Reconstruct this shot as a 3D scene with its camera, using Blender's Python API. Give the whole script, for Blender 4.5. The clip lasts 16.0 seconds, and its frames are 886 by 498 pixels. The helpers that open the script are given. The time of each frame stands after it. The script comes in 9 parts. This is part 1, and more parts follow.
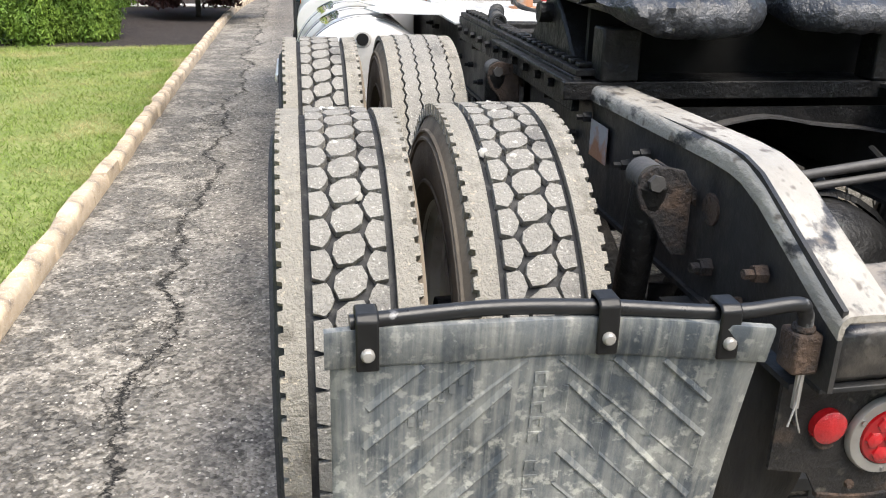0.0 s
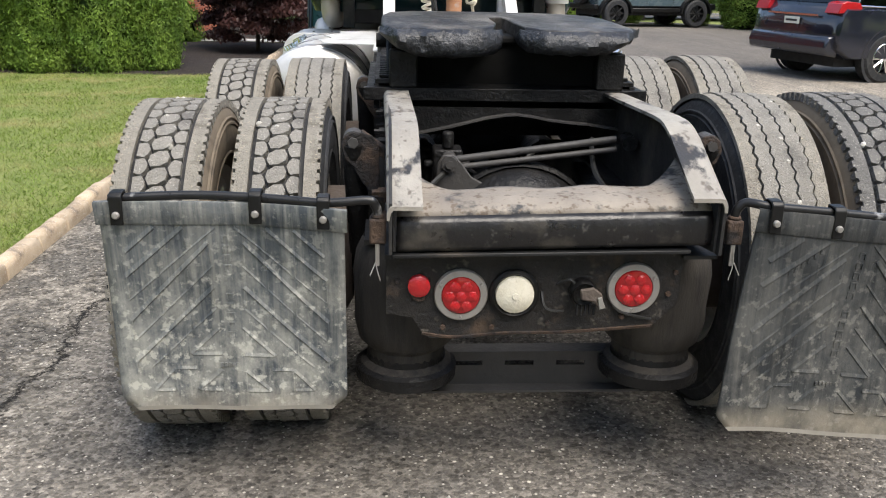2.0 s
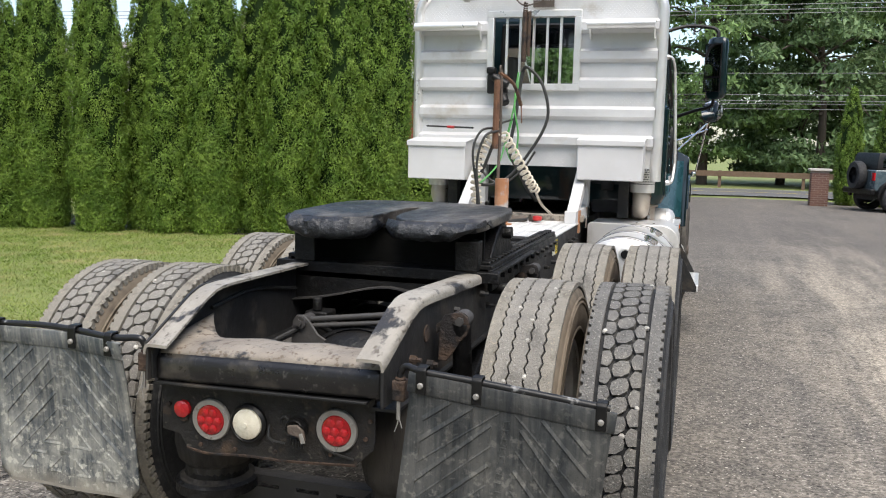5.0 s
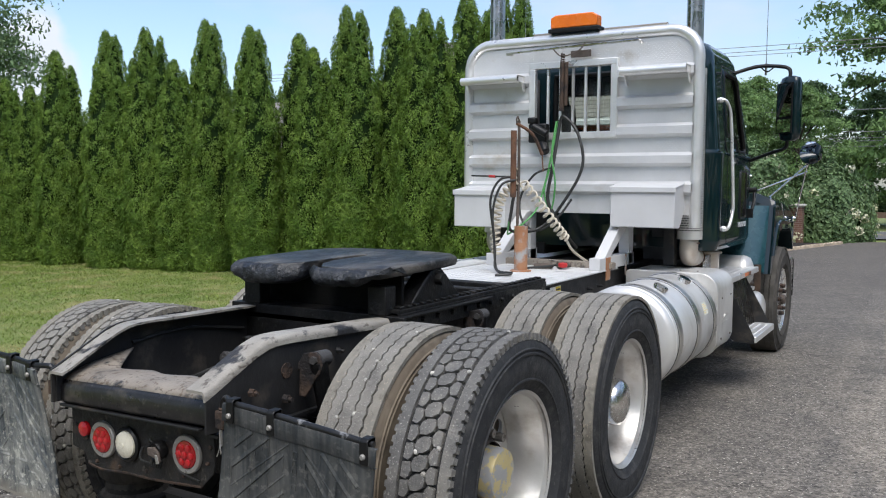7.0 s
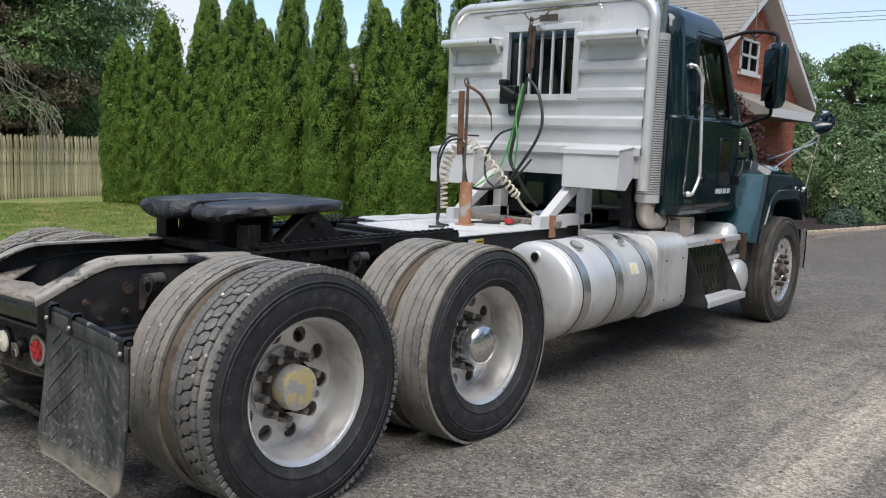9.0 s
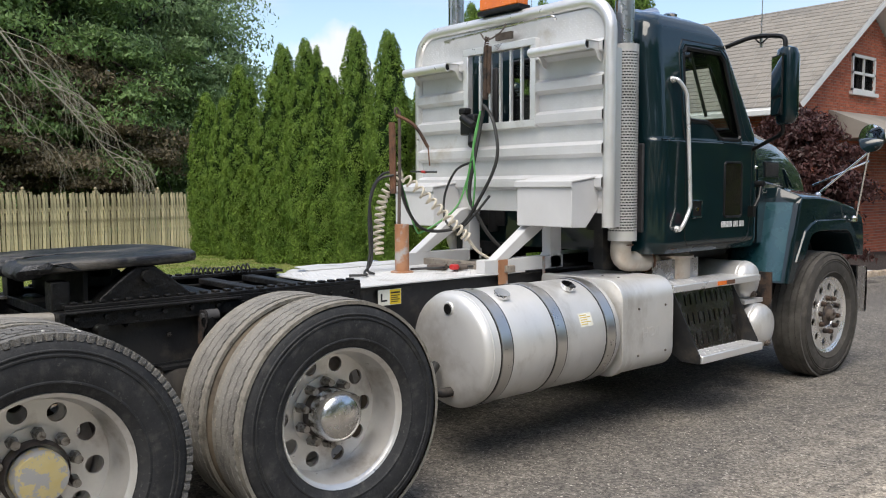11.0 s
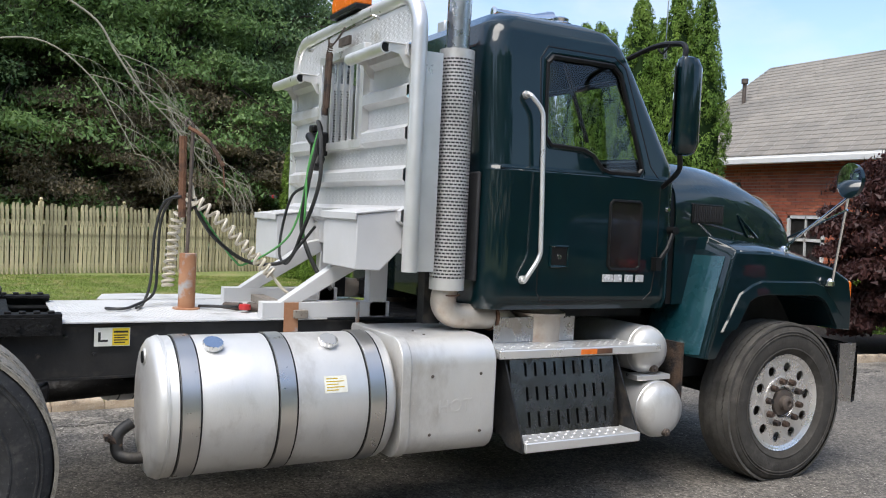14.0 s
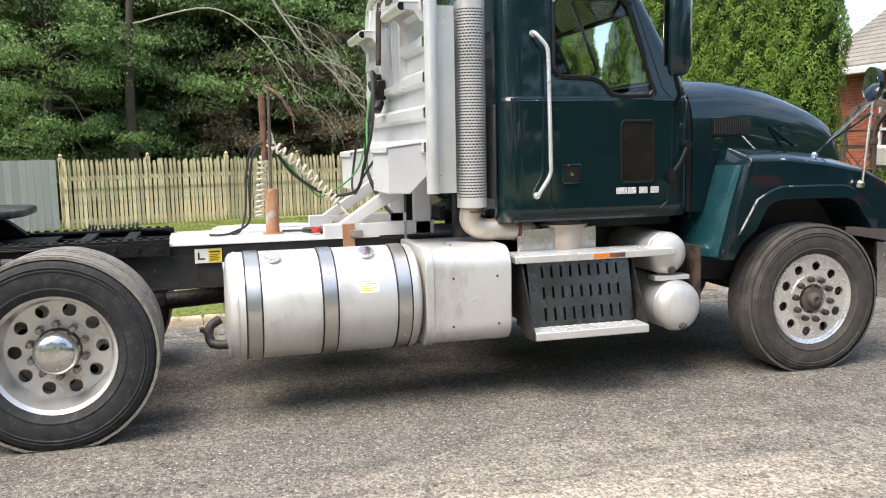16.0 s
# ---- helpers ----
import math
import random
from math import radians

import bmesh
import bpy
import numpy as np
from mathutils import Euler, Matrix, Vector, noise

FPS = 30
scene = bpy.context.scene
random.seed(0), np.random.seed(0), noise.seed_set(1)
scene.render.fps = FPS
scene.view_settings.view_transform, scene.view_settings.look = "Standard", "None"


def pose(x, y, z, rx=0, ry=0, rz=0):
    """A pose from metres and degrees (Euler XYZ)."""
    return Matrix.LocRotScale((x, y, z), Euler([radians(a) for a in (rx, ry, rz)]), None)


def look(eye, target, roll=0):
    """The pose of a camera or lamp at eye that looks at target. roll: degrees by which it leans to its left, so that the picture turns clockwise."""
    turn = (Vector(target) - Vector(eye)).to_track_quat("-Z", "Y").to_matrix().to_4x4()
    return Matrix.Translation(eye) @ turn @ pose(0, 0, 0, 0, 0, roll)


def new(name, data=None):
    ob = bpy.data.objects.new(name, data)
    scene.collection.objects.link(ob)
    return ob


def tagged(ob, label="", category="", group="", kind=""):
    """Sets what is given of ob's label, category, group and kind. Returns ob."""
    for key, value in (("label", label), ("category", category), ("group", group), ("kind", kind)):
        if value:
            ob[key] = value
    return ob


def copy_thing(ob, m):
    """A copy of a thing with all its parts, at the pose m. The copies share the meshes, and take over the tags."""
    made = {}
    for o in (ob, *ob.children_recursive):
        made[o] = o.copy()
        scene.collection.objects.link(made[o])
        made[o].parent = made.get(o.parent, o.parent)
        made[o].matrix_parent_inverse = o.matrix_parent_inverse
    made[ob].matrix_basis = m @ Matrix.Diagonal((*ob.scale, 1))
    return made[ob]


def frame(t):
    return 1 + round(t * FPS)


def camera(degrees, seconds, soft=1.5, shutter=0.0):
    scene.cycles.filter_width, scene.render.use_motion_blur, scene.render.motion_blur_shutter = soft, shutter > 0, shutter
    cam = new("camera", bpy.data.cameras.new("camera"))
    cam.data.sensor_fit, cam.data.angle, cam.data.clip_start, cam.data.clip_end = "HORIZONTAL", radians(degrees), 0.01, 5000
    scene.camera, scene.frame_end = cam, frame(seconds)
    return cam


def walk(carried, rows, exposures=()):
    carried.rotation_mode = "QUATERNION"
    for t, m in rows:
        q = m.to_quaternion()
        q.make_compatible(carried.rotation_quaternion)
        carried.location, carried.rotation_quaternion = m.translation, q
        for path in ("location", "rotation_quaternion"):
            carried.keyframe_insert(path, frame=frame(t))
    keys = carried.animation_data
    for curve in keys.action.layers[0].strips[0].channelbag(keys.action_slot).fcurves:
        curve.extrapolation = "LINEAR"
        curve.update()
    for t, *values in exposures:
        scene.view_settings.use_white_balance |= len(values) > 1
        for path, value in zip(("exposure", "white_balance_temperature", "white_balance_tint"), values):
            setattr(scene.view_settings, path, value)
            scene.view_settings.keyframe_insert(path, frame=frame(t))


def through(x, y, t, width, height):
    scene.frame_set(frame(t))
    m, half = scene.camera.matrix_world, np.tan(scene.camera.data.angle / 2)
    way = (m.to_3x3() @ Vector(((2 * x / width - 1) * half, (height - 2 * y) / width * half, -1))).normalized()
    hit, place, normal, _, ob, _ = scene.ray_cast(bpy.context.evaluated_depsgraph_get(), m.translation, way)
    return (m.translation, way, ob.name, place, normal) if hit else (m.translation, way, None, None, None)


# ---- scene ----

# the camera and its walk
cam = camera(55.1, 16.0, soft=1.1)
PATH = [
    (0, (-1.155, -1.036, 1.363), (-0.834, 0.809, 0.661), 1.3),
    (0.5, (-1.065, -1.345, 1.367), (-0.855, 0.517, 0.669), 0.6),
    (1, (-0.9, -1.629, 1.397), (-0.727, 0.258, 0.758), 1.8),
    (1.5, (-0.624, -1.818, 1.405), (-0.456, 0.079, 0.794), 2.9),
    (2, (-0.433, -2.054, 1.421), (-0.297, -0.16, 0.796), 1.4),
    (2.5, (-0.204, -2.218, 1.444), (-0.201, -0.304, 0.865), 1.3),
    (3, (0.088, -2.311, 1.464), (-0.048, -0.381, 0.96), 1.8),
    (3.5, (0.361, -2.412, 1.467), (0.117, -0.484, 0.998), 2.1),
    (4, (0.682, -2.388, 1.506), (0.287, -0.477, 1.067), 1.6),
    (4.5, (0.991, -2.356, 1.517), (0.526, -0.439, 1.189), 1.6),
    (5, (1.296, -2.401, 1.554), (0.719, -0.502, 1.305), 1.4),
    (5.2, (1.406, -2.393, 1.535), (0.789, -0.502, 1.328), 1.7),
    (7.3, (2.758, -2.071, 1.6), (1.683, -0.391, 1.456), -0.6),
    (7.5, (2.92, -2.081, 1.6), (1.816, -0.42, 1.456), -1.0),
    (8, (3.307, -2.031, 1.611), (2.155, -0.407, 1.424), 0.2),
    (8.2, (3.442, -1.986, 1.609), (2.278, -0.376, 1.383), 0.9),
    (10.3, (4.258, -0.699, 1.56), (2.816, 0.673, 1.363), 1.4),
    (10.5, (4.287, -0.525, 1.559), (2.826, 0.826, 1.363), 1.0),
    (11, (4.361, -0.135, 1.568), (2.849, 1.166, 1.42), -0.2),
    (11.5, (4.486, 0.257, 1.597), (2.913, 1.484, 1.457), 0.3),
    (12, (4.498, 0.677, 1.592), (2.876, 1.84, 1.459), 0.8),
    (12.5, (4.533, 1.091, 1.598), (2.859, 2.182, 1.508), 1.9),
    (13, (4.603, 1.501, 1.612), (2.857, 2.474, 1.543), 2.7),
    (13.5, (4.687, 1.935, 1.602), (2.93, 2.889, 1.537), 2.9),
    (14, (4.88, 2.251, 1.599), (3.124, 3.207, 1.521), 2.7),
    (14.5, (5.156, 2.494, 1.575), (3.373, 3.387, 1.423), 1.5),
    (15, (5.414, 2.705, 1.566), (3.604, 3.533, 1.367), 0.0),
    (15.5, (5.76, 2.834, 1.578), (3.892, 3.503, 1.327), -0.3),
    (16, (6.053, 2.828, 1.587), (4.14, 3.362, 1.349), -1.1),
]
EXPOSURES = [(0, 1.50, 6700, 10), (1, 1.20, 6750, 10), (1.5, 1.03, 6750, 10), (3.5, 0.94, 6750, 10), (5, 0.85, 6700, 10), (7.3, 0.45, 6200, 10), (8.2, 0.43, 6200, 10),
             (10.3, 0.55, 6700, 10), (12, 0.65, 6550, 10), (13.25, 0.65, 5950, 10), (14.5, 0.88, 6700, 10), (16, 1.3, 6850, 10)]
walk(cam, [(t, look(eye, target, roll)) for t, eye, target, roll in PATH], EXPOSURES)

# ---- world, sun and exposure ----
SUN_DIR = Vector((0.27, -0.42, 0.865)).normalized()
world = bpy.data.worlds.new("world")
scene.world = world
world.use_nodes = True
wn, wl = world.node_tree.nodes, world.node_tree.links
wn.clear()
w_out, w_bg = wn.new("ShaderNodeOutputWorld"), wn.new("ShaderNodeBackground")
w_sky, w_mix = wn.new("ShaderNodeTexSky"), wn.new("ShaderNodeMixRGB")
w_co, w_map, w_noise, w_ramp = wn.new("ShaderNodeTexCoord"), wn.new("ShaderNodeMapping"), wn.new("ShaderNodeTexNoise"), wn.new("ShaderNodeValToRGB")
w_sky.sky_type, w_sky.sun_disc = "NISHITA", False
w_sky.sun_elevation, w_sky.sun_rotation = math.asin(SUN_DIR.z), math.atan2(SUN_DIR.x, SUN_DIR.y)
w_sky.air_density, w_sky.dust_density, w_sky.ozone_density = 1.0, 1.4, 1.0
w_map.inputs["Scale"].default_value = (1.3, 1.3, 3.2)
w_noise.inputs["Scale"].default_value, w_noise.inputs["Detail"].default_value, w_noise.inputs["Roughness"].default_value = 1.7, 9.0, 0.55
w_ramp.color_ramp.elements[0].position, w_ramp.color_ramp.elements[1].position = 0.47, 0.69
w_mix.inputs["Color2"].default_value = (3.6, 3.98, 4.75, 1)
w_bg.inputs["Strength"].default_value = 0.15
wl.new(w_co.outputs["Generated"], w_map.inputs["Vector"])
wl.new(w_map.outputs["Vector"], w_noise.inputs["Vector"])
wl.new(w_noise.outputs["Fac"], w_ramp.inputs["Fac"])
wl.new(w_ramp.outputs["Color"], w_mix.inputs["Fac"])
wl.new(w_sky.outputs["Color"], w_mix.inputs["Color1"])
# one white cumulus low over the far end of the hedge
w_dist, w_soft, w_puff, w_edge, w_cum = (wn.new("ShaderNodeVectorMath"), wn.new("ShaderNodeTexNoise"), wn.new("ShaderNodeMath"), wn.new("ShaderNodeMapRange"), wn.new("ShaderNodeMixRGB"))
w_dist.operation, w_dist.inputs[1].default_value = "DISTANCE", (-0.830, 0.540, 0.120)
w_soft.inputs["Scale"].default_value, w_soft.inputs["Detail"].default_value = 14.0, 6.0
w_puff.operation, w_puff.inputs[1].default_value = "MULTIPLY_ADD", 0.10
w_edge.inputs["From Min"].default_value, w_edge.inputs["From Max"].default_value = 0.104, 0.086
w_cum.inputs["Color2"].default_value = (4.2, 4.4, 4.8, 1)
wl.new(w_co.outputs["Generated"], w_dist.inputs[0])
wl.new(w_co.outputs["Generated"], w_soft.inputs["Vector"])
wl.new(w_soft.outputs["Fac"], w_puff.inputs[0])
wl.new(w_dist.outputs["Value"], w_puff.inputs[2])
wl.new(w_puff.outputs["Value"], w_edge.inputs["Value"])
wl.new(w_edge.outputs["Result"], w_cum.inputs["Fac"])
wl.new(w_mix.outputs["Color"], w_cum.inputs["Color1"])
wl.new(w_cum.outputs["Color"], w_bg.inputs["Color"])
wl.new(w_bg.outputs["Background"], w_out.inputs["Surface"])

sun_data = bpy.data.lights.new("sun", "SUN")
sun_data.energy, sun_data.angle, sun_data.color = 2.5, radians(44), (1.0, 0.95, 0.87)
sun = new("sun", sun_data)
sun.matrix_world = look(SUN_DIR * 40, (0, 0, 0))


# ---- mesh and material helpers ----
class M:
    """Vertices and faces of one mesh, gathered from simple solids."""

    def __init__(self):
        self.v, self.f = [], []

    def add(self, verts, faces):
        n = len(self.v)
        self.v += [tuple(p) for p in verts]
        self.f += [tuple(i + n for i in f) for f in faces]
        return self

    def box(self, x0, x1, y0, y1, z0, z1):
        return self.prism([(y0, z0), (y1, z0), (y1, z1), (y0, z1)], "x", x0, x1)

    def prism(self, poly, axis, a, b):
        put = {"x": lambda p, d: (d, p[0], p[1]), "y": lambda p, d: (p[0], d, p[1]), "z": lambda p, d: (p[0], p[1], d)}[axis]
        n = len(poly)
        vs = [put(p, a) for p in poly] + [put(p, b) for p in poly]
        fs = [tuple(range(n))[::-1], tuple(range(n, 2 * n))] + [(i, (i + 1) % n, n + (i + 1) % n, n + i) for i in range(n)]
        return self.add(vs, fs)

    def loft(self, rings, closed=True, cap=True):
        n = len(rings[0])
        vs = [p for r in rings for p in r]
        fs = []
        for k in range(len(rings) - 1):
            for i in range(n if closed else n - 1):
                j = (i + 1) % n
                fs.append((k * n + i, k * n + j, (k + 1) * n + j, (k + 1) * n + i))
        if cap and closed:
            fs += [tuple(range(n))[::-1], tuple(range((len(rings) - 1) * n, len(rings) * n))]
        return self.add(vs, fs)

    def cyl(self, p0, p1, r0, r1=None, n=16, cap=True):
        return self.tube([p0, p1], r0, n, r1, cap)

    def tube(self, pts, r, n=8, r1=None, cap=True):
        pts = [Vector(p) for p in pts]
        r1 = r if r1 is None else r1
        d = (pts[1] - pts[0]).normalized()
        up = d.orthogonal().normalized()
        rings = []
        for k, p in enumerate(pts):
            e = (pts[min(k + 1, len(pts) - 1)] - pts[max(k - 1, 0)])
            e = e.normalized() if e.length > 1e-9 else d
            up = (up - e * up.dot(e))
            up = up.normalized() if up.length > 1e-6 else e.orthogonal().normalized()
            s = e.cross(up)
            q = r + (r1 - r) * k / max(1, len(pts) - 1)
            rings.append([p + (up * math.cos(2 * math.pi * i / n) + s * math.sin(2 * math.pi * i / n)) * q for i in range(n)])
        return self.loft(rings, cap=cap)

    def lathe(self, prof, c, axis="x", n=32, cap=False):
        """prof: (radius, place along the axis)."""
        rings = []
        for r, h in prof:
            ring = []
            for i in range(n):
                a = 2 * math.pi * i / n
                u, w = r * math.cos(a), r * math.sin(a)
                ring.append({"x": (c[0] + h, c[1] + u, c[2] + w), "y": (c[0] + u, c[1] + h, c[2] + w), "z": (c[0] + u, c[1] + w, c[2] + h)}[axis])
            rings.append(ring)
        return self.loft(rings, cap=cap)

    def mirror(self):
        """The same again on the other side of x = 0."""
        return self.add([(-x, y, z) for x, y, z in self.v], [f[::-1] for f in self.f])

    def moved(self, m):
        self.v = [tuple(m @ Vector(p)) for p in self.v]
        return self

    def mesh(self, name, material, smooth=40, recalc=True):
        me = bpy.data.meshes.new(name)
        me.from_pydata(self.v, [], self.f)
        if recalc:
            bm = bmesh.new()
            bm.from_mesh(me)
            bmesh.ops.remove_doubles(bm, verts=bm.verts, dist=1e-5)
            bmesh.ops.recalc_face_normals(bm, faces=bm.faces)
            bm.to_mesh(me)
            bm.free()
        if smooth:
            me.polygons.foreach_set("use_smooth", [True] * len(me.polygons))
            me.set_sharp_from_angle(angle=radians(smooth))
        for one in material if isinstance(material, (list, tuple)) else [material]:
            me.materials.append(one)
        return me


def part(name, m, material, parent=None, label="", smooth=40, bevel=0.0, recalc=True):
    ob = new(name, m.mesh(name, material, smooth, recalc) if isinstance(m, M) else m)
    ob.parent = parent
    if label:
        ob["label"] = label
    if bevel:
        mod = ob.modifiers.new("bevel", "BEVEL")
        mod.width, mod.segments, mod.limit_method, mod.angle_limit = bevel, 2, "ANGLE", radians(35)
    return ob


def thing(name, label, category, group="", kind="", at=None):
    ob = new(name)
    ob.empty_display_size = 0.2
    if at is not None:
        ob.matrix_basis = at
    return tagged(ob, label, category, group, kind)


def curve(pts, n=8):
    """Points on a smooth line through pts."""
    pts = [Vector(p) for p in pts]
    out = []
    for k in range(len(pts) - 1):
        a, b, c, d = pts[max(k - 1, 0)], pts[k], pts[k + 1], pts[min(k + 2, len(pts) - 1)]
        for i in range(n):
            t = i / n
            out.append(0.5 * (2 * b + (c - a) * t + (2 * a - 5 * b + 4 * c - d) * t * t + (3 * b - a - 3 * c + d) * t ** 3))
    return out + [pts[-1]]


def coil(path, r, turns, wire, n=5):
    """A coiled hose along a smooth line."""
    base = curve(path, 12)
    steps = int(turns * 12)
    out = []
    for i in range(steps + 1):
        s = i / steps * (len(base) - 1)
        k = min(int(s), len(base) - 2)
        p, d = base[k].lerp(base[k + 1], s - k), (base[k + 1] - base[k]).normalized()
        u = d.cross(Vector((1, 0.2, 0))).normalized()
        w = d.cross(u)
        a = 2 * math.pi * turns * i / steps
        out.append(p + (u * math.cos(a) + w * math.sin(a)) * r)
    return M().tube(out, wire, n)


def rgb(c):
    return (*c, 1.0)


def surface(name, a, b=None, scale=6.0, rough=0.6, metal=0.0, bump=0.0, bscale=60.0, stain=None, stain_scale=2.5, stain_at=(0.5, 0.65),
            coat=0.0, rough_var=0.12, pieces=0.0, object_var=0.0, stretch=(1, 1, 1), spec=0.5, detail=6.0, fine=None, fine_scale=140.0, fine_at=(0.6, 0.7)):
    """A procedural surface: two tones mixed by noise, stains of a third one, fine specks of a fourth, bump and uneven gloss."""
    mat = bpy.data.materials.new(name)
    mat.use_nodes = True
    nt = mat.node_tree
    nodes, links = nt.nodes, nt.links
    bsdf = nodes["Principled BSDF"]
    co, mp = nodes.new("ShaderNodeTexCoord"), nodes.new("ShaderNodeMapping")
    mp.inputs["Scale"].default_value = stretch
    links.new(co.outputs["Object"], mp.inputs["Vector"])

    def tex(s, d=detail):
        t = nodes.new("ShaderNodeTexNoise")
        t.inputs["Scale"].default_value, t.inputs["Detail"].default_value, t.inputs["Roughness"].default_value = s, d, 0.62
        links.new(mp.outputs["Vector"], t.inputs["Vector"])
        return t.outputs["Fac"]

    def ramp(src, lo, hi):
        r = nodes.new("ShaderNodeMapRange")
        r.inputs["From Min"].default_value, r.inputs["From Max"].default_value = lo, hi
        links.new(src, r.inputs["Value"])
        return r.outputs["Result"]

    def mix(fac, c1, c2, blend="MIX"):
        m = nodes.new("ShaderNodeMixRGB")
        m.blend_type = blend
        for key, val in (("Fac", fac), ("Color1", c1), ("Color2", c2)):
            if hasattr(val, "is_linked"):
                links.new(val, m.inputs[key])
            else:
                m.inputs[key].default_value = val if key == "Fac" else rgb(val)
        return m.outputs["Color"]

    b = b or tuple(v * 0.8 for v in a)
    n1 = tex(scale)
    col = mix(ramp(n1, 0.3, 0.7), a, b)
    if pieces or object_var:
        src = nodes.new("ShaderNodeNewGeometry").outputs["Random Per Island"] if pieces else nodes.new("ShaderNodeObjectInfo").outputs["Random"]
        hsv = nodes.new("ShaderNodeHueSaturation")
        amount = pieces or object_var
        links.new(ramp(src, 0, 1), hsv.inputs["Value"])
        val = hsv.inputs["Value"].links[0].from_node
        val.inputs["To Min"].default_value, val.inputs["To Max"].default_value = 1 - amount, 1 + amount
        links.new(col, hsv.inputs["Color"])
        col = hsv.outputs["Color"]
    if stain:
        n2 = tex(stain_scale, 8.0)
        col = mix(ramp(n2, *stain_at), col, stain)
    if fine:
        col = mix(ramp(tex(fine_scale, 2.0), *fine_at), col, fine)
    links.new(col, bsdf.inputs["Base Color"])
    r = ramp(tex(scale * 2.3), 0.3, 0.7)
    rn = r.node
    rn.inputs["To Min"].default_value, rn.inputs["To Max"].default_value = max(0.02, rough - rough_var), min(1.0, rough + rough_var)
    links.new(r, bsdf.inputs["Roughness"])
    bsdf.inputs["Metallic"].default_value = metal
    bsdf.inputs["Specular IOR Level"].default_value = spec
    bsdf.inputs["Coat Weight"].default_value = coat
    bsdf.inputs["Coat Roughness"].default_value = 0.04
    if bump:
        bp = nodes.new("ShaderNodeBump")
        bp.inputs["Strength"].default_value, bp.inputs["Distance"].default_value = min(1.0, bump), 0.01
        links.new(tex(bscale, 4.0), bp.inputs["Height"])
        links.new(bp.outputs["Normal"], bsdf.inputs["Normal"])
    return mat


def leafy(name, dark, light, gloss=0.55, through=0.35, **more):
    """Leaves: a tone for each, some light coming through."""
    more.setdefault("scale", 0.9)
    mat = surface(name, dark, light, rough=gloss, pieces=0.4, spec=0.3, **more)
    nodes, links = mat.node_tree.nodes, mat.node_tree.links
    bsdf, out = nodes["Principled BSDF"], nodes["Material Output"]
    tr, mx = nodes.new("ShaderNodeBsdfTranslucent"), nodes.new("ShaderNodeMixShader")
    src = bsdf.inputs["Base Color"].links[0].from_socket
    links.new(src, tr.inputs["Color"])
    mx.inputs["Fac"].default_value = through
    links.new(bsdf.outputs["BSDF"], mx.inputs[1])
    links.new(tr.outputs["BSDF"], mx.inputs[2])
    links.new(mx.outputs["Shader"], out.inputs["Surface"])
    return mat


def glass(name, tint, alpha=0.3, rough=0.03):
    """A thin pane: clear behind a coloured gloss."""
    mat = bpy.data.materials.new(name)
    mat.use_nodes = True
    nodes, links = mat.node_tree.nodes, mat.node_tree.links
    nodes.clear()
    out, mx = nodes.new("ShaderNodeOutputMaterial"), nodes.new("ShaderNodeMixShader")
    tr, gl, lw, pw, ad = nodes.new("ShaderNodeBsdfTransparent"), nodes.new("ShaderNodeBsdfGlossy"), nodes.new("ShaderNodeLayerWeight"), nodes.new("ShaderNodeMath"), nodes.new("ShaderNodeMath")
    tr.inputs["Color"].default_value = rgb(tint)
    gl.inputs["Roughness"].default_value = rough
    pw.operation, pw.inputs[1].default_value, ad.operation, ad.inputs[1].default_value = "POWER", 4.0, "MULTIPLY_ADD", 0.85
    ad.inputs[2].default_value = 0.06
    links.new(lw.outputs["Facing"], pw.inputs[0])
    links.new(pw.outputs[0], ad.inputs[0])
    links.new(ad.outputs[0], mx.inputs["Fac"])
    links.new(tr.outputs["BSDF"], mx.inputs[1])
    links.new(gl.outputs["BSDF"], mx.inputs[2])
    links.new(mx.outputs["Shader"], out.inputs["Surface"])
    return mat

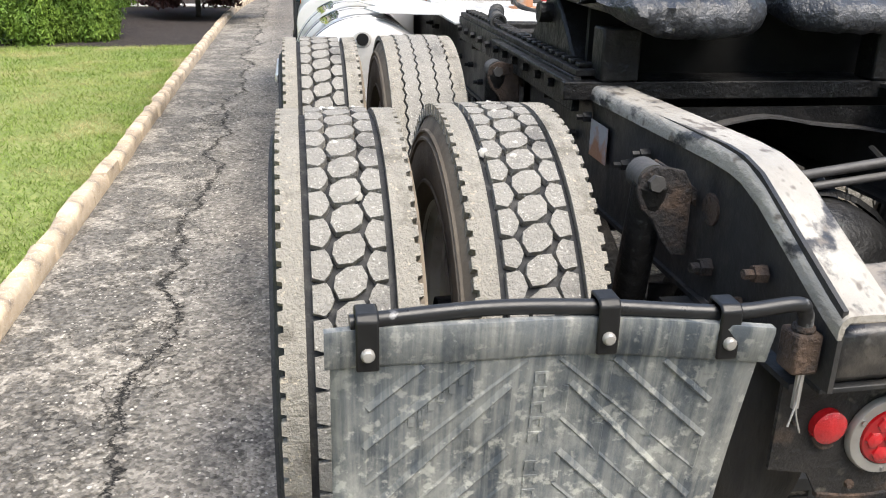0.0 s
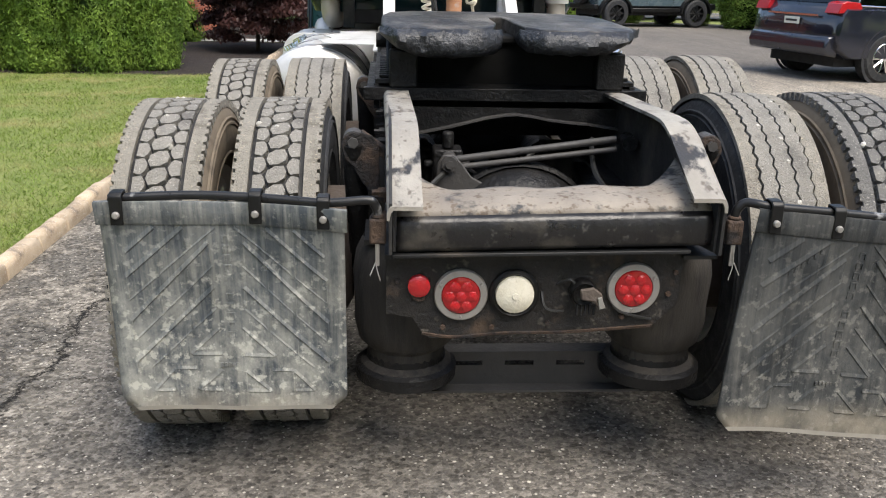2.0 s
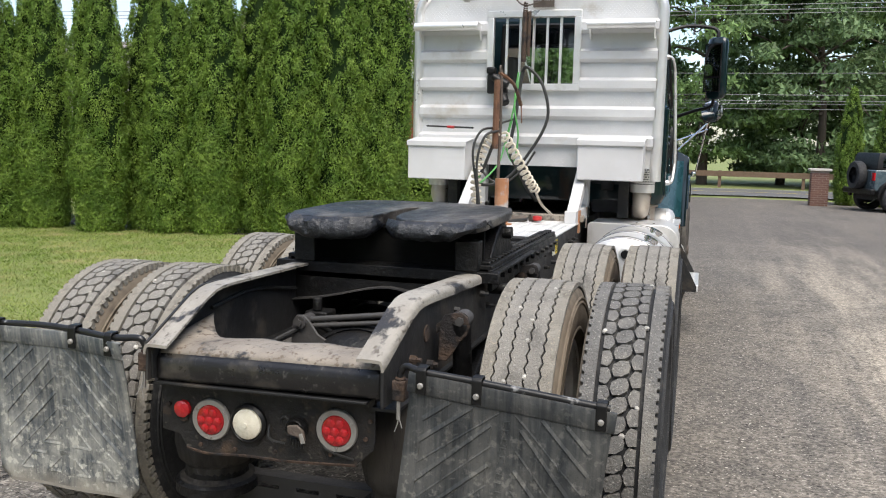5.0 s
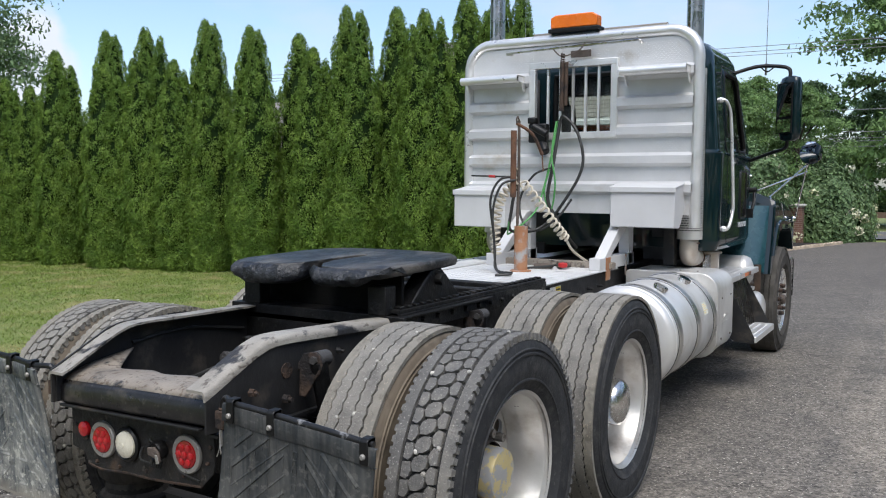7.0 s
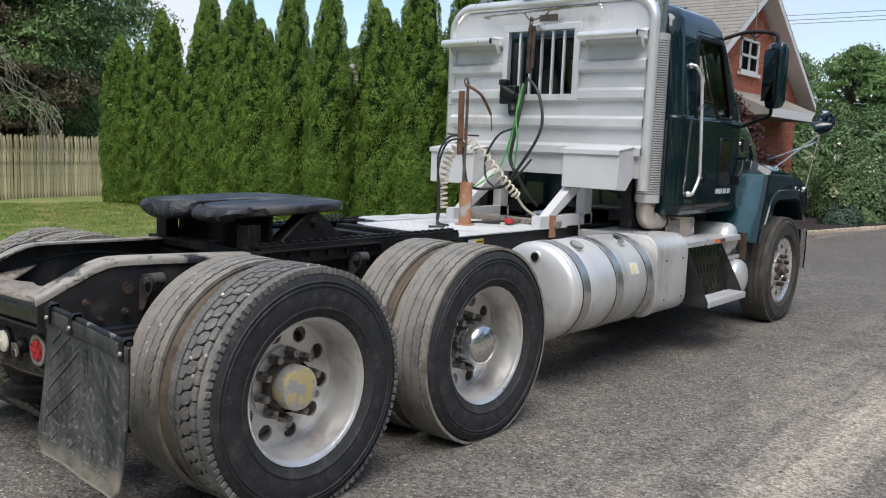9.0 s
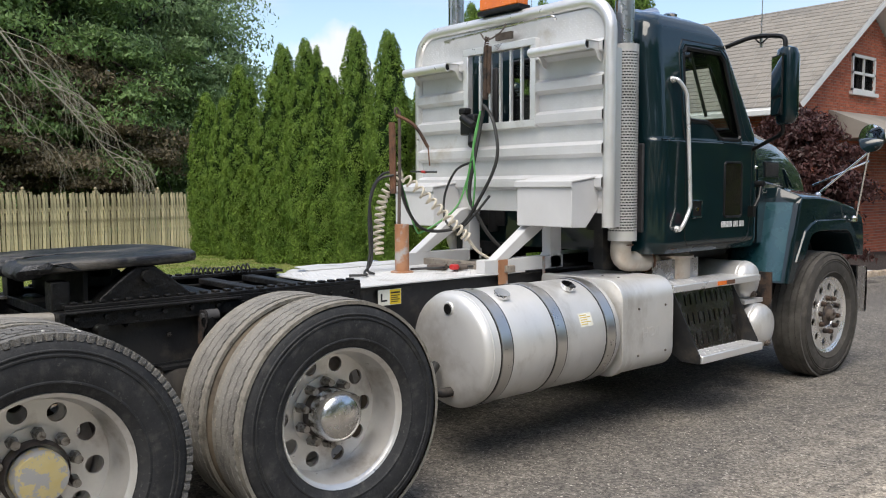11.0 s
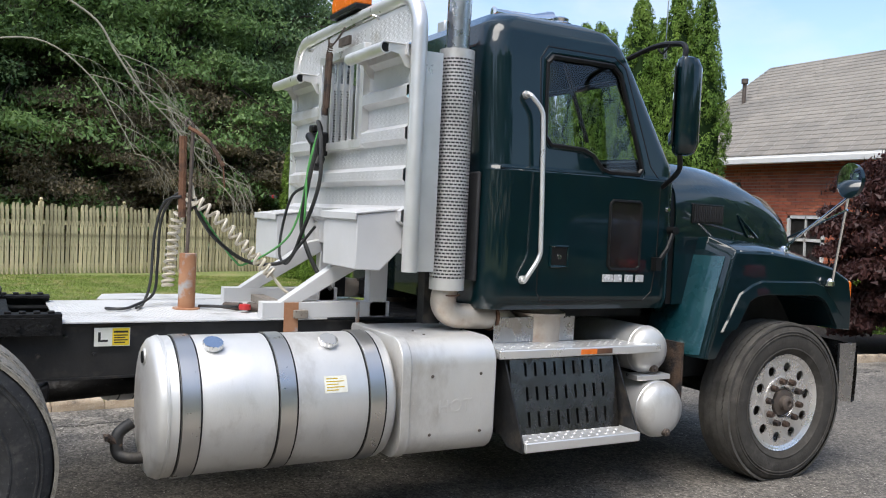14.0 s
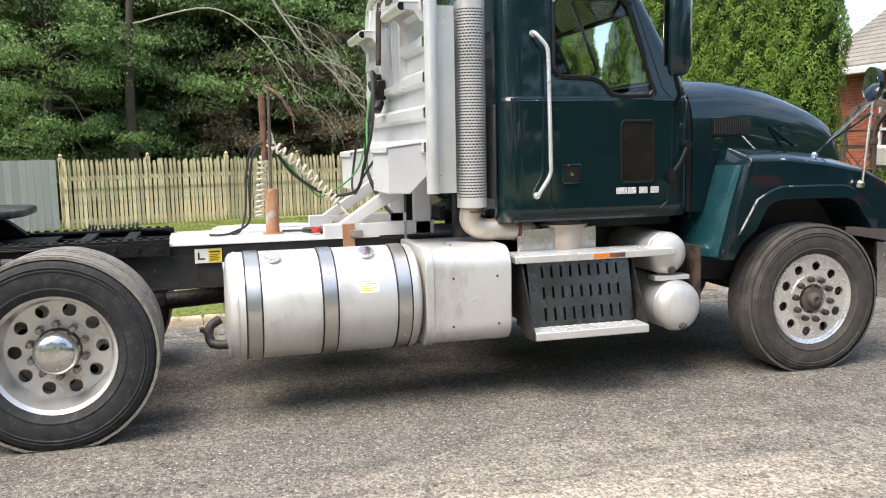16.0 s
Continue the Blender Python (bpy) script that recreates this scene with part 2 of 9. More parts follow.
# ---- materials ----
def flap_rubber(name, a, b, dust, amount):
    """Black rubber under clouds of road dust, fine vertical rain streaks and dried splashes, dustier towards its lower edge."""
    mat = bpy.data.materials.new(name)
    mat.use_nodes = True
    nodes, links = mat.node_tree.nodes, mat.node_tree.links
    bsdf = nodes["Principled BSDF"]
    co = nodes.new("ShaderNodeTexCoord").outputs["Object"]

    def grain(scale, detail, stretch=(1, 1, 1), rough=0.62):
        mp, t = nodes.new("ShaderNodeMapping"), nodes.new("ShaderNodeTexNoise")
        mp.inputs["Scale"].default_value = stretch
        t.inputs["Scale"].default_value, t.inputs["Detail"].default_value, t.inputs["Roughness"].default_value = scale, detail, rough
        links.new(co, mp.inputs["Vector"])
        links.new(mp.outputs["Vector"], t.inputs["Vector"])
        return t.outputs["Fac"]

    def ramp(src, lo, hi, c=0.0, d=1.0):
        r = nodes.new("ShaderNodeMapRange")
        for key, v in (("From Min", lo), ("From Max", hi), ("To Min", c), ("To Max", d)):
            r.inputs[key].default_value = v
        links.new(src, r.inputs["Value"])
        return r.outputs["Result"]

    def times(p, q):
        m = nodes.new("ShaderNodeMath")
        m.operation = "MULTIPLY"
        for i, v in enumerate((p, q)):
            if hasattr(v, "is_linked"):
                links.new(v, m.inputs[i])
            else:
                m.inputs[i].default_value = v
        return m.outputs[0]

    def mix(fac, c1, c2):
        m = nodes.new("ShaderNodeMixRGB")
        links.new(fac, m.inputs["Fac"])
        for key, v in (("Color1", c1), ("Color2", c2)):
            if hasattr(v, "is_linked"):
                links.new(v, m.inputs[key])
            else:
                m.inputs[key].default_value = rgb(v)
        return m.outputs["Color"]

    xyz = nodes.new("ShaderNodeSeparateXYZ")
    links.new(co, xyz.inputs[0])
    col = mix(ramp(grain(5.0, 5.0), 0.35, 0.65), a, b)
    clouds = ramp(grain(8.0, 10.0, (1, 1, .75), .74), 0.45, 0.61)
    streaks = ramp(grain(20.0, 6.0, (3.2, 1, .16), .60), 0.42, 0.66)
    low = ramp(xyz.outputs["Z"], .80, .36, 0.30, 1.0)
    col = mix(times(times(clouds, low), 0.62 * amount), col, dust)
    col = mix(times(streaks, 0.30 * amount), col, dust)
    col = mix(times(ramp(grain(38.0, 7.0), 0.55, 0.62), times(low, 0.70 * amount)), col, tuple(v * 1.25 for v in dust))
    col = mix(times(ramp(grain(13.0, 10.0, (1, 1, .8), .80), 0.55, 0.68), times(low, 0.55 * amount)), col, tuple(v * 1.1 for v in dust))
    col = mix(times(ramp(grain(6.0, 3.0), 0.60, 0.72), 0.65), col, a)
    edge = times(ramp(xyz.outputs["Z"], .345, .275), ramp(grain(11.0, 6.0), .35, .60, .35, 1.0))
    col = mix(times(edge, 0.75), col, (0.30, 0.265, 0.205))
    links.new(col, bsdf.inputs["Base Color"])
    links.new(ramp(clouds, 0, 1, 0.50, 0.85), bsdf.inputs["Roughness"])
    bsdf.inputs["Specular IOR Level"].default_value = 0.4
    bp = nodes.new("ShaderNodeBump")
    bp.inputs["Strength"].default_value, bp.inputs["Distance"].default_value = 0.35, 0.004
    links.new(grain(70.0, 4.0), bp.inputs["Height"])
    links.new(bp.outputs["Normal"], bsdf.inputs["Normal"])
    return mat


def asphalt():
    """Faded asphalt: stone by stone, with worn patches, dark tar and a net of cracks near the kerb."""
    mat = bpy.data.materials.new("asphalt")
    mat.use_nodes = True
    nodes, links = mat.node_tree.nodes, mat.node_tree.links
    bsdf = nodes["Principled BSDF"]
    co = nodes.new("ShaderNodeTexCoord").outputs["Object"]

    def n(kind, **values):
        node = nodes.new(kind)
        for key, val in values.items():
            node.inputs[key.replace("_", " ")].default_value = val
        if "Vector" in node.inputs and kind.startswith("ShaderNodeTex"):
            links.new(co, node.inputs["Vector"])
        return node

    def rng_map(src, a, b, c, d):
        r = n("ShaderNodeMapRange", From_Min=a, From_Max=b, To_Min=c, To_Max=d)
        links.new(src, r.inputs["Value"])
        return r.outputs["Result"]

    def math_(op, a, b):
        m = nodes.new("ShaderNodeMath")
        m.operation = op
        for i, v in enumerate((a, b)):
            if hasattr(v, "is_linked"):
                links.new(v, m.inputs[i])
            else:
                m.inputs[i].default_value = v
        return m.outputs[0]

    def mixed(fac, a, b, blend="MIX"):
        m = nodes.new("ShaderNodeMixRGB")
        m.blend_type = blend
        for key, v in (("Fac", fac), ("Color1", a), ("Color2", b)):
            if hasattr(v, "is_linked"):
                links.new(v, m.inputs[key])
            else:
                m.inputs[key].default_value = v if key == "Fac" else rgb(v)
        return m.outputs["Color"]

    def stretched(scale, detail, stretch):
        mp, t = nodes.new("ShaderNodeMapping"), nodes.new("ShaderNodeTexNoise")
        mp.inputs["Scale"].default_value = stretch
        t.inputs["Scale"].default_value, t.inputs["Detail"].default_value, t.inputs["Roughness"].default_value = scale, detail, 0.65
        links.new(co, mp.inputs["Vector"])
        links.new(mp.outputs["Vector"], t.inputs["Vector"])
        return t.outputs["Fac"]

    xyz = nodes.new("ShaderNodeSeparateXYZ")
    links.new(co, xyz.inputs[0])
    wide, mid, fine = n("ShaderNodeTexNoise", Scale=0.45, Detail=6.0), n("ShaderNodeTexNoise", Scale=3.0, Detail=10.0, Roughness=0.75), n("ShaderNodeTexNoise", Scale=38.0, Detail=5.0, Roughness=0.75)
    stones, grit = n("ShaderNodeTexVoronoi", Scale=78.0), n("ShaderNodeTexVoronoi", Scale=40.0)
    col = mixed(rng_map(wide.outputs["Fac"], 0.38, 0.62, 0, 1), (0.128, 0.121, 0.113), (0.212, 0.197, 0.176))
    col = mixed(rng_map(mid.outputs["Fac"], 0.45, 0.62, 0, 0.8), col, (0.085, 0.083, 0.081))
    # pale tyre tracks and a paler base tone along the open side
    track = math_("MULTIPLY", rng_map(stretched(1.5, 9.0, (1.3, 0.13, 1.0)), 0.45, 0.60, 0, 0.85), math_("MULTIPLY", rng_map(xyz.outputs["X"], 1.6, 2.6, 0.0, 1.0), rng_map(xyz.outputs["Y"], 8.0, 13.0, 1.0, 0.12)))
    col = mixed(math_("MULTIPLY", rng_map(xyz.outputs["X"], 2.2, 4.0, 0.0, 0.45), rng_map(xyz.outputs["Y"], 7.0, 12.0, 1.0, 0.0)), col, (0.245, 0.225, 0.196))
    # tree shade over the far drive, painted in as a darker tone
    col = mixed(rng_map(xyz.outputs["Y"], 8.0, 14.0, 0.0, 0.65), col, (0.092, 0.086, 0.084))
    col = mixed(track, col, (0.37, 0.335, 0.285))
    col = mixed(rng_map(fine.outputs["Fac"], 0.52, 0.70, 0, 0.55), col, (0.33, 0.31, 0.28))
    col = mixed(rng_map(fine.outputs["Fac"], 0.46, 0.34, 0, 0.5), col, (0.05, 0.049, 0.048))
    # a darker strip where the lorry stands
    lorry_strip = math_("MULTIPLY", rng_map(xyz.outputs["X"], 2.4, 1.5, 0.0, 0.35), rng_map(xyz.outputs["X"], -1.5, -0.9, 0.0, 1.0))
    col = mixed(lorry_strip, col, (0.112, 0.106, 0.098))
    # beside the kerb the skin is broken: pale islands over dark gravel
    skin = rng_map(n("ShaderNodeTexNoise", Scale=3.4, Detail=11.0, Roughness=0.72).outputs["Fac"], 0.47, 0.52, 0, 1)
    broken = math_("MULTIPLY", rng_map(xyz.outputs["X"], -1.55, -1.75, 0.0, 1.0), skin)
    col = mixed(math_("MULTIPLY", rng_map(xyz.outputs["X"], -1.45, -1.65, 0.0, 0.7), 1.0), col, (0.235, 0.222, 0.20))
    col = mixed(math_("MULTIPLY", broken, 0.8), col, (0.10, 0.096, 0.090))
    sep, sep2 = nodes.new("ShaderNodeSeparateColor"), nodes.new("ShaderNodeSeparateColor")
    links.new(stones.outputs["Color"], sep.inputs["Color"])
    links.new(grit.outputs["Color"], sep2.inputs["Color"])
    shade = nodes.new("ShaderNodeCombineColor")
    v = math_("MULTIPLY", rng_map(sep.outputs[0], 0, 1, 0.50, 1.55), rng_map(sep2.outputs[0], 0, 1, 0.75, 1.28))
    for key in ("Red", "Green", "Blue"):
        links.new(v, shade.inputs[key])
    col = mixed(0.9, col, shade.outputs["Color"], "MULTIPLY")
    # larger stones of the gravel, and bright chips all over
    col = mixed(math_("MULTIPLY", rng_map(grit.outputs["Distance"], 0.42, 0.30, 0, 0.75), math_("MULTIPLY", broken, rng_map(sep2.outputs[1], 0.35, 0.6, 0, 1))), col, (0.21, 0.20, 0.19))
    chip = math_("MULTIPLY", rng_map(stones.outputs["Distance"], 0.40, 0.28, 0, 1), rng_map(sep.outputs[1], 0.90, 0.94, 0, 0.9))
    col = mixed(chip, col, (0.52, 0.50, 0.46))
    big = math_("MULTIPLY", rng_map(grit.outputs["Distance"], 0.30, 0.20, 0, 1), rng_map(sep2.outputs[2], 0.965, 0.98, 0, 0.95))
    col = mixed(big, col, (0.60, 0.58, 0.53))
    crumb = math_("MULTIPLY", rng_map(grit.outputs["Distance"], 0.42, 0.30, 0, 1), math_("MULTIPLY", rng_map(sep2.outputs[1], 0.10, 0.07, 0, 0.9), rng_map(mid.outputs["Fac"], 0.45, 0.55, 0.15, 1.0)))
    col = mixed(crumb, col, (0.028, 0.026, 0.024))
    col = mixed(1.0, col, (1.04, 1.0, 0.94), "MULTIPLY")
    # one long ragged crack that follows the kerb, with short side branches
    wander = math_("MULTIPLY_ADD", stretched(0.9, 12.0, (0.05, 1.0, 1.0)), 0.75)
    wander.node.inputs[2].default_value = -2.08
    off = math_("ABSOLUTE", math_("SUBTRACT", xyz.outputs["X"], math_("ADD", wander, rng_map(fine.outputs["Fac"], 0.3, 0.7, -0.03, 0.03))), 0.0)
    crack = math_("MULTIPLY", rng_map(off, 0.003, 0.014, 1, 0), rng_map(mid.outputs["Fac"], 0.36, 0.44, 0.25, 1.0))
    net = n("ShaderNodeTexNoise", Scale=1.6, Detail=12.0, Roughness=0.6)
    vein = math_("ABSOLUTE", math_("SUBTRACT", net.outputs["Fac"], 0.5), 0.0)
    side = math_("MULTIPLY", rng_map(vein, 0.001, 0.005, 0.7, 0), rng_map(off, 0.10, 0.45, 1, 0))
    crack = math_("MAXIMUM", crack, side)
    col = mixed(crack, col, (0.020, 0.019, 0.018))
    crust = broken
    links.new(col, bsdf.inputs["Base Color"])
    bsdf.inputs["Roughness"].default_value = 0.88
    bsdf.inputs["Specular IOR Level"].default_value = 0.3
    bump = n("ShaderNodeBump", Strength=0.8, Distance=0.006)
    h = math_("ADD", rng_map(stones.outputs["Distance"], 0, 0.6, 1, 0), math_("MULTIPLY", math_("ADD", math_("MULTIPLY", crack, 2.0), math_("MULTIPLY", crust, rng_map(grit.outputs["Distance"], 0, 0.6, 0.2, 1.6))), -1.2))
    links.new(h, bump.inputs["Height"])
    links.new(bump.outputs["Normal"], bsdf.inputs["Normal"])
    return mat


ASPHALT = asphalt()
ROAD = surface("road_asphalt", (0.13, 0.13, 0.13), (0.10, 0.10, 0.10), scale=2, rough=0.9, bump=0.3, bscale=60)
SOIL = surface("soil", (0.118, 0.168, 0.036), (0.205, 0.228, 0.072), scale=2.0, rough=0.95, bump=0.6, bscale=30, stain=(0.30, 0.255, 0.115), stain_scale=1.1, stain_at=(0.54, 0.72), fine=(0.25, 0.265, 0.09), fine_scale=24, fine_at=(0.48, 0.75))
BLADES = leafy("grass_blades", (0.145, 0.235, 0.042), (0.31, 0.365, 0.10), 0.6, 0.5, stain=(0.50, 0.43, 0.22), stain_scale=1.6, stain_at=(0.50, 0.68))
MULCH = surface("mulch", (0.016, 0.013, 0.012), (0.045, 0.037, 0.033), scale=16, rough=0.95, bump=1.0, bscale=45, fine=(0.10, 0.085, 0.075), fine_scale=60, fine_at=(0.58, 0.68), spec=0.2)
CONCRETE = surface("path_concrete", (0.55, 0.52, 0.47), (0.44, 0.42, 0.38), scale=3, rough=0.9, bump=0.2)
KERB = surface("kerb_stone", (0.56, 0.46, 0.34), (0.38, 0.29, 0.20), scale=7, rough=0.88, bump=0.7, bscale=70, stain=(0.13, 0.11, 0.09), stain_scale=5, stain_at=(0.56, 0.72), object_var=0.16, fine=(0.62, 0.56, 0.5))
BLACK = surface("black_frame_paint", (0.010, 0.0105, 0.012), (0.019, 0.019, 0.019), scale=5, rough=0.55, bump=0.25, bscale=35, stain=(0.070, 0.058, 0.046), stain_scale=5.5, stain_at=(0.55, 0.72), spec=0.4)
GREASY = surface("greasy_black", (0.004, 0.004, 0.0045), (0.012, 0.0115, 0.011), scale=6, rough=0.5, bump=0.9, bscale=28, stain=(0.034, 0.030, 0.027), stain_scale=5, stain_at=(0.55, 0.76), spec=0.28, fine=(0.045, 0.050, 0.044), fine_scale=48, fine_at=(0.64, 0.78))
DEEP_BLACK = surface("sooty_black", (0.003, 0.003, 0.003), (0.006, 0.006, 0.006), scale=8, rough=0.8, spec=0.2)
DUSTY = surface("dusty_steel", (0.30, 0.262, 0.215), (0.19, 0.165, 0.138), scale=5, rough=0.6, bump=0.4, bscale=40, stain=(0.028, 0.028, 0.030), stain_scale=7, stain_at=(0.55, 0.62), fine=(0.13, 0.10, 0.075), fine_scale=44, fine_at=(0.56, 0.66))
FLANGE = surface("scuffed_frame_flange", (0.38, 0.355, 0.31), (0.23, 0.21, 0.18), scale=7, rough=0.5, bump=0.5, bscale=50, stain=(0.030, 0.029, 0.030), stain_scale=9, stain_at=(0.54, 0.60), fine=(0.13, 0.11, 0.09), fine_scale=30, fine_at=(0.60, 0.68), stretch=(1.0, 0.55, 1.0))
TAILBEAM = surface("tail_beam_paint", (0.008, 0.008, 0.009), (0.016, 0.015, 0.015), scale=7, rough=0.34, bump=0.25, bscale=30, stain=(0.062, 0.055, 0.046), stain_scale=4.6, stain_at=(0.54, 0.64), fine=(0.06, 0.056, 0.052), fine_scale=38, fine_at=(0.62, 0.72))
AIRBAG = surface("dusty_brown_rubber", (0.062, 0.055, 0.047), (0.034, 0.031, 0.028), scale=5, rough=0.8, bump=0.3, bscale=60, stain=(0.022, 0.021, 0.020), stain_scale=6, stain_at=(0.52, 0.68), stretch=(3, 3, .5), spec=0.25)
RAIL_WEB = surface("dusty_black_rail", (0.016, 0.016, 0.017), (0.032, 0.031, 0.030), scale=4, rough=0.5, bump=0.25, bscale=35, stain=(0.085, 0.072, 0.058), stain_scale=4.5, stain_at=(0.54, 0.72), spec=0.4)
LIP = surface("caked_black_grease", (0.008, 0.009, 0.011), (0.030, 0.032, 0.037), scale=7, rough=0.42, bump=1.0, bscale=42, stain=(0.055, 0.058, 0.066), stain_scale=9, stain_at=(0.55, 0.70), fine=(0.11, 0.105, 0.10), fine_scale=75, fine_at=(0.64, 0.72))
FIFTH = surface("grease_worn_plate", (0.006, 0.006, 0.007), (0.018, 0.017, 0.016), scale=5, rough=0.40, bump=1.0, bscale=24, stain=(0.125, 0.112, 0.095), stain_scale=5.0, stain_at=(0.49, 0.68), fine=(0.060, 0.057, 0.052), fine_scale=40, fine_at=(0.56, 0.70), stretch=(1, 0.5, 1))
RUST = surface("rusty_steel", (0.12, 0.055, 0.03), (0.20, 0.10, 0.055), scale=9, rough=0.85, bump=0.9, bscale=60, stain=(0.035, 0.027, 0.024), stain_scale=6)
RUST_DARK = surface("brown_black_rust", (0.045, 0.030, 0.022), (0.085, 0.052, 0.034), scale=12, rough=0.85, bump=0.9, bscale=60, stain=(0.014, 0.012, 0.012), stain_scale=9, stain_at=(0.46, 0.58))
PANEL = surface("rust_bitten_panel", (0.010, 0.010, 0.010), (0.022, 0.019, 0.017), scale=9, rough=0.6, bump=0.8, bscale=36, stain=(0.075, 0.050, 0.034), stain_scale=8, stain_at=(0.55, 0.68), fine=(0.10, 0.088, 0.072), fine_scale=30, fine_at=(0.64, 0.76), spec=0.4)
BEZEL = surface("dull_steel_bezel", (0.40, 0.385, 0.36), (0.30, 0.285, 0.26), scale=14, rough=0.42, metal=0.5, bump=0.1)
LOWSTEEL = surface("dull_black_steel", (0.040, 0.039, 0.039), (0.062, 0.058, 0.054), scale=6, rough=0.6, bump=0.3, bscale=40)
RUST_LIGHT = surface("half_rusted_zinc", (0.30, 0.13, 0.06), (0.42, 0.22, 0.12), scale=7, rough=0.8, bump=0.4, bscale=70, stain=(0.36, 0.35, 0.34), stain_scale=5, stain_at=(0.5, 0.58))
RUBBER = surface("tyre_rubber", (0.017, 0.018, 0.020), (0.033, 0.034, 0.036), scale=9, rough=0.7, bump=0.3, bscale=60, stain=(0.065, 0.063, 0.060), stain_scale=16, stain_at=(0.52, 0.74), fine=(0.070, 0.069, 0.066), fine_scale=70, fine_at=(0.62, 0.75), spec=0.35)
RUBBER_DUSTY = surface("dusty_tyre_rubber", (0.050, 0.046, 0.041), (0.075, 0.069, 0.061), scale=9, rough=0.85, bump=0.3, bscale=60, stain=(0.11, 0.10, 0.088), stain_scale=12, stain_at=(0.52, 0.74), spec=0.2)
TREAD_DUSTY = surface("dusty_tread", (0.10, 0.093, 0.083), (0.14, 0.131, 0.117), scale=14, rough=0.92, bump=0.8, bscale=130, stain=(0.075, 0.070, 0.063), stain_scale=6, spec=0.2)
TREAD = surface("worn_tread", (0.21, 0.199, 0.178), (0.29, 0.275, 0.245), scale=14, rough=0.92, bump=0.8, bscale=130, stain=(0.15, 0.142, 0.13), stain_scale=7, fine=(0.42, 0.40, 0.36), fine_scale=170, spec=0.2)
TREAD_GREY = surface("grey_worn_tread", (0.115, 0.112, 0.108), (0.185, 0.180, 0.170), scale=14, rough=0.92, bump=0.8, bscale=130, stain=(0.27, 0.255, 0.225), stain_scale=5, stain_at=(0.52, 0.70), fine=(0.36, 0.345, 0.31), fine_scale=150, spec=0.2)
WALL_TAN = surface("tan_dusty_sidewall", (0.135, 0.108, 0.080), (0.20, 0.168, 0.128), scale=4, rough=0.92, bump=0.25, bscale=60, stain=(0.075, 0.064, 0.053), stain_scale=5, stain_at=(0.52, 0.70), spec=0.2)
TREAD_EDGE = surface("sandy_tread_edge", (0.235, 0.220, 0.190), (0.31, 0.288, 0.245), scale=22, rough=0.95, bump=0.9, bscale=150, stain=(0.17, 0.155, 0.13), stain_scale=16, stain_at=(0.52, 0.66), fine=(0.42, 0.37, 0.29), fine_scale=90, fine_at=(0.60, 0.72), spec=0.2)
FLAP = flap_rubber("dusty_rubber_flap", (0.040, 0.050, 0.060), (0.100, 0.113, 0.124), (0.50, 0.49, 0.43), 0.98)
FLAP_DARK = flap_rubber("black_rubber_flap", (0.013, 0.016, 0.019), (0.032, 0.037, 0.041), (0.34, 0.325, 0.285), 0.40)
HANGER = surface("worn_black_bar", (0.010, 0.010, 0.011), (0.016, 0.016, 0.016), scale=9, rough=0.36, spec=0.4, stain=(0.26, 0.26, 0.26), stain_scale=14, stain_at=(0.60, 0.68))
FLAP_EDGE = surface("pale_scuffed_rubber", (0.33, 0.305, 0.26), (0.22, 0.205, 0.175), scale=8, rough=0.85)
PLASTIC = surface("black_plastic", (0.006, 0.006, 0.0065), (0.011, 0.011, 0.011), scale=8, rough=0.42, spec=0.3)
HOSE = surface("black_hose", (0.012, 0.012, 0.012), (0.03, 0.03, 0.028), scale=9, rough=0.55)
HOSE_GREEN = surface("green_cable", (0.06, 0.27, 0.06), (0.12, 0.36, 0.11), scale=9, rough=0.5)
HOSE_WHITE = surface("yellowed_white_hose", (0.62, 0.57, 0.47), (0.48, 0.43, 0.34), scale=20, rough=0.55)
RED = surface("red_plastic", (0.5, 0.03, 0.03), (0.4, 0.02, 0.02), rough=0.4)
ALU = surface("bright_aluminium", (0.83, 0.825, 0.81), (0.71, 0.705, 0.69), scale=3, rough=0.36, metal=0.65, bump=0.04, bscale=25, stain=(0.42, 0.39, 0.34), stain_scale=2.2, stain_at=(0.62, 0.85))
TANK = surface("brushed_tank_aluminium", (0.73, 0.72, 0.695), (0.62, 0.61, 0.585), scale=3.0, rough=0.40, metal=0.48, bump=0.08, bscale=120, stain=(0.36, 0.325, 0.28), stain_scale=3.0, stain_at=(0.52, 0.78), stretch=(0.6, 1.0, 0.6), fine=(0.66, 0.65, 0.63), fine_scale=60, fine_at=(0.62, 0.85))
STRAP = surface("stainless_strap", (0.60, 0.585, 0.56), (0.55, 0.535, 0.51), scale=4, rough=0.30, metal=0.9, rough_var=0.04)
CHROME = surface("chrome", (0.85, 0.85, 0.85), (0.75, 0.75, 0.75), scale=6, rough=0.10, metal=1.0, rough_var=0.05)
CAP = surface("weathered_chrome_cap", (0.72, 0.71, 0.69), (0.60, 0.59, 0.57), scale=9, rough=0.22, metal=0.95, rough_var=0.12, stain=(0.50, 0.48, 0.45), stain_scale=14, stain_at=(0.52, 0.72))
NUT = surface("grimy_steel_nut", (0.40, 0.38, 0.35), (0.22, 0.20, 0.18), scale=30, rough=0.38, metal=0.8, stain=(0.10, 0.08, 0.065), stain_scale=40, stain_at=(0.50, 0.62))
STEEL = surface("stainless_sheet", (0.58, 0.57, 0.56), (0.46, 0.45, 0.44), scale=4, rough=0.28, metal=1.0, bump=0.05, bscale=20)
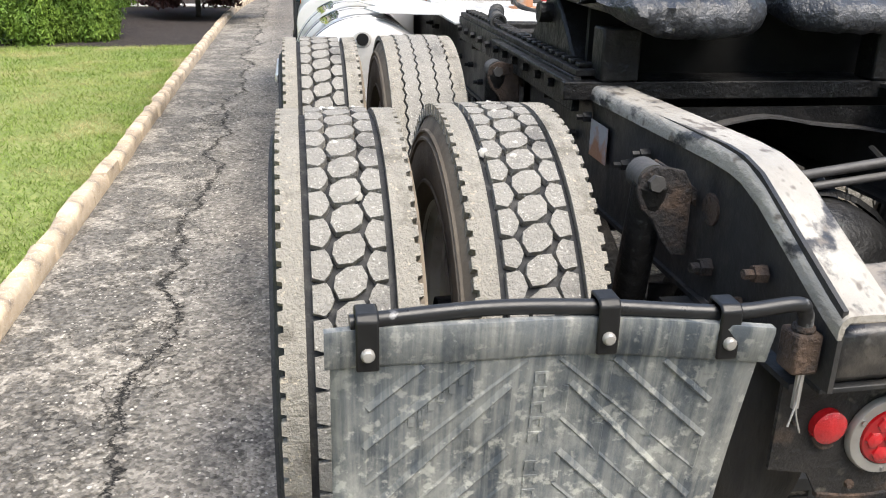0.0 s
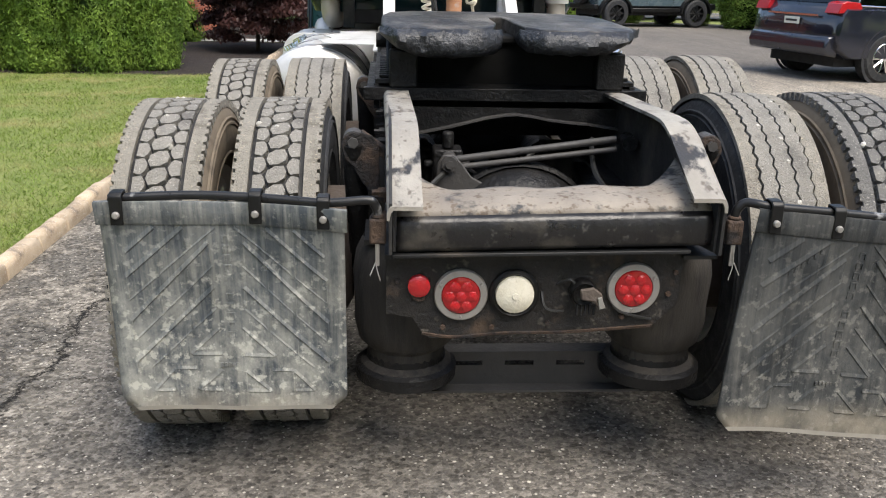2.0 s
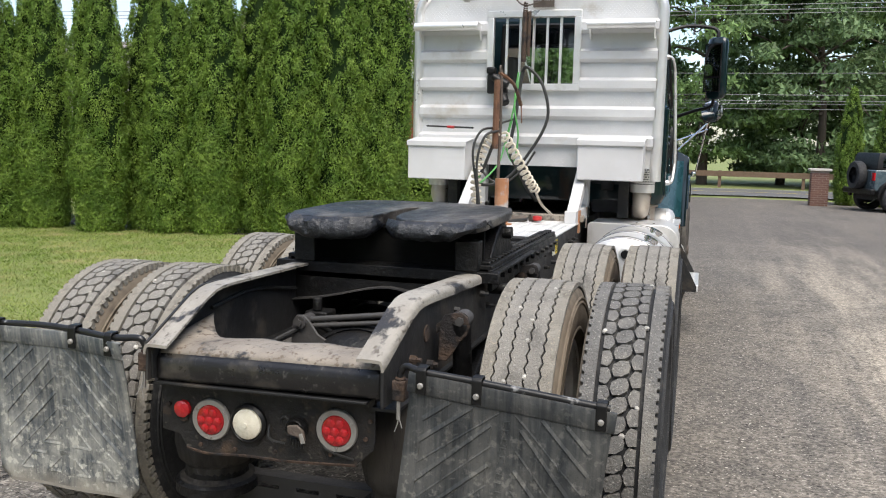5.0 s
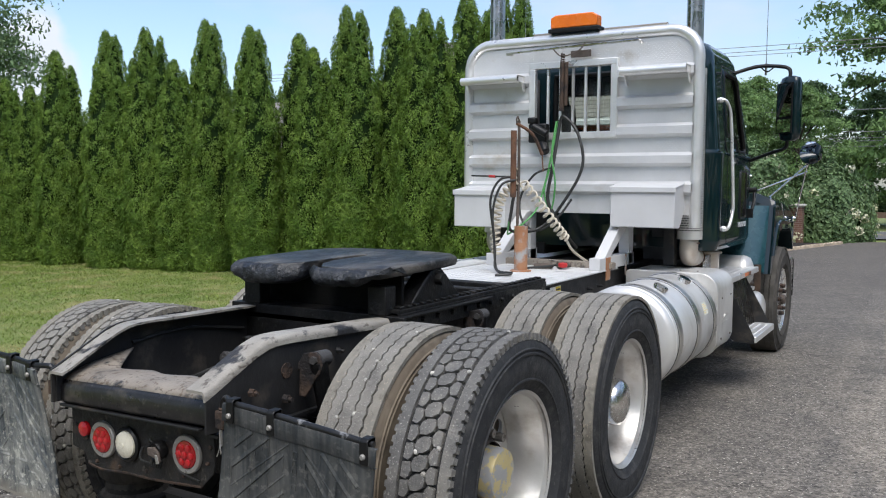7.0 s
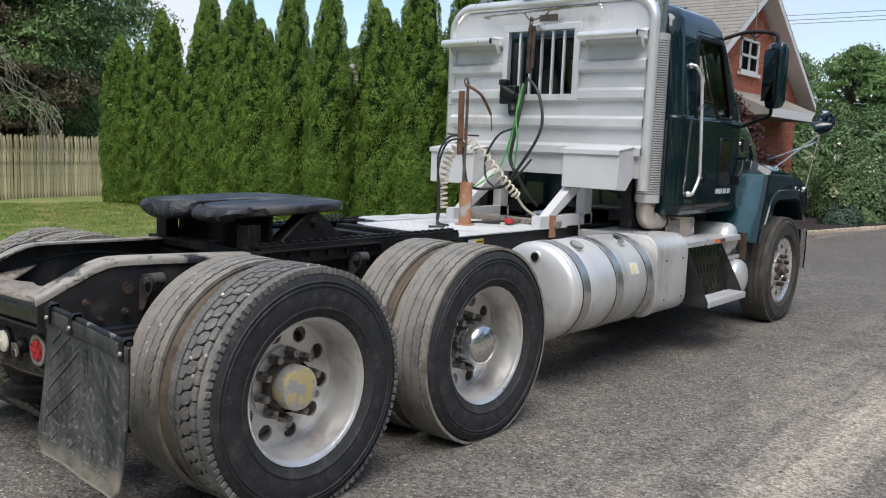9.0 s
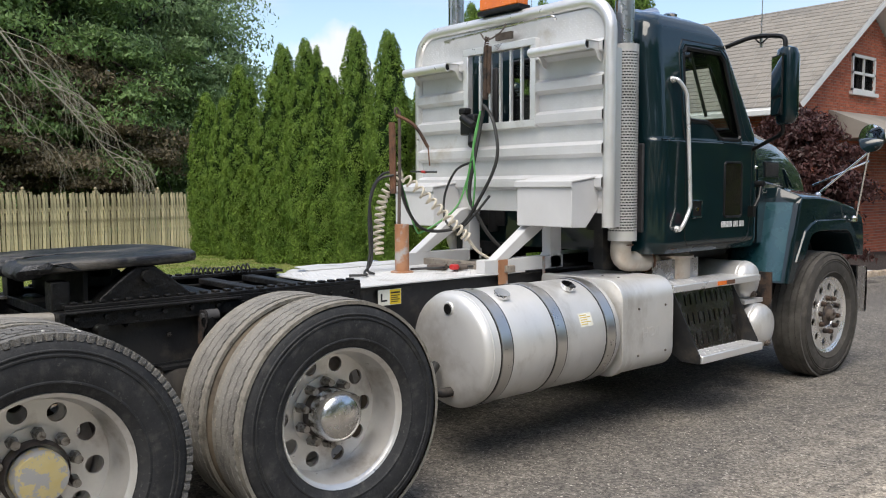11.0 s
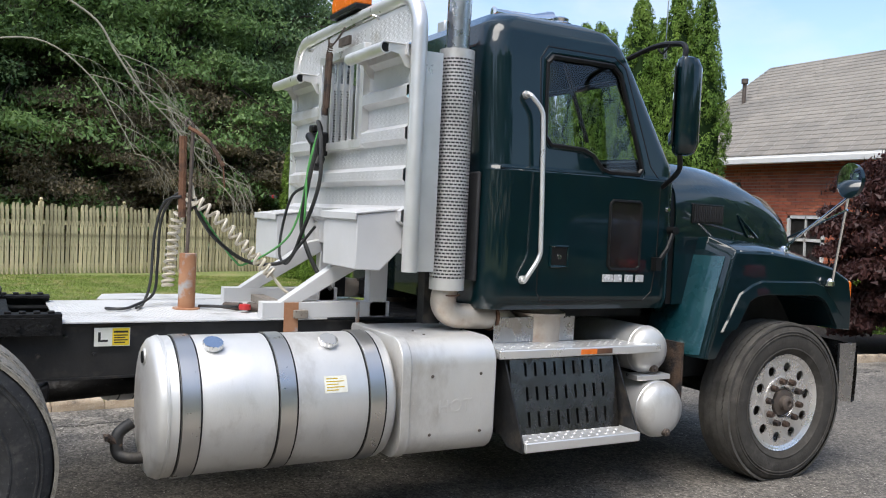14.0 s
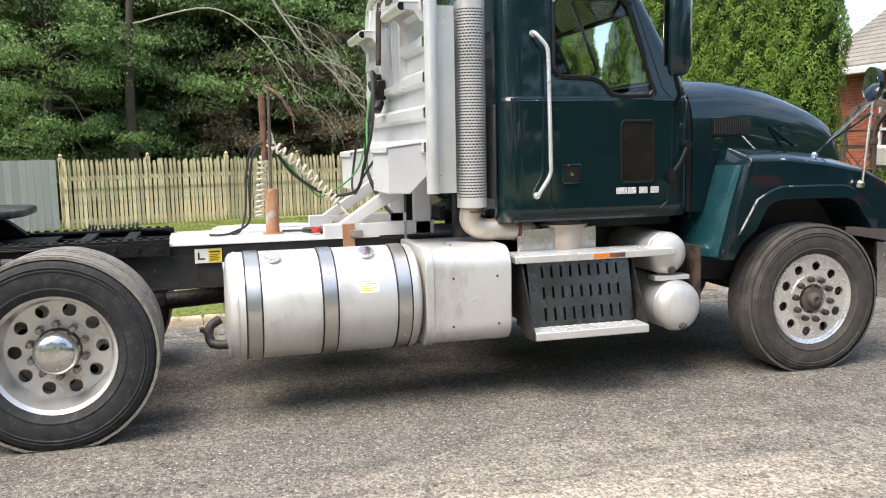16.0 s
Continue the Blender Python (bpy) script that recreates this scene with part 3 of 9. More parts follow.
SHIELD = surface("brown_stained_stainless", (0.17, 0.155, 0.14), (0.11, 0.10, 0.09), scale=5, rough=0.24, metal=0.9, bump=0.05, bscale=20, stain=(0.09, 0.07, 0.055), stain_scale=4, stain_at=(0.55, 0.75))
BADGE = surface("bright_badge_silver", (0.80, 0.80, 0.80), (0.70, 0.70, 0.71), scale=10, rough=0.25, metal=0.35)
WHEEL_BRIGHT = surface("polished_alloy", (0.84, 0.82, 0.79), (0.74, 0.72, 0.69), scale=6, rough=0.30, metal=0.75, bump=0.1, bscale=60, stain=(0.45, 0.39, 0.33), stain_scale=6, stain_at=(0.60, 0.85))
WHEEL = surface("weathered_alloy", (0.76, 0.745, 0.715), (0.64, 0.625, 0.60), scale=6, rough=0.38, metal=0.7, bump=0.1, bscale=60, stain=(0.33, 0.28, 0.23), stain_scale=5, stain_at=(0.54, 0.78))
IRON = surface("dark_cast_iron", (0.09, 0.075, 0.065), (0.15, 0.12, 0.10), scale=8, rough=0.75, metal=0.4, bump=0.5, bscale=50)
WHITE = surface("white_paint", (0.60, 0.60, 0.60), (0.53, 0.53, 0.53), scale=2.5, rough=0.42, bump=0.05, bscale=60, stain=(0.48, 0.45, 0.40), stain_scale=2.0, stain_at=(0.62, 0.82))
PLATE = surface("diamond_plate", (0.70, 0.70, 0.70), (0.60, 0.60, 0.60), scale=3, rough=0.45, metal=0.4, bump=0.1, bscale=60, stain=(0.46, 0.41, 0.34), stain_scale=2.6, stain_at=(0.60, 0.78))
DECK = surface("white_deck_plate", (0.66, 0.66, 0.65), (0.55, 0.55, 0.54), scale=3, rough=0.5, metal=0.2, bump=0.2, bscale=60, stain=(0.30, 0.28, 0.25), stain_scale=4, stain_at=(0.54, 0.75))
GREEN = surface("dark_green_truck_paint", (0.0007, 0.0095, 0.0125), (0.001, 0.0125, 0.016), scale=1.5, rough=0.5, coat=1.0, rough_var=0.04, stain=(0.0012, 0.0145, 0.018), stain_scale=1.8, spec=0.1)
# the truck's green raised towards teal for the sky it mirrors
GREEN_SKYLIT = surface("metallic_green_paint", (0.008, 0.056, 0.068), (0.011, 0.068, 0.080), scale=2.5, rough=0.28, metal=0.3, coat=0.8)
DARK_IN = surface("dark_trim", (0.015, 0.016, 0.018), (0.03, 0.03, 0.032), scale=5, rough=0.8)
SEAT = surface("grey_seat_cloth", (0.06, 0.06, 0.065), (0.09, 0.09, 0.09), scale=30, rough=0.95)
PIPE = surface("heat_stained_pipe", (0.58, 0.53, 0.46), (0.46, 0.40, 0.34), scale=5, rough=0.5, metal=0.6, stain=(0.36, 0.24, 0.16), stain_scale=4, stain_at=(0.55, 0.75))
AMBER = surface("amber_plastic", (0.85, 0.20, 0.015), (0.75, 0.15, 0.01), scale=8, rough=0.25, coat=0.5)
LENS_RED = surface("red_lens", (0.52, 0.012, 0.016), (0.36, 0.006, 0.010), scale=60, rough=0.12, coat=0.6, bump=0.35, bscale=120)
LENS_DEEP = surface("deep_red_lens", (0.36, 0.006, 0.009), (0.27, 0.004, 0.006), scale=60, rough=0.15, coat=0.5)
LENS_WHITE = surface("cream_lens", (0.74, 0.70, 0.58), (0.66, 0.61, 0.48), scale=20, rough=0.25, coat=0.4, bump=0.3, bscale=90)
YELLOW = surface("yellow_sticker", (0.78, 0.58, 0.02), (0.72, 0.52, 0.02), rough=0.5)
PAPER = surface("white_sticker", (0.78, 0.78, 0.72), (0.68, 0.66, 0.55), scale=20, rough=0.5)
INK = surface("black_ink", (0.01, 0.01, 0.01), (0.015, 0.015, 0.015), rough=0.6)
WINDOW = glass("tinted_glass", (0.78, 0.83, 0.79))
WINDOW_DARK = glass("dark_glass", (0.10, 0.11, 0.12))
LOOKDOWN = surface("dark_lookdown_glass", (0.006, 0.007, 0.007), (0.022, 0.016, 0.015), scale=5, rough=0.1, coat=0.6)
MIRROR = surface("mirror_glass", (0.9, 0.9, 0.9), (0.9, 0.9, 0.9), rough=0.02, metal=1.0, rough_var=0.0)
ARB = leafy("arborvitae_leaf", (0.068, 0.142, 0.017), (0.205, 0.305, 0.050), 0.6, 0.25, scale=3.0)
# near-black green that stands for the shade between the leaves
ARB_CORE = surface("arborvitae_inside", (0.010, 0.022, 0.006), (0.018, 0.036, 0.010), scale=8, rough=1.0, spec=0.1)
WOOD_LEAF = leafy("woodland_leaf", (0.112, 0.182, 0.080), (0.196, 0.284, 0.126), 0.5, 0.32)
WOOD_LEAF2 = leafy("light_woodland_leaf", (0.122, 0.205, 0.070), (0.212, 0.320, 0.112), 0.5, 0.42)
BROWN_LEAF = leafy("brownish_leaf", (0.130, 0.108, 0.066), (0.205, 0.165, 0.105), 0.6, 0.3)
MAPLE_LEAF = leafy("dark_red_maple_leaf", (0.046, 0.020, 0.019), (0.092, 0.040, 0.034), 0.45, 0.3)
SPRUCE_LEAF = leafy("blue_green_leaf", (0.05, 0.09, 0.06), (0.10, 0.15, 0.11), 0.6, 0.2)
PETAL = leafy("cream_petals", (0.75, 0.74, 0.58), (0.62, 0.60, 0.40), 0.7, 0.3)
BARK = surface("bark", (0.085, 0.068, 0.052), (0.05, 0.04, 0.032), scale=5, rough=0.95, bump=1.0, bscale=22, stretch=(1, 1, 0.25))
BARK_PALE = surface("dead_wood", (0.38, 0.345, 0.27), (0.27, 0.245, 0.195), scale=6, rough=0.95, bump=0.5, bscale=30)
FENCE = surface("weathered_cedar", (0.72, 0.62, 0.40), (0.50, 0.41, 0.25), scale=3, rough=0.9, bump=0.5, bscale=40, stretch=(1, 1, 0.22), object_var=0.34, fine=(0.16, 0.13, 0.075), fine_scale=17, fine_at=(0.50, 0.66), stain=(0.28, 0.27, 0.15), stain_scale=3.0, stain_at=(0.48, 0.62))
ARBOR_WOOD = surface("weathered_arbor_wood", (0.15, 0.115, 0.085), (0.095, 0.072, 0.055), scale=5, rough=0.9, bump=0.5, bscale=40, stretch=(1, 1, 0.3))
FENCE_GREY = surface("grey_weathered_boards", (0.34, 0.35, 0.34), (0.26, 0.27, 0.26), scale=3, rough=0.9, bump=0.4, bscale=40, stretch=(1, 1, 0.15), object_var=0.12)
BRICK = surface("red_brick", (0.46, 0.145, 0.075), (0.36, 0.10, 0.055), scale=3, rough=0.9, bump=0.4, bscale=50, pieces=0.22)
BRICK_ONE = surface("single_red_brick", (0.24, 0.13, 0.095), (0.17, 0.095, 0.072), scale=3, rough=0.9, bump=0.4, bscale=50, object_var=0.25)
MORTAR = surface("mortar", (0.42, 0.36, 0.31), (0.34, 0.29, 0.25), scale=20, rough=0.95)
SHINGLE = surface("grey_brown_shingles", (0.265, 0.240, 0.205), (0.215, 0.195, 0.168), scale=1.5, rough=0.95, bump=0.4, bscale=40, pieces=0.07, stain=(0.17, 0.158, 0.14), stain_scale=0.5)
TRIM_WHITE = surface("white_trim", (0.72, 0.71, 0.68), (0.65, 0.64, 0.61), rough=0.55)
SIDING = surface("cream_siding", (0.62, 0.58, 0.52), (0.56, 0.52, 0.46), rough=0.7)
PAINT_GREY = surface("grey_blue_car_paint", (0.075, 0.108, 0.125), (0.085, 0.118, 0.136), scale=2, rough=0.25, coat=1.0)
PAINT_NAVY = surface("dark_navy_car_paint", (0.010, 0.012, 0.022), (0.012, 0.014, 0.026), scale=2, rough=0.2, coat=1.0)
CABLE = surface("wire", (0.24, 0.24, 0.25), (0.18, 0.18, 0.18), rough=0.5)
RAIL_WOOD = surface("rail_brown_steel", (0.16, 0.10, 0.07), (0.12, 0.08, 0.05), scale=4, rough=0.85)
CHIPS = surface("stone_chips", (0.50, 0.47, 0.42), (0.36, 0.34, 0.31), scale=30, rough=0.85, pieces=0.4)
STONE = surface("pale_pebble", (0.55, 0.53, 0.48), (0.40, 0.38, 0.34), scale=30, rough=0.8, object_var=0.3)

# ---- ground, driveway, lawn, kerb ----
def ground_z(x, y):
    """The yard drains towards the kerb and falls away gently on all sides of the truck."""
    r = math.hypot(x, y - 3.0)
    return -0.025 + 0.015 * min(2.5, max(-2.3, x)) - 0.011 * max(0.0, r - 6.0) ** 2 / (max(0.0, r - 6.0) + 4.0) if r < 120 else -1.24


def kerb_x(y):
    """The left edge of the driveway."""
    s = min(1.0, max(0.0, (y - 12.0) / 18.0))
    return -2.25 + 2.0 * s * s * (3 - 2 * s) * min(1.0, max(0.0, (y - 12) / 16.0))


def right_x(y):
    s = min(1.0, max(0.0, (y - 26.0) / 4.0))
    return 16.0 - 10.6 * s * s * (3 - 2 * s)


def spread(lo, hi, fine, grow=1.25):
    """Steps that are fine round nought and widen outwards."""
    out, x, d = [0.0], 0.0, fine
    while x < hi:
        x, d = x + d, d * grow
        out.append(min(x, hi))
    x, d = 0.0, fine
    while x > lo:
        x, d = x - d, d * grow
        out.insert(0, max(x, lo))
    return out


def sheet(xs_of, ys, lift, wave=0.0):
    m = M()
    rows = []
    for y in ys:
        rows.append([(x, y, ground_z(x, y) + lift + (wave * noise.noise(Vector((x * 0.7, y * 0.7, 3.0))) if wave else 0.0)) for x in xs_of(y)])
    return m.loft(rows, closed=False)


gx, gy = spread(-600, 600, 1.0), spread(-400, 900, 1.0)
tagged(part("ground", sheet(lambda y: gx, gy, -0.06), SOIL, smooth=60, recalc=False), "grassy ground reaching to the horizon", "ground", kind="structure")
drive_ys = [-14 + 0.5 * i for i in range(89)]
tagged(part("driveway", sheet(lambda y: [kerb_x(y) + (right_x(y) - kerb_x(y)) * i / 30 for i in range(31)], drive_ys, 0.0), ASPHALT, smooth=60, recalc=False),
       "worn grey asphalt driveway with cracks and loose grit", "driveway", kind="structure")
tagged(part("road", sheet(lambda y: [-60 + 4 * i for i in range(31)], [32.6 + i for i in range(9)], 0.006), ROAD, recalc=False), "grey asphalt road beyond the driveway", "road", kind="structure")
for name, y0 in (("road_line", 32.75), ("road_line", 36.4), ("road_line", 40.2)):
    m = sheet(lambda y: [-60 + 4 * i for i in range(31)], [y0, y0 + 0.14], 0.012)
    tagged(part(name, m, WHITE if y0 != 36.4 else YELLOW, recalc=False), "painted road line on asphalt", "road line", kind="structure")

lawn_ys = [-12 + 0.5 * i for i in range(44)] + [9.8]
tagged(part("lawn", sheet(lambda y: [kerb_x(y) - 0.09 - 0.55 * i for i in range(31)], lawn_ys, 0.045, 0.03), SOIL, smooth=60, recalc=False), "mown lawn with dry yellow patches", "lawn", kind="structure")
tagged(part("mulch_bed", sheet(lambda y: [kerb_x(y) - 0.09 - 0.5 * i for i in range(18)], [9.8 + 0.43 * i for i in range(15)], 0.045, 0.03), MULCH, smooth=60, recalc=False), "dark brown mulch bed behind the kerb", "mulch", kind="structure")
tagged(part("garden_path", sheet(lambda y: [kerb_x(y) - 0.09 - 0.5 * i for i in range(5)], [15.86, 16.2, 16.56], 0.055), CONCRETE, recalc=False), "pale concrete garden path", "path", kind="structure")
tagged(part("mulch_bed", sheet(lambda y: [kerb_x(y) - 0.09 - 0.5 * i for i in range(9)], [16.6 + 0.5 * i for i in range(23)], 0.06, 0.08), MULCH, smooth=60, recalc=False), "dark mulch bed beside the driveway", "mulch", kind="structure")

# grass blades: one object, thick near the kerb and thinner further off
rng = np.random.default_rng(5)


def grass():
    n = 250000
    far = rng.random(n) ** 1.5
    x = -2.355 - far * 13.0
    y = rng.uniform(-3.0, 9.85, n)
    h = rng.uniform(0.012, 0.040, n) * (1 + far * 0.2)
    wdt = rng.uniform(0.002, 0.005, n) * (1 + far * 2.0)
    a = rng.uniform(0, 2 * np.pi, n)
    z = np.array([ground_z(p, q) + 0.045 + 0.03 * noise.noise(Vector((p * 0.7, q * 0.7, 3.0))) for p, q in zip(x, y)]) - 0.004
    dx, dy = np.cos(a) * wdt, np.sin(a) * wdt
    lx, ly = rng.normal(0, 0.03, n), rng.normal(0, 0.03, n)
    v = np.stack([np.stack([x - dx, y - dy, z], 1), np.stack([x + dx, y + dy, z], 1), np.stack([x + lx, y + ly, z + h], 1)], 1).reshape(-1, 3)
    me = bpy.data.meshes.new("grass")
    me.from_pydata(v.tolist(), [], np.arange(3 * n).reshape(-1, 3).tolist())
    me.materials.append(BLADES)
    return me


tagged(new("grass", grass()), "short mown grass, green with yellow patches", "grass", kind="stuff")

# ---- foliage ----
def leaves(pos, size, out, flat=0.5, long=1.6, seed=1, kite=True):
    """Small kite-shaped leaves or slim pointed sprigs at pos that face roughly outwards. Returns vertices and faces."""
    r = np.random.default_rng(seed)
    n = len(pos)
    nrm = out + r.normal(0, flat, (n, 3))
    nrm /= np.linalg.norm(nrm, axis=1, keepdims=True) + 1e-9
    t = r.normal(0, 1, (n, 3))
    t[:, 2] += 0.9
    t -= nrm * (t * nrm).sum(1, keepdims=True)
    t /= np.linalg.norm(t, axis=1, keepdims=True) + 1e-9
    b = np.cross(nrm, t)
    s = (size * r.uniform(0.6, 1.3, n))[:, None]
    if not kite:
        v = np.stack([pos - t * s * long * 0.4 + b * s * 0.5, pos + t * s * long * 0.6 + nrm * s * 0.2, pos - t * s * long * 0.4 - b * s * 0.5], 1).reshape(-1, 3)
        return v, np.arange(3 * n).reshape(-1, 3)
    bend = nrm * s * 0.25
    v = np.stack([pos - t * s * long * 0.5, pos + b * s * 0.5 + bend, pos + t * s * long * 0.5, pos - b * s * 0.5 + bend], 1).reshape(-1, 3)
    return v, np.arange(4 * n).reshape(-1, 4)


def leaf_mesh(name, v, f, material):
    me = bpy.data.meshes.new(name)
    me.from_pydata(v.tolist(), [], f.tolist())
    me.materials.append(material)
    return me


def arborvitae_meshes(seed, h, w, leaders, puffs=430, per=170, sprig=0.0165):
    """A dense pointed evergreen with side leaders, its skin made of bulging feathery puffs.

    leaders: for each tip its offset in x, its height and its girth as shares of the whole."""
    r = np.random.default_rng(seed)

    def girth(t, k):
        return w * k * min(1.0, (1 - t) * 2.15 + 0.02) ** 0.58 * min(1.0, 0.80 + t * 1.4)

    pos, out = [], []
    for lx, lh, k in leaders:
        n_puff = int(puffs * k * lh)
        for c in range(n_puff):
            t = (c + r.random()) / n_puff
            t = t ** 1.12
            a = c * 2.39996 + r.uniform(-0.5, 0.5)
            g = girth(t, k) * (r.uniform(0.82, 1.03) + 0.20 * noise.noise(Vector((math.cos(a) * 1.1 + seed, math.sin(a) * 1.1, t * 5.5))))
            d = min(1.0, t * 1.6)
            cr = (0.055 + 0.105 * (1 - t)) * r.uniform(0.7, 1.35)
            n = max(40, int(per * (cr / 0.12) ** 1.4))
            o = np.array([math.cos(a), math.sin(a), 0.55])
            e = r.normal(0, 1, (n, 3)) + o * 0.85
            e /= np.linalg.norm(e, axis=1, keepdims=True)
            mid = np.array([lx * d + (g - cr * 0.6) * math.cos(a), (g - cr * 0.6) * math.sin(a), 0.10 + t * h * lh * 0.97])
            pos.append(mid + e * cr * r.uniform(0.66, 1.08, (n, 1)) * np.array([1, 1, 1.6]))
            out.append(e + np.array([0, 0, 0.15]))
    v, f = leaves(np.concatenate(pos), sprig, np.concatenate(out), 0.45, 2.9, seed, kite=False)
    # dark solid filling each leader in place of the crown's inner shade
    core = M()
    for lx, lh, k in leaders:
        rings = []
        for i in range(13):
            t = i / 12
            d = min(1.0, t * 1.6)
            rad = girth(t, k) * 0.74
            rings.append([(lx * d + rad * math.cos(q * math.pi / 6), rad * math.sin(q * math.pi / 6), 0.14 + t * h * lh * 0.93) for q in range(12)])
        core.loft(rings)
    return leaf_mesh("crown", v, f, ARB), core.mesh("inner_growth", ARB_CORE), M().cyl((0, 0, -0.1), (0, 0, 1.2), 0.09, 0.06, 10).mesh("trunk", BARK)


def broadleaf_meshes(seed, h, spread_r, leaf, material, clumps=70, per=130, low=0.3):
    """A tree with a tapered trunk, limbs, and a crown of many leafy clumps with gaps."""
    r = np.random.default_rng(seed)
    wood = M()
    top = Vector((r.normal(0, 0.4), r.normal(0, 0.4), h * 0.78))
    wood.tube(curve([(0, 0, -0.3), (r.normal(0, 0.15), r.normal(0, 0.15), h * 0.3), top], 6), h * 0.022, 10, h * 0.006)
    pos, out = [], []
    for k in range(clumps):
        a, q = r.uniform(0, 2 * math.pi), r.uniform(0, 1)
        z = h * (low + (1 - low) * q)
        girth = spread_r * math.sin(math.pi * min(1.0, 0.16 + 0.86 * q)) ** 0.6 * r.uniform(0.35, 1.0)
        c = np.array([math.cos(a) * girth, math.sin(a) * girth, z])
        if k % 4 == 0:
            s = Vector((0, 0, h * 0.2)).lerp(top, 0.15 + 0.75 * q)
            mid = (s + Vector(c)) / 2 + Vector((0, 0, 0.06 * h))
            wood.tube(curve([s, mid, Vector(c)], 4), h * 0.007, 6, 0.012)
        rad = spread_r * r.uniform(0.12, 0.34)
        d = r.normal(0, 1, (per, 3))
        d /= np.linalg.norm(d, axis=1, keepdims=True)
        d[:, 2] = np.abs(d[:, 2]) * 0.9 - 0.25
        pos.append(c + d * rad * r.uniform(0.25, 1.0, (per, 1)) ** 0.7 * r.uniform(0.8, 1.35, (per, 1)) * np.array([1, 1, 0.75]))
        out.append(d + np.array([0, 0, 0.5]))
    v, f = leaves(np.concatenate(pos), leaf, np.concatenate(out), 0.8, 1.9, seed, kite=False)
    return leaf_mesh("crown", v, f, material), wood.mesh("trunk", BARK)


def plant(name, meshes, at, label, category, group=""):
    ob = thing(name, label, category, group, at=at)
    for me in meshes:
        child = new(me.name.split(".")[0], me)
        child.parent = ob
    return ob


def place(x, y, turn=0.0, size=1.0, tall=None, lift=0.0):
    return pose(x, y, ground_z(x, y) + lift, 0, 0, turn) @ Matrix.Diagonal((size, size, tall or size, 1))


# one broad tree with one tip, one with two, one with three, one slim
ARB_ONE = arborvitae_meshes(11, 4.2, 0.54, [(-0.05, 1.0, 0.90), (0.26, 0.93, 0.66)])
ARB_TWO = arborvitae_meshes(12, 4.2, 0.54, [(-0.16, 1.0, 0.82), (0.20, 0.975, 0.74)])
ARB_THREE = arborvitae_meshes(13, 4.2, 0.56, [(0.0, 1.0, 0.84), (0.34, 0.955, 0.56), (-0.30, 0.88, 0.60)])
ARB_SLIM = arborvitae_meshes(14, 4.2, 0.44, [(-0.04, 1.0, 0.95), (0.20, 0.94, 0.62)], 330)
ARB_YOUNG = arborvitae_meshes(15, 3.6, 0.40, [(0.0, 1.0, 1.0), (0.12, 0.86, 0.6)], 260, 110, 0.022)
HEDGE_ROW = ((ARB_ONE, -15.15, 0.0, 3.98), (ARB_SLIM, -14.45, 0.1, 3.80), (ARB_ONE, -13.25, -0.1, 4.40), (ARB_TWO, -12.4, 0.45, 4.82), (ARB_ONE, -11.72, -0.2, 4.04),
             (ARB_THREE, -10.9, 0.0, 4.66), (ARB_SLIM, -10.12, -0.05, 4.02), (ARB_TWO, -9.5, 0.15, 4.74), (ARB_TWO, -8.3, -0.1, 4.50), (ARB_ONE, -7.75, 0.5, 4.42), (ARB_SLIM, -7.08, -0.05, 4.05),
             (ARB_TWO, -6.4, 0.0, 4.72), (ARB_ONE, -5.8, 0.45, 4.74), (ARB_THREE, -5.1, 0.0, 4.56), (ARB_ONE, -4.3, -0.05, 4.80), (ARB_TWO, -3.75, 0.1, 4.95))
arng = random.Random(17)
for kind, x, back, tall in HEDGE_ROW:
    y = 9.12 + 1.4 * ((x + 15.2) / 11.6) ** 2.2 + back
    turn = arng.uniform(-25, 25)
    plant("arborvitae", kind, place(x, y, turn, 1.0, tall / 4.2), "tall green columnar arborvitae in a dense row", "evergreen tree", "row of arborvitae")

wood_kinds = [broadleaf_meshes(31, 11.0, 4.2, 0.072, WOOD_LEAF, 200, 430, 0.06), broadleaf_meshes(32, 12.5, 4.6, 0.072, WOOD_LEAF2, 200, 430, 0.08), broadleaf_meshes(33, 10.0, 4.0, 0.072, WOOD_LEAF, 200, 430, 0.04)]
far_kinds = [broadleaf_meshes(35, 11.0, 4.2, 0.14, WOOD_LEAF, 120, 190, 0.06), broadleaf_meshes(36, 12.5, 4.6, 0.14, WOOD_LEAF2, 120, 190, 0.08), broadleaf_meshes(37, 10.0, 4.0, 0.14, WOOD_LEAF, 120, 190, 0.04)]
brown_kind = broadleaf_meshes(34, 5.6, 3.2, 0.060, BROWN_LEAF, 130, 520, 0.12)
wrng = random.Random(8)
wood_spots = [(-21, -9), (-24, -4), (-21.5, 0.5), (-25, 4), (-22.5, 7.0), (-28, -8), (-29, 1), (-30, 9), (-34, 5), (-33, -4), (-20.5, -5), (-26, 11.5), (-23.5, 10.2), (-24, -1.5), (-27, 6.5), (-32, -1), (-33, 9), (-36, 2), (-27, -3), (-22.2, 3.6), (-31, 13)]
for i, (x, y) in enumerate(wood_spots):
    plant("woodland_tree", (wood_kinds if x > -27.5 else far_kinds)[i % 3], place(x, y, wrng.uniform(0, 360), wrng.uniform(0.85, 1.12)), "tall leafy tree in the dark wood behind the fence", "tree", "wood behind the fence")
for i, (x, y, s) in enumerate(((-48, 34, .62), (-44, 38, .66), (-40, 41, .84), (-36, 43, .80), (-31, 46, .72), (-26, 48, .72), (-54, 28, .8))):
    plant("woodland_tree", far_kinds[i % 3], place(x, y, wrng.uniform(0, 360), s), "leafy tree far behind the arborvitae row", "tree", "far trees behind the hedge")
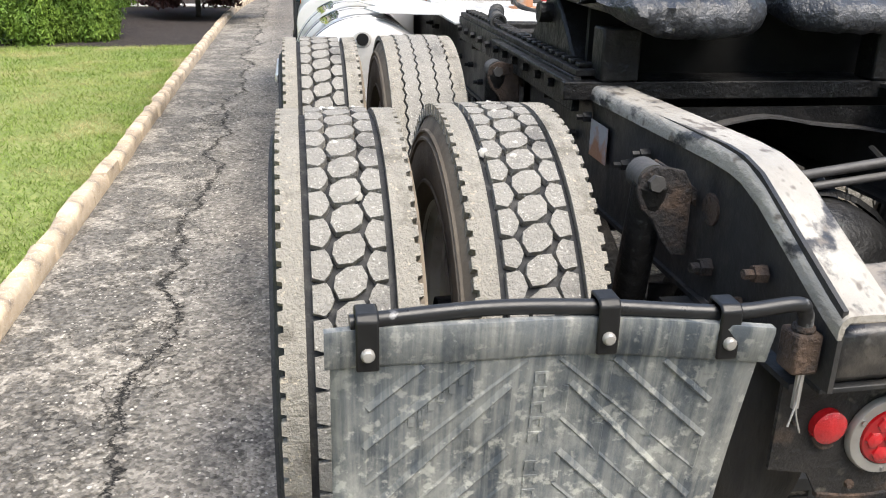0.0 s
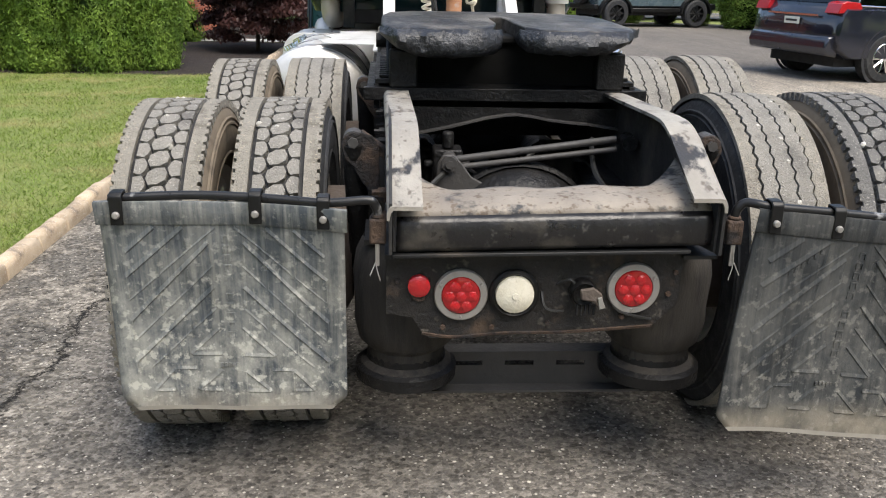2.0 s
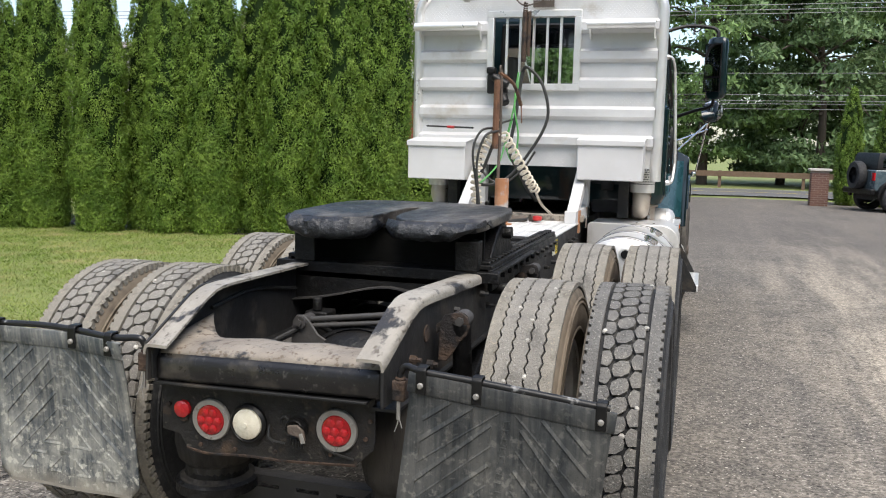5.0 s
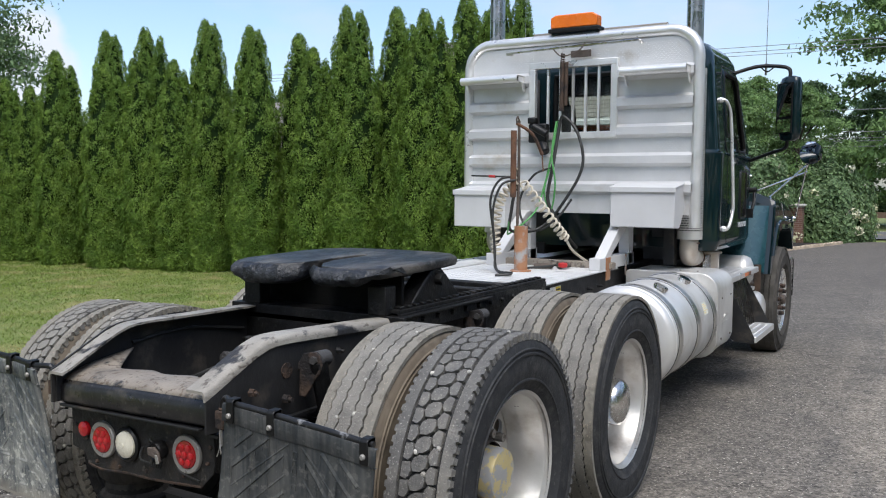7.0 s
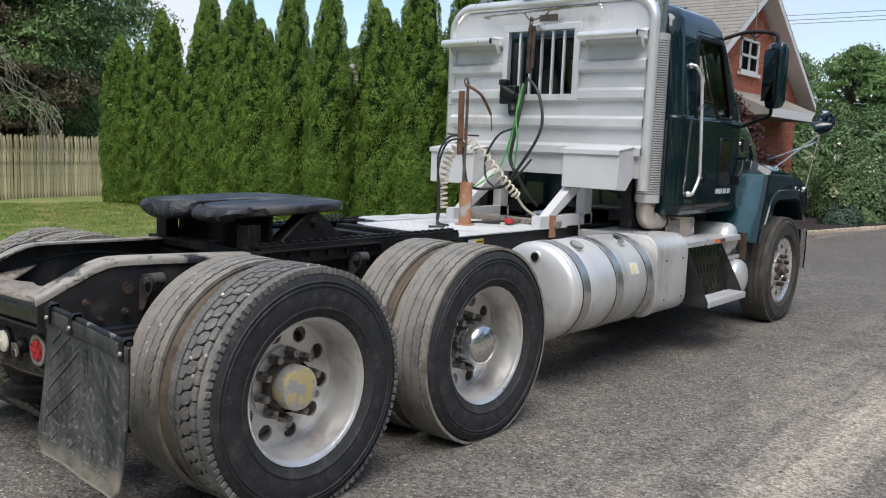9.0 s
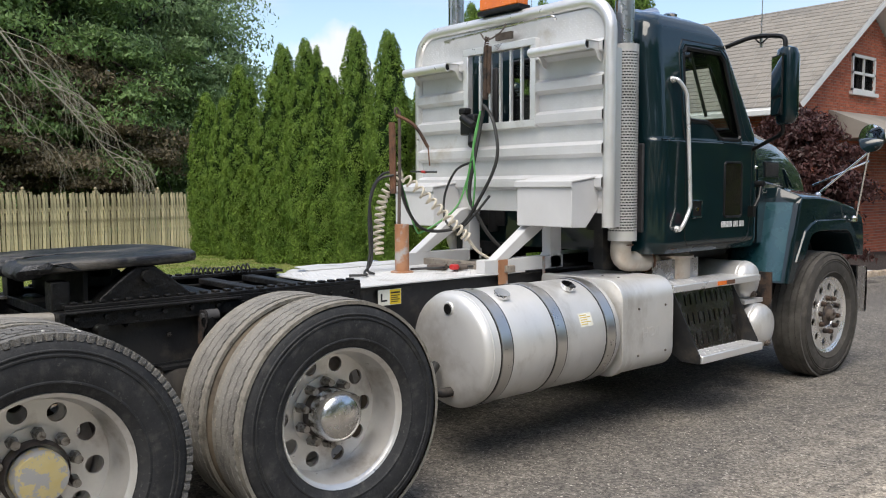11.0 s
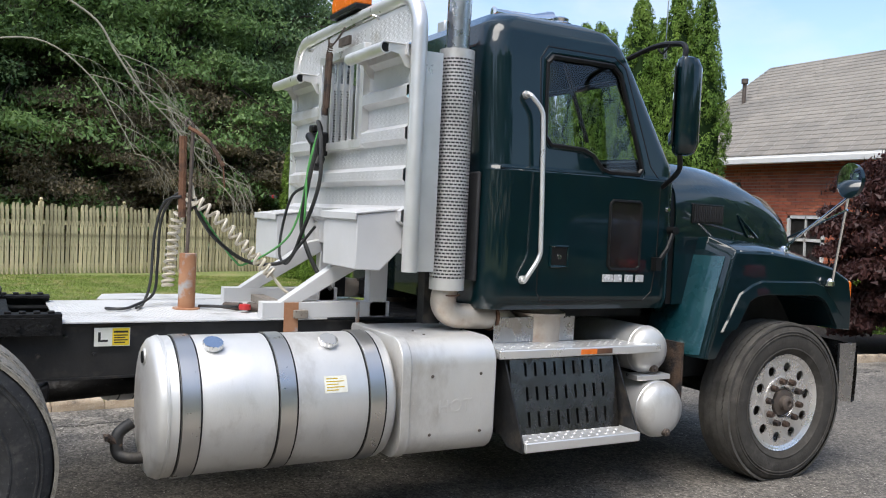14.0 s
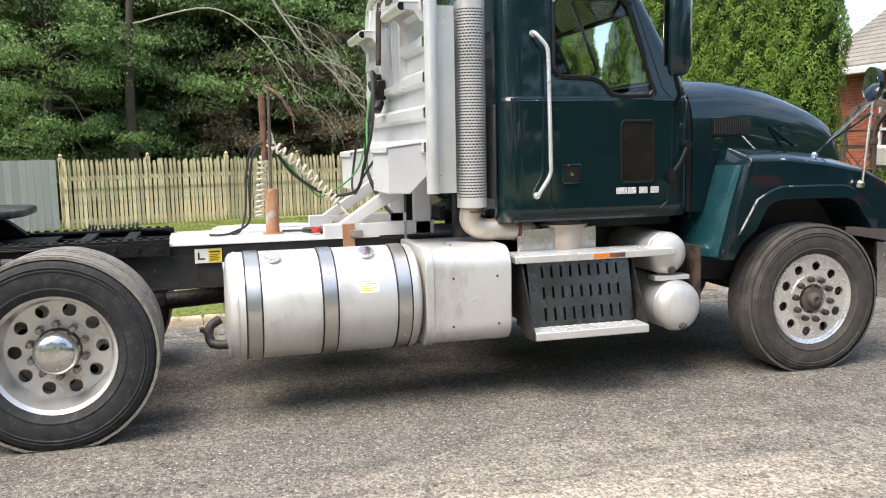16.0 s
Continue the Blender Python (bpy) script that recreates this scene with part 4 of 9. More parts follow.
plant("woodland_tree", wood_kinds[1], place(-18.2, -0.9, 130, 0.66), "broad light-green leafy tree close behind the fence", "tree", "wood behind the fence")
for x, y, s in ((-21.0, 7.6, 1.0), (-20.4, 4.6, .85)):
    plant("woodland_tree", brown_kind, place(x, y, wrng.uniform(0, 360), s), "low tree with brownish drooping foliage behind the fence", "tree", "wood behind the fence")
for i in range(30):
    x, y = -28 + 3.0 * i + wrng.uniform(-1, 1), 49 + wrng.uniform(-2, 8)
    plant("woodland_tree", far_kinds[i % 3], place(x, y, wrng.uniform(0, 360), wrng.uniform(0.68, 0.88) if x < 1 else wrng.uniform(1.15, 1.4)), "leafy tree in the wood beyond the road", "tree", "wood beyond the road")
for x, y, s in ((-7, 28, .40), (-4.6, 31.0, .46), (-2.2, 31.4, .44), (-12, 36, .5), (9.5, 31.5, .42), (13.5, 32.0, .40)):
    plant("garden_tree", far_kinds[1], place(x, y, wrng.uniform(0, 360), s), "leafy garden tree beside the entrance", "tree")


def dead_tree():
    """A bare tree: one long limb that ends in a drooping fan of pale twigs."""
    r, m = random.Random(4), M()

    def limb(p, d, length, rad, sag, twigs, fan):
        pts, q, d = [p], p.copy(), d.normalized()
        for _ in range(7):
            d = (d + Vector((r.gauss(0, .10), r.gauss(0, .10), r.gauss(0, .06) - sag))).normalized()
            q = q + d * length / 7
            pts.append(q.copy())
        m.tube(pts, rad, 6, rad * 0.35)
        for _ in range(twigs):
            i = r.randint(3, 7)
            e = (d + Vector((r.gauss(0, .30), r.gauss(0, .30), r.gauss(-.15, .28)))).normalized()
            limb(pts[i], e, length * r.uniform(0.45, 0.85), rad * 0.42, sag * 1.5, fan, 0)

    long = curve([(0.1, 0.1, 6.2), (0.3, 1.7, 6.7), (0.4, 3.2, 6.1), (0.45, 3.8, 5.25), (0.5, 4.4, 4.4), (0.5, 5.0, 3.85), (0.6, 5.8, 2.9), (0.6, 6.3, 2.3)], 6)
    m.tube(long, 0.038, 6, 0.014)
    for i, p in enumerate(long[16:]):
        if i % 2 == 0:
            limb(p, Vector((r.uniform(-.3, .5), 1.0, r.uniform(-.9, .1))), r.uniform(0.9, 1.7), 0.015, 0.10, 5, 3)
    second = curve([(0.1, 0.1, 5.0), (0.3, 2.0, 5.4), (0.4, 3.2, 4.7), (0.5, 3.9, 3.6), (0.5, 4.3, 2.9)], 6)
    m.tube(second, 0.028, 6, 0.010)
    for i, p in enumerate(second[9:]):
        if i % 3 == 0:
            limb(p, Vector((r.uniform(-.3, .5), 0.9, r.uniform(-.6, .1))), r.uniform(0.8, 1.5), 0.012, 0.08, 4, 3)
    return m


ob = thing("bare_tree", "bare dead tree with a long limb of drooping pale twigs", "tree", at=place(-17.4, 1.2))
part("trunk", M().tube(curve([(0, 0, -0.2), (-0.1, -.1, 3.0), (0.1, 0.1, 6.4)], 5), 0.17, 10, 0.07), BARK, ob)
part("bare_crown", dead_tree(), BARK_PALE, ob, "pale bare limbs and drooping twigs", recalc=False)

maple = broadleaf_meshes(41, 3.3, 1.75, 0.058, MAPLE_LEAF, 130, 420, 0.08)
plant("japanese_maple", maple, place(-2.75, 13.9, 20, 0.74, 0.86), "dark red Japanese maple in the mulch bed", "maple tree")


def shrub_meshes(seed, rx, ry, h, leaf, material, n=5000):
    r = np.random.default_rng(seed)
    d = r.normal(0, 1, (n, 3))
    d /= np.linalg.norm(d, axis=1, keepdims=True)
    d[:, 2] = np.abs(d[:, 2])
    lump = np.array([1 + 0.22 * noise.noise(Vector(p) * 3.0 + Vector((seed, 0, 0))) for p in d])[:, None]
    pos = d * np.array([rx, ry, h]) * lump * r.uniform(0.8, 1.03, (n, 1))
    v, f = leaves(pos, leaf, d, 0.7, 1.5, seed)
    # dark dome under the leaves, coloured as the shrub's shaded inside
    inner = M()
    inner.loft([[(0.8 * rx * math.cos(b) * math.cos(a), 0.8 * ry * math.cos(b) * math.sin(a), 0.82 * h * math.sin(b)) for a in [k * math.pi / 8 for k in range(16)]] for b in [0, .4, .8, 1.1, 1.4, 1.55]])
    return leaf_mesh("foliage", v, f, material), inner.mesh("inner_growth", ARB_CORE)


hedge = shrub_meshes(51, 0.8, 0.55, 1.05, 0.06, ARB)
for i in range(7):
    plant("hedge_shrub", hedge, place(-4.9 - 1.2 * i, 16.0, 40 * i), "clipped green shrub in front of the brick house", "shrub", "hedge before the house")
hyd = shrub_meshes(52, 1.1, 1.0, 1.7, 0.055, WOOD_LEAF, 13000)


def blooms(seed, rx, ry, h, count=20):
    r = np.random.default_rng(seed)
    pos, out = [], []
    for _ in range(count):
        d = r.normal(0, 1, 3)
        d /= np.linalg.norm(d)
        d[2] = abs(d[2])
        c = d * np.array([rx, ry, h])
        e = r.normal(0, 1, (24, 3))
        e /= np.linalg.norm(e, axis=1, keepdims=True)
        pos.append(c + e * 0.09)
        out.append(e)
    return leaf_mesh("blossom", *leaves(np.concatenate(pos), 0.06, np.concatenate(out), 0.4, 1.1, seed), PETAL)


bl = blooms(53, 1.1, 1.0, 1.7)
for x, y, s in ((-2.9, 25.4, 1.25), (-3.6, 28.6, 1.9), (-1.2, 30.4, 1.7), (-5.6, 27.2, 1.8)):
    plant("hydrangea", (*hyd, bl), place(x, y, 70 * x, s), "hydrangea bush with cream flower heads", "flowering bush")
tall_shrub = shrub_meshes(55, 2.3, 2.0, 3.7, 0.065, WOOD_LEAF, 26000)
for x, y, s in ((-4.6, 30.8, 1.0), (-7.6, 30.2, 1.1)):
    plant("tall_shrub", tall_shrub, place(x, y, 40 * x, s), "tall dense leafy shrub behind the hydrangeas", "shrub")
plant("garden_shrub", shrub_meshes(54, 0.55, 0.5, 0.6, 0.05, SPRUCE_LEAF, 3000), place(-2.3, 22.0), "low blue-green shrub beside the kerb", "shrub")
for i, tall in enumerate((1.05, 1.0, 1.12, 1.02, 0.80, 1.0, 1.05)):
    plant("arborvitae", ARB_YOUNG, place(5.75 + 1.08 * i, 27.9 - 0.25 * i, 50 * i, 1.0, tall), "young arborvitae behind the parked car", "evergreen tree", "row of arborvitae by the entrance")
for i in range(9):
    x, y = (11.0 + 0.8 * i, 25.2 - 1.45 * i) if i < 5 else (15.2 + 0.3 * (i - 5), 17.6 - 1.7 * (i - 5))
    plant("arborvitae", ARB_YOUNG, place(x, y, 50 * i, 2.1, 1.25 + 0.12 * math.sin(2.1 * i)), "broad arborvitae along the far edge of the driveway", "evergreen tree", "row of arborvitae along the driveway")
# trees across the yard that the glossy paint and glass mirror
for i, (x, y) in enumerate(((19, -9), (19.5, -4), (20, 1), (19.5, 6), (20, 11), (16, -14), (10, -17), (4, -16), (-2, -18), (-8, -17))):
    plant("yard_tree", far_kinds[i % 3], place(x, y, 60 * i, 1.0), "leafy tree across the yard", "tree", "trees across the yard")

# ---- loose stones on the driveway ----
def loose_gravel():
    r, m = random.Random(21), M()
    for k in range(1500):
        if k % 3 == 0:
            x, y = -1.75 + r.gauss(0, .22), r.uniform(-1.0, 7.0)
        elif k % 3 == 1:
            x, y = r.uniform(-1.6, 2.2), r.uniform(-1.5, 1.0)
        else:
            x, y = r.uniform(1.4, 6.0), r.uniform(-1.0, 9.0)
        if x < -2.1:
            continue
        q, z, a = r.uniform(.002, .0055) * (1.6 if r.random() < .06 else 1), ground_z(x, y), r.uniform(0, 3.1)
        c, s = math.cos(a) * q, math.sin(a) * q
        m.add([(x + c, y + s, z), (x - s * .8, y + c * .8, z), (x - c, y - s, z), (x + s * .7, y - c * .7, z), (x + c * .2, y, z + q * r.uniform(.7, 1.2))], [(0, 1, 4), (1, 2, 4), (2, 3, 4), (3, 0, 4)])
    return m


tagged(part("loose_gravel", loose_gravel(), CHIPS, smooth=0, recalc=False), "loose pale stone chips on the asphalt", "gravel", kind="stuff")

# ---- fences ----
def picket_mesh(h, w, pointed):
    p = [(-w / 2, 0), (w / 2, 0), (w / 2, h - (0.07 if pointed else 0)), (0.018, h), (-0.018, h), (-w / 2, h - (0.07 if pointed else 0))]
    if not pointed:
        p = [(-w / 2, 0), (w / 2, 0), (w / 2, h), (-w / 2, h)]
    return M().prism(p, "x", -0.011, 0.011).mesh("picket", FENCE if pointed else FENCE_GREY, 0)


fence = tagged(new("fence"), "weathered cedar picket fence with dog-ear tops", "fence", kind="structure")
pk = [picket_mesh(1.60 + d, 0.066 + 0.2 * abs(d), True) for d in (0.0, 0.025, -0.035, 0.015)]
FENCE_TURN = 18.4  # the fence runs aslant across the far side of the lawn


def on_fence(a, out=0.0):
    """A place at a metres along the fence, and its turn."""
    c, d = math.cos(radians(FENCE_TURN)), math.sin(radians(FENCE_TURN))
    return -14.5 - d * a + c * out, c * a + d * out


frng = random.Random(3)
n_pickets = 112
for i in range(n_pickets):
    x, y = on_fence(-0.15 + i * 0.098, frng.uniform(-0.006, 0.006))
    ob = new("picket", pk[frng.randrange(4)])
    ob.matrix_basis = pose(x, y, ground_z(x, y) - 0.02, frng.uniform(-1.0, 1.0), 0, FENCE_TURN)
    ob.parent = fence
post_me = M().box(-0.045, 0.045, -0.045, 0.045, 0, 1.66).lathe([(0.0, 0.09), (0.035, 0.07), (0.045, 0.045), (0.03, 0.015), (0.03, 0)], (0, 0, 1.66), "z", 10).mesh("post", FENCE, 30)
for i in range(6):
    x, y = on_fence(-0.2 + i * 1.9, -0.10)
    ob = new("post", post_me)
    ob.matrix_basis = pose(x, y, ground_z(x, y) - 0.02, 0, 0, FENCE_TURN)
    ob.parent = fence
for z in (0.35, 1.3):
    x, y = on_fence(4.75, -0.031)
    part("rail", M().box(-0.019, 0.019, -4.95, 6.0, -0.045, 0.045).moved(pose(x, y, ground_z(x, y) + z - 0.115, 0, 0, FENCE_TURN)), FENCE, fence)
grey = tagged(new("board_fence"), "grey weathered board fence joining the picket fence", "fence", kind="structure")
gp = picket_mesh(1.62, 0.146, False)
for i in range(46):
    x, y = on_fence(-0.40 - i * 0.15, 0.02)
    ob = new("board", gp)
    ob.matrix_basis = pose(x, y, ground_z(x, y) - 0.02, 0, 0, FENCE_TURN)
    ob.parent = grey

# ---- brick house ----
house = thing("house", "single-storey red brick house with grey shingle roof", "house")
HX, HY0, HY1, HZ, EAVE, RIDGE = -4.6, 17.2, 24.8, -0.2, 3.31, 5.84
HXL = -11.0
MID = (HY0 + HY1) / 2


def brick_wall(m, p0, ux, n_len, z0, z1, inside, holes=()):
    """Bricks laid along ux from p0, running bond, proud of the mortar."""
    L, H, G, D = 0.215, 0.070, 0.012, 0.012
    rows = int((z1 - z0) / H)
    for k in range(rows):
        z = z0 + k * H
        s = -0.11 if k % 2 else 0.0
        while s < n_len:
            a, b = max(0.0, s), min(n_len, s + L - G)
            c = (a + b) / 2
            if b - a > 0.03 and inside(c, z) and not any(h[0] < c < h[1] and h[2] < z + H / 2 < h[3] for h in holes):
                q0, q1 = p0 + ux * a, p0 + ux * b
                nrm = Vector((ux.y, -ux.x, 0)) * D
                z2 = z + H - G
                m.add([q0 + Vector((0, 0, z)), q1 + Vector((0, 0, z)), q1 + Vector((0, 0, z2)), q0 + Vector((0, 0, z2)),
                       q0 + nrm + Vector((0, 0, z)), q1 + nrm + Vector((0, 0, z)), q1 + nrm + Vector((0, 0, z2)), q0 + nrm + Vector((0, 0, z2))],
                      [(4, 5, 6, 7), (0, 1, 5, 4), (3, 2, 6, 7), (0, 3, 7, 4), (1, 2, 6, 5)])
            s += L
    return m


def house_window(x0, x1, z0, z1, along, at):
    """A white double-hung window; along: the axis it runs along."""
    win = part("window", M().box(0, x1 - x0, 0.02, 0.05, 0, z1 - z0), WINDOW_DARK, house)
    fr = M()
    w, h = x1 - x0, z1 - z0
    for b in ((0, w, 0, .06), (0, w, h - .06, h), (0, .06, 0, h), (w - .06, w, 0, h), (0, w, h / 2 - .03, h / 2 + .03), (w / 2 - .015, w / 2 + .015, 0, h)):
        fr.box(b[0], b[1], -0.03, 0.03, b[2], b[3])
    part("frame", fr, TRIM_WHITE, win)
    part("sill", M().box(-0.08, w + 0.08, -0.08, 0.04, -0.09, -0.003), TRIM_WHITE, win)
    win.matrix_basis = pose(x0, at, z0) if along == "x" else pose(at, x0, z0, 0, 0, 90)
    return win


wall = M().prism([(HY0, HZ), (HY1, HZ), (HY1, EAVE), (MID, RIDGE - 0.15), (HY0, EAVE)], "x", HXL, HX)
part("wall", wall, MORTAR, house, "mortar joints of the brick wall", 0)
bricks = M()
brick_wall(bricks, Vector((HXL, HY0, HZ)), Vector((1, 0, 0)), HX - HXL, 0.0, EAVE - HZ, lambda s, z: True, [(1.5, 2.25, 1.15, 2.85), (3.6, 4.5, 1.15, 2.15)])
brick_wall(bricks, Vector((HX, HY0, HZ)), Vector((0, 1, 0)), HY1 - HY0, 0.0, RIDGE - HZ, lambda s, z: z + HZ < EAVE + (RIDGE - EAVE - 0.2) * (1 - abs(s - (MID - HY0)) / (MID - HY0)), [(2.9, 4.15, 3.95, 4.80)])
tagged(part("bricks", bricks, BRICK, house, "red bricks in running bond", 0, recalc=False), kind="stuff")
house_window(HX - 4.9, HX - 4.15, 0.95, 2.65, "x", HY0 - 0.02)
house_window(HX - 2.8, HX - 1.9, 0.95, 1.95, "x", HY0 - 0.02)
unit = part("air_conditioner", M().box(HX - 4.85, HX - 4.25, HY0 - 0.30, HY0 - 0.03, 1.02, 1.45), TRIM_WHITE, house, "white window air conditioner", bevel=0.015)
for k in range(7):
    part("grille_slat", M().box(HX - 4.80, HX - 4.30, HY0 - 0.312, HY0 - 0.301, 1.08 + .048 * k, 1.10 + .048 * k), SIDING, unit)
house_window(HY0 + 2.9, HY0 + 4.15, 3.75, 4.60, "y", HX + 0.02)
slope = math.atan2(RIDGE - EAVE, MID - HY0)


def shingles(sign):
    """Courses of single shingles on one side of the roof."""
    m, r = M(), random.Random(6)
    run = (MID - HY0 + 0.45) / math.cos(slope)
    for k in range(int(run / 0.2) + 1):
        x = HXL - 0.42 - (0.15 if k % 2 else 0)
        while x < HX + 0.45:
            w = r.choice((0.26, 0.32, 0.4))
            d0, d1 = k * 0.2, min(run, k * 0.2 + 0.2)
            pts = []
            for xx, d, up in ((x, d0, 0.028), (x + w - 0.01, d0, 0.028), (x + w - 0.01, d1, 0.012), (x, d1, 0.012), (x, d0, 0.004), (x + w - 0.01, d0, 0.004)):
                y = HY0 - 0.45 + d * math.cos(slope)
                z = EAVE - 0.45 * math.tan(slope) + d * math.sin(slope) + 0.18 + up + r.uniform(0, 0.004)
                pts.append((max(HXL - 0.42, min(xx, HX + 0.45)), y if sign > 0 else 2 * MID - y, z))
            m.add(pts, [(0, 1, 2, 3), (0, 1, 5, 4)])
            x += w
    return m


deck = M()
for s in (1, -1):
    e = lambda y: y if s > 0 else 2 * MID - y
    deck.prism([(e(HY0 - 0.45), EAVE - 0.45 * math.tan(slope)), (e(MID), RIDGE), (e(MID), RIDGE + 0.17), (e(HY0 - 0.45), EAVE - 0.45 * math.tan(slope) + 0.17)], "x", HXL - 0.4, HX + 0.45)
roof = part("roof", deck, TRIM_WHITE, house, "grey-brown shingle roof with white fascia", 0)
tagged(part("shingles", shingles(1), SHINGLE, roof, "weathered asphalt shingles", 0, recalc=False), kind="stuff")
tagged(part("shingles", shingles(-1), SHINGLE, roof, "weathered asphalt shingles", 0, recalc=False), kind="stuff")
part("gutter", M().box(HXL - 0.4, HX + 0.45, HY0 - 0.56, HY0 - 0.455, EAVE - 0.30, EAVE - 0.17), TRIM_WHITE, house, "white gutter", bevel=0.02)
part("vent_pipe", M().cyl((-10.6, MID - 1.85, 4.6), (-10.6, MID - 1.85, 5.35), 0.05).cyl((-10.6, MID - 1.85, 5.30), (-10.6, MID - 1.85, 5.42), 0.085), IRON, house)
porch = M().prism([(HX + 0.02, 3.25), (HX + 1.3, 2.72), (HX + 1.3, 2.60), (HX + 0.02, 2.60)], "y", HY0 + 1.8, HY0 + 6.4)
part("porch_roof", porch, SHINGLE, house, "small shingled porch roof")
part("porch_fascia", M().box(HX + 1.30, HX + 1.34, HY0 + 1.7, HY0 + 6.5, 2.55, 2.76), TRIM_WHITE, house)

def arbor():
    """A round-arched wooden garden arbor with lattice sides."""
    z0 = ground_z(-7.7, 15.6)
    a = thing("garden_arbor", "weathered wooden garden arbor with round arches and lattice sides", "arbor", at=pose(-7.7, 15.4, z0))
    for y in (0.0, 0.75):
        for s in (-1, 1):
            part("post", M().box(s * .82 - .05, s * .82 + .05, y - .05, y + .05, 0, 1.72), ARBOR_WOOD, a, bevel=0.008)
            part("post_block", M().box(s * .82 - .065, s * .82 + .065, y - .065, y + .065, 1.60, 1.72), ARBOR_WOOD, a, bevel=0.01)
        ring = [[(r * math.cos(t) * 1.0, y + d, 1.72 + r * .85 * math.sin(t)) for r, d in ((.76, -.035), (.89, -.035), (.89, .035), (.76, .035))] for t in [math.pi * i / 18 for i in range(19)]]
        part("arch", M().loft(ring), ARBOR_WOOD, a, smooth=30)
    for i in range(7):
        t = math.pi * (i + .5) / 7
        c = (.85 * math.cos(t), 1.72 + .72 * math.sin(t))
        part("rung", M().box(c[0] - .02, c[0] + .02, -.12, .87, c[1] - .02, c[1] + .02), ARBOR_WOOD, a)
    for s in (-1, 1):
        for g in (-1, 1):
            for k in range(-4, 9):
                y0, y1, z1 = .05, .70, .25 + k * .16
                za, zb = z1, z1 + g * .65
                if min(za, zb) > .08 and max(za, zb) < 1.58:
                    part("lath", M().prism([(y0, za), (y1, zb), (y1, zb + .03), (y0, za + .03)], "x", s * .82 + g * .006 - .005, s * .82 + g * .006 + .005), ARBOR_WOOD, a)
        part("side_rail", M().box(s * .82 - .03, s * .82 + .03, .05, .70, 1.52, 1.60), ARBOR_WOOD, a)


arbor()
far = thing("house", "pale gabled house behind the brick house", "house")
part("wall", M().prism([(34, -0.5), (44, -0.5), (44, 3.6), (39, 6.4), (34, 3.6)], "x", -38, -25), SIDING, far, "cream horizontal siding", 0)
part("roof", M().prism([(33.5, 3.3), (39, 6.4), (44.5, 3.3), (44.5, 3.6), (39, 6.75), (33.5, 3.6)], "x", -38.5, -24.6), SHINGLE, far, smooth=0)

# ---- entrance pillars, rail, wires ----
def pillar(x, y, w, h, label):
    z0 = ground_z(x, y)
    p = thing("brick_pillar", label, "pillar", "entrance pillars", at=pose(x, y, z0))
    part("core", M().box(-w, w, -w, w, -0.1, h), MORTAR, p)
    b = M()
    for q, u in ((Vector((-w, -w, 0)), Vector((1, 0, 0))), (Vector((w, -w, 0)), Vector((0, 1, 0))), (Vector((-w, w, 0)), Vector((0, -1, 0)))):
        brick_wall(b, q, u, 2 * w, 0.0, h - 0.01, lambda s, z: True)
    tagged(part("bricks", b, BRICK_ONE, p, smooth=0, recalc=False), kind="stuff")
    part("cap", M().box(-w - .07, w + .07, -w - .07, w + .07, h + .001, h + .075), CONCRETE, p, "stone cap", bevel=0.015)


pillar(4.80, 26.9, 0.25, 1.10, "brown brick entrance pillar beside the young arborvitae")
pillar(-1.95, 28.4, 0.36, 1.22, "brown brick entrance pillar beside the hydrangeas")
guard = tagged(new("guard_rail"), "brown steel guard rail along the far roadside", "guard rail", kind="structure")
z = ground_z(0, 44) + 0.55
part("beam", M().box(-50, 55, 43.5, 43.56, z, z + 0.28), RAIL_WOOD, guard)
for i in range(27):
    part("post", M().box(-50 + 4 * i, -49.85 + 4 * i, 43.56, 43.72, z - 0.7, z + 0.3), RAIL_WOOD, guard)
for k, (y, zz) in enumerate(((42.6, 9.15), (42.9, 8.96), (43.2, 8.82), (43.0, 5.92), (42.8, 4.86), (43.0, 4.58), (43.1, 4.44), (43.2, 4.19))):
    tagged(part("utility_wire", M().tube([(x, y, zz - 1.0 * (1 - ((x - 5) / 45.0) ** 2) * 0.6) for x in range(-40, 51, 5)], 0.016, 5), CABLE), "black overhead utility wire", "wire", "overhead wires", kind="structure")

# ---- kerb stones, last of the setting ----
kerb = tagged(new("kerb"), "low kerb of pale weathered stones", "kerb", kind="structure")
krng = random.Random(2)
kinds = []
for k in range(5):
    l, w, h = 0.30 + 0.03 * k, 0.100, 0.130
    pts = []
    for zz, i0 in ((-0.05, 0.0), (h - 0.080, 0.0), (h - 0.052, 0.010), (h - 0.038, 0.028)):
        for sx, sy in ((0, 0), (1, 0), (1, .5), (1, 1), (0, 1), (0, .5)):
            pts.append((-w + i0 + (w - 2 * i0) * sx + krng.uniform(-.007, .007), i0 * .6 + (l - 0.008 - 1.2 * i0) * sy + krng.uniform(-.006, .006), zz + krng.uniform(-.006, .006)))
    m = M().add(pts, [(0, 1, 2, 3, 4, 5)] + [(6 * a + b, 6 * a + (b + 1) % 6, 6 * a + 6 + (b + 1) % 6, 6 * a + 6 + b) for a in (0, 1, 2) for b in range(6)] + [(18, 19, 20, 21, 22, 23)])
    kinds.append((l, m.mesh("kerb_stone", KERB, 50)))
y = -6.0
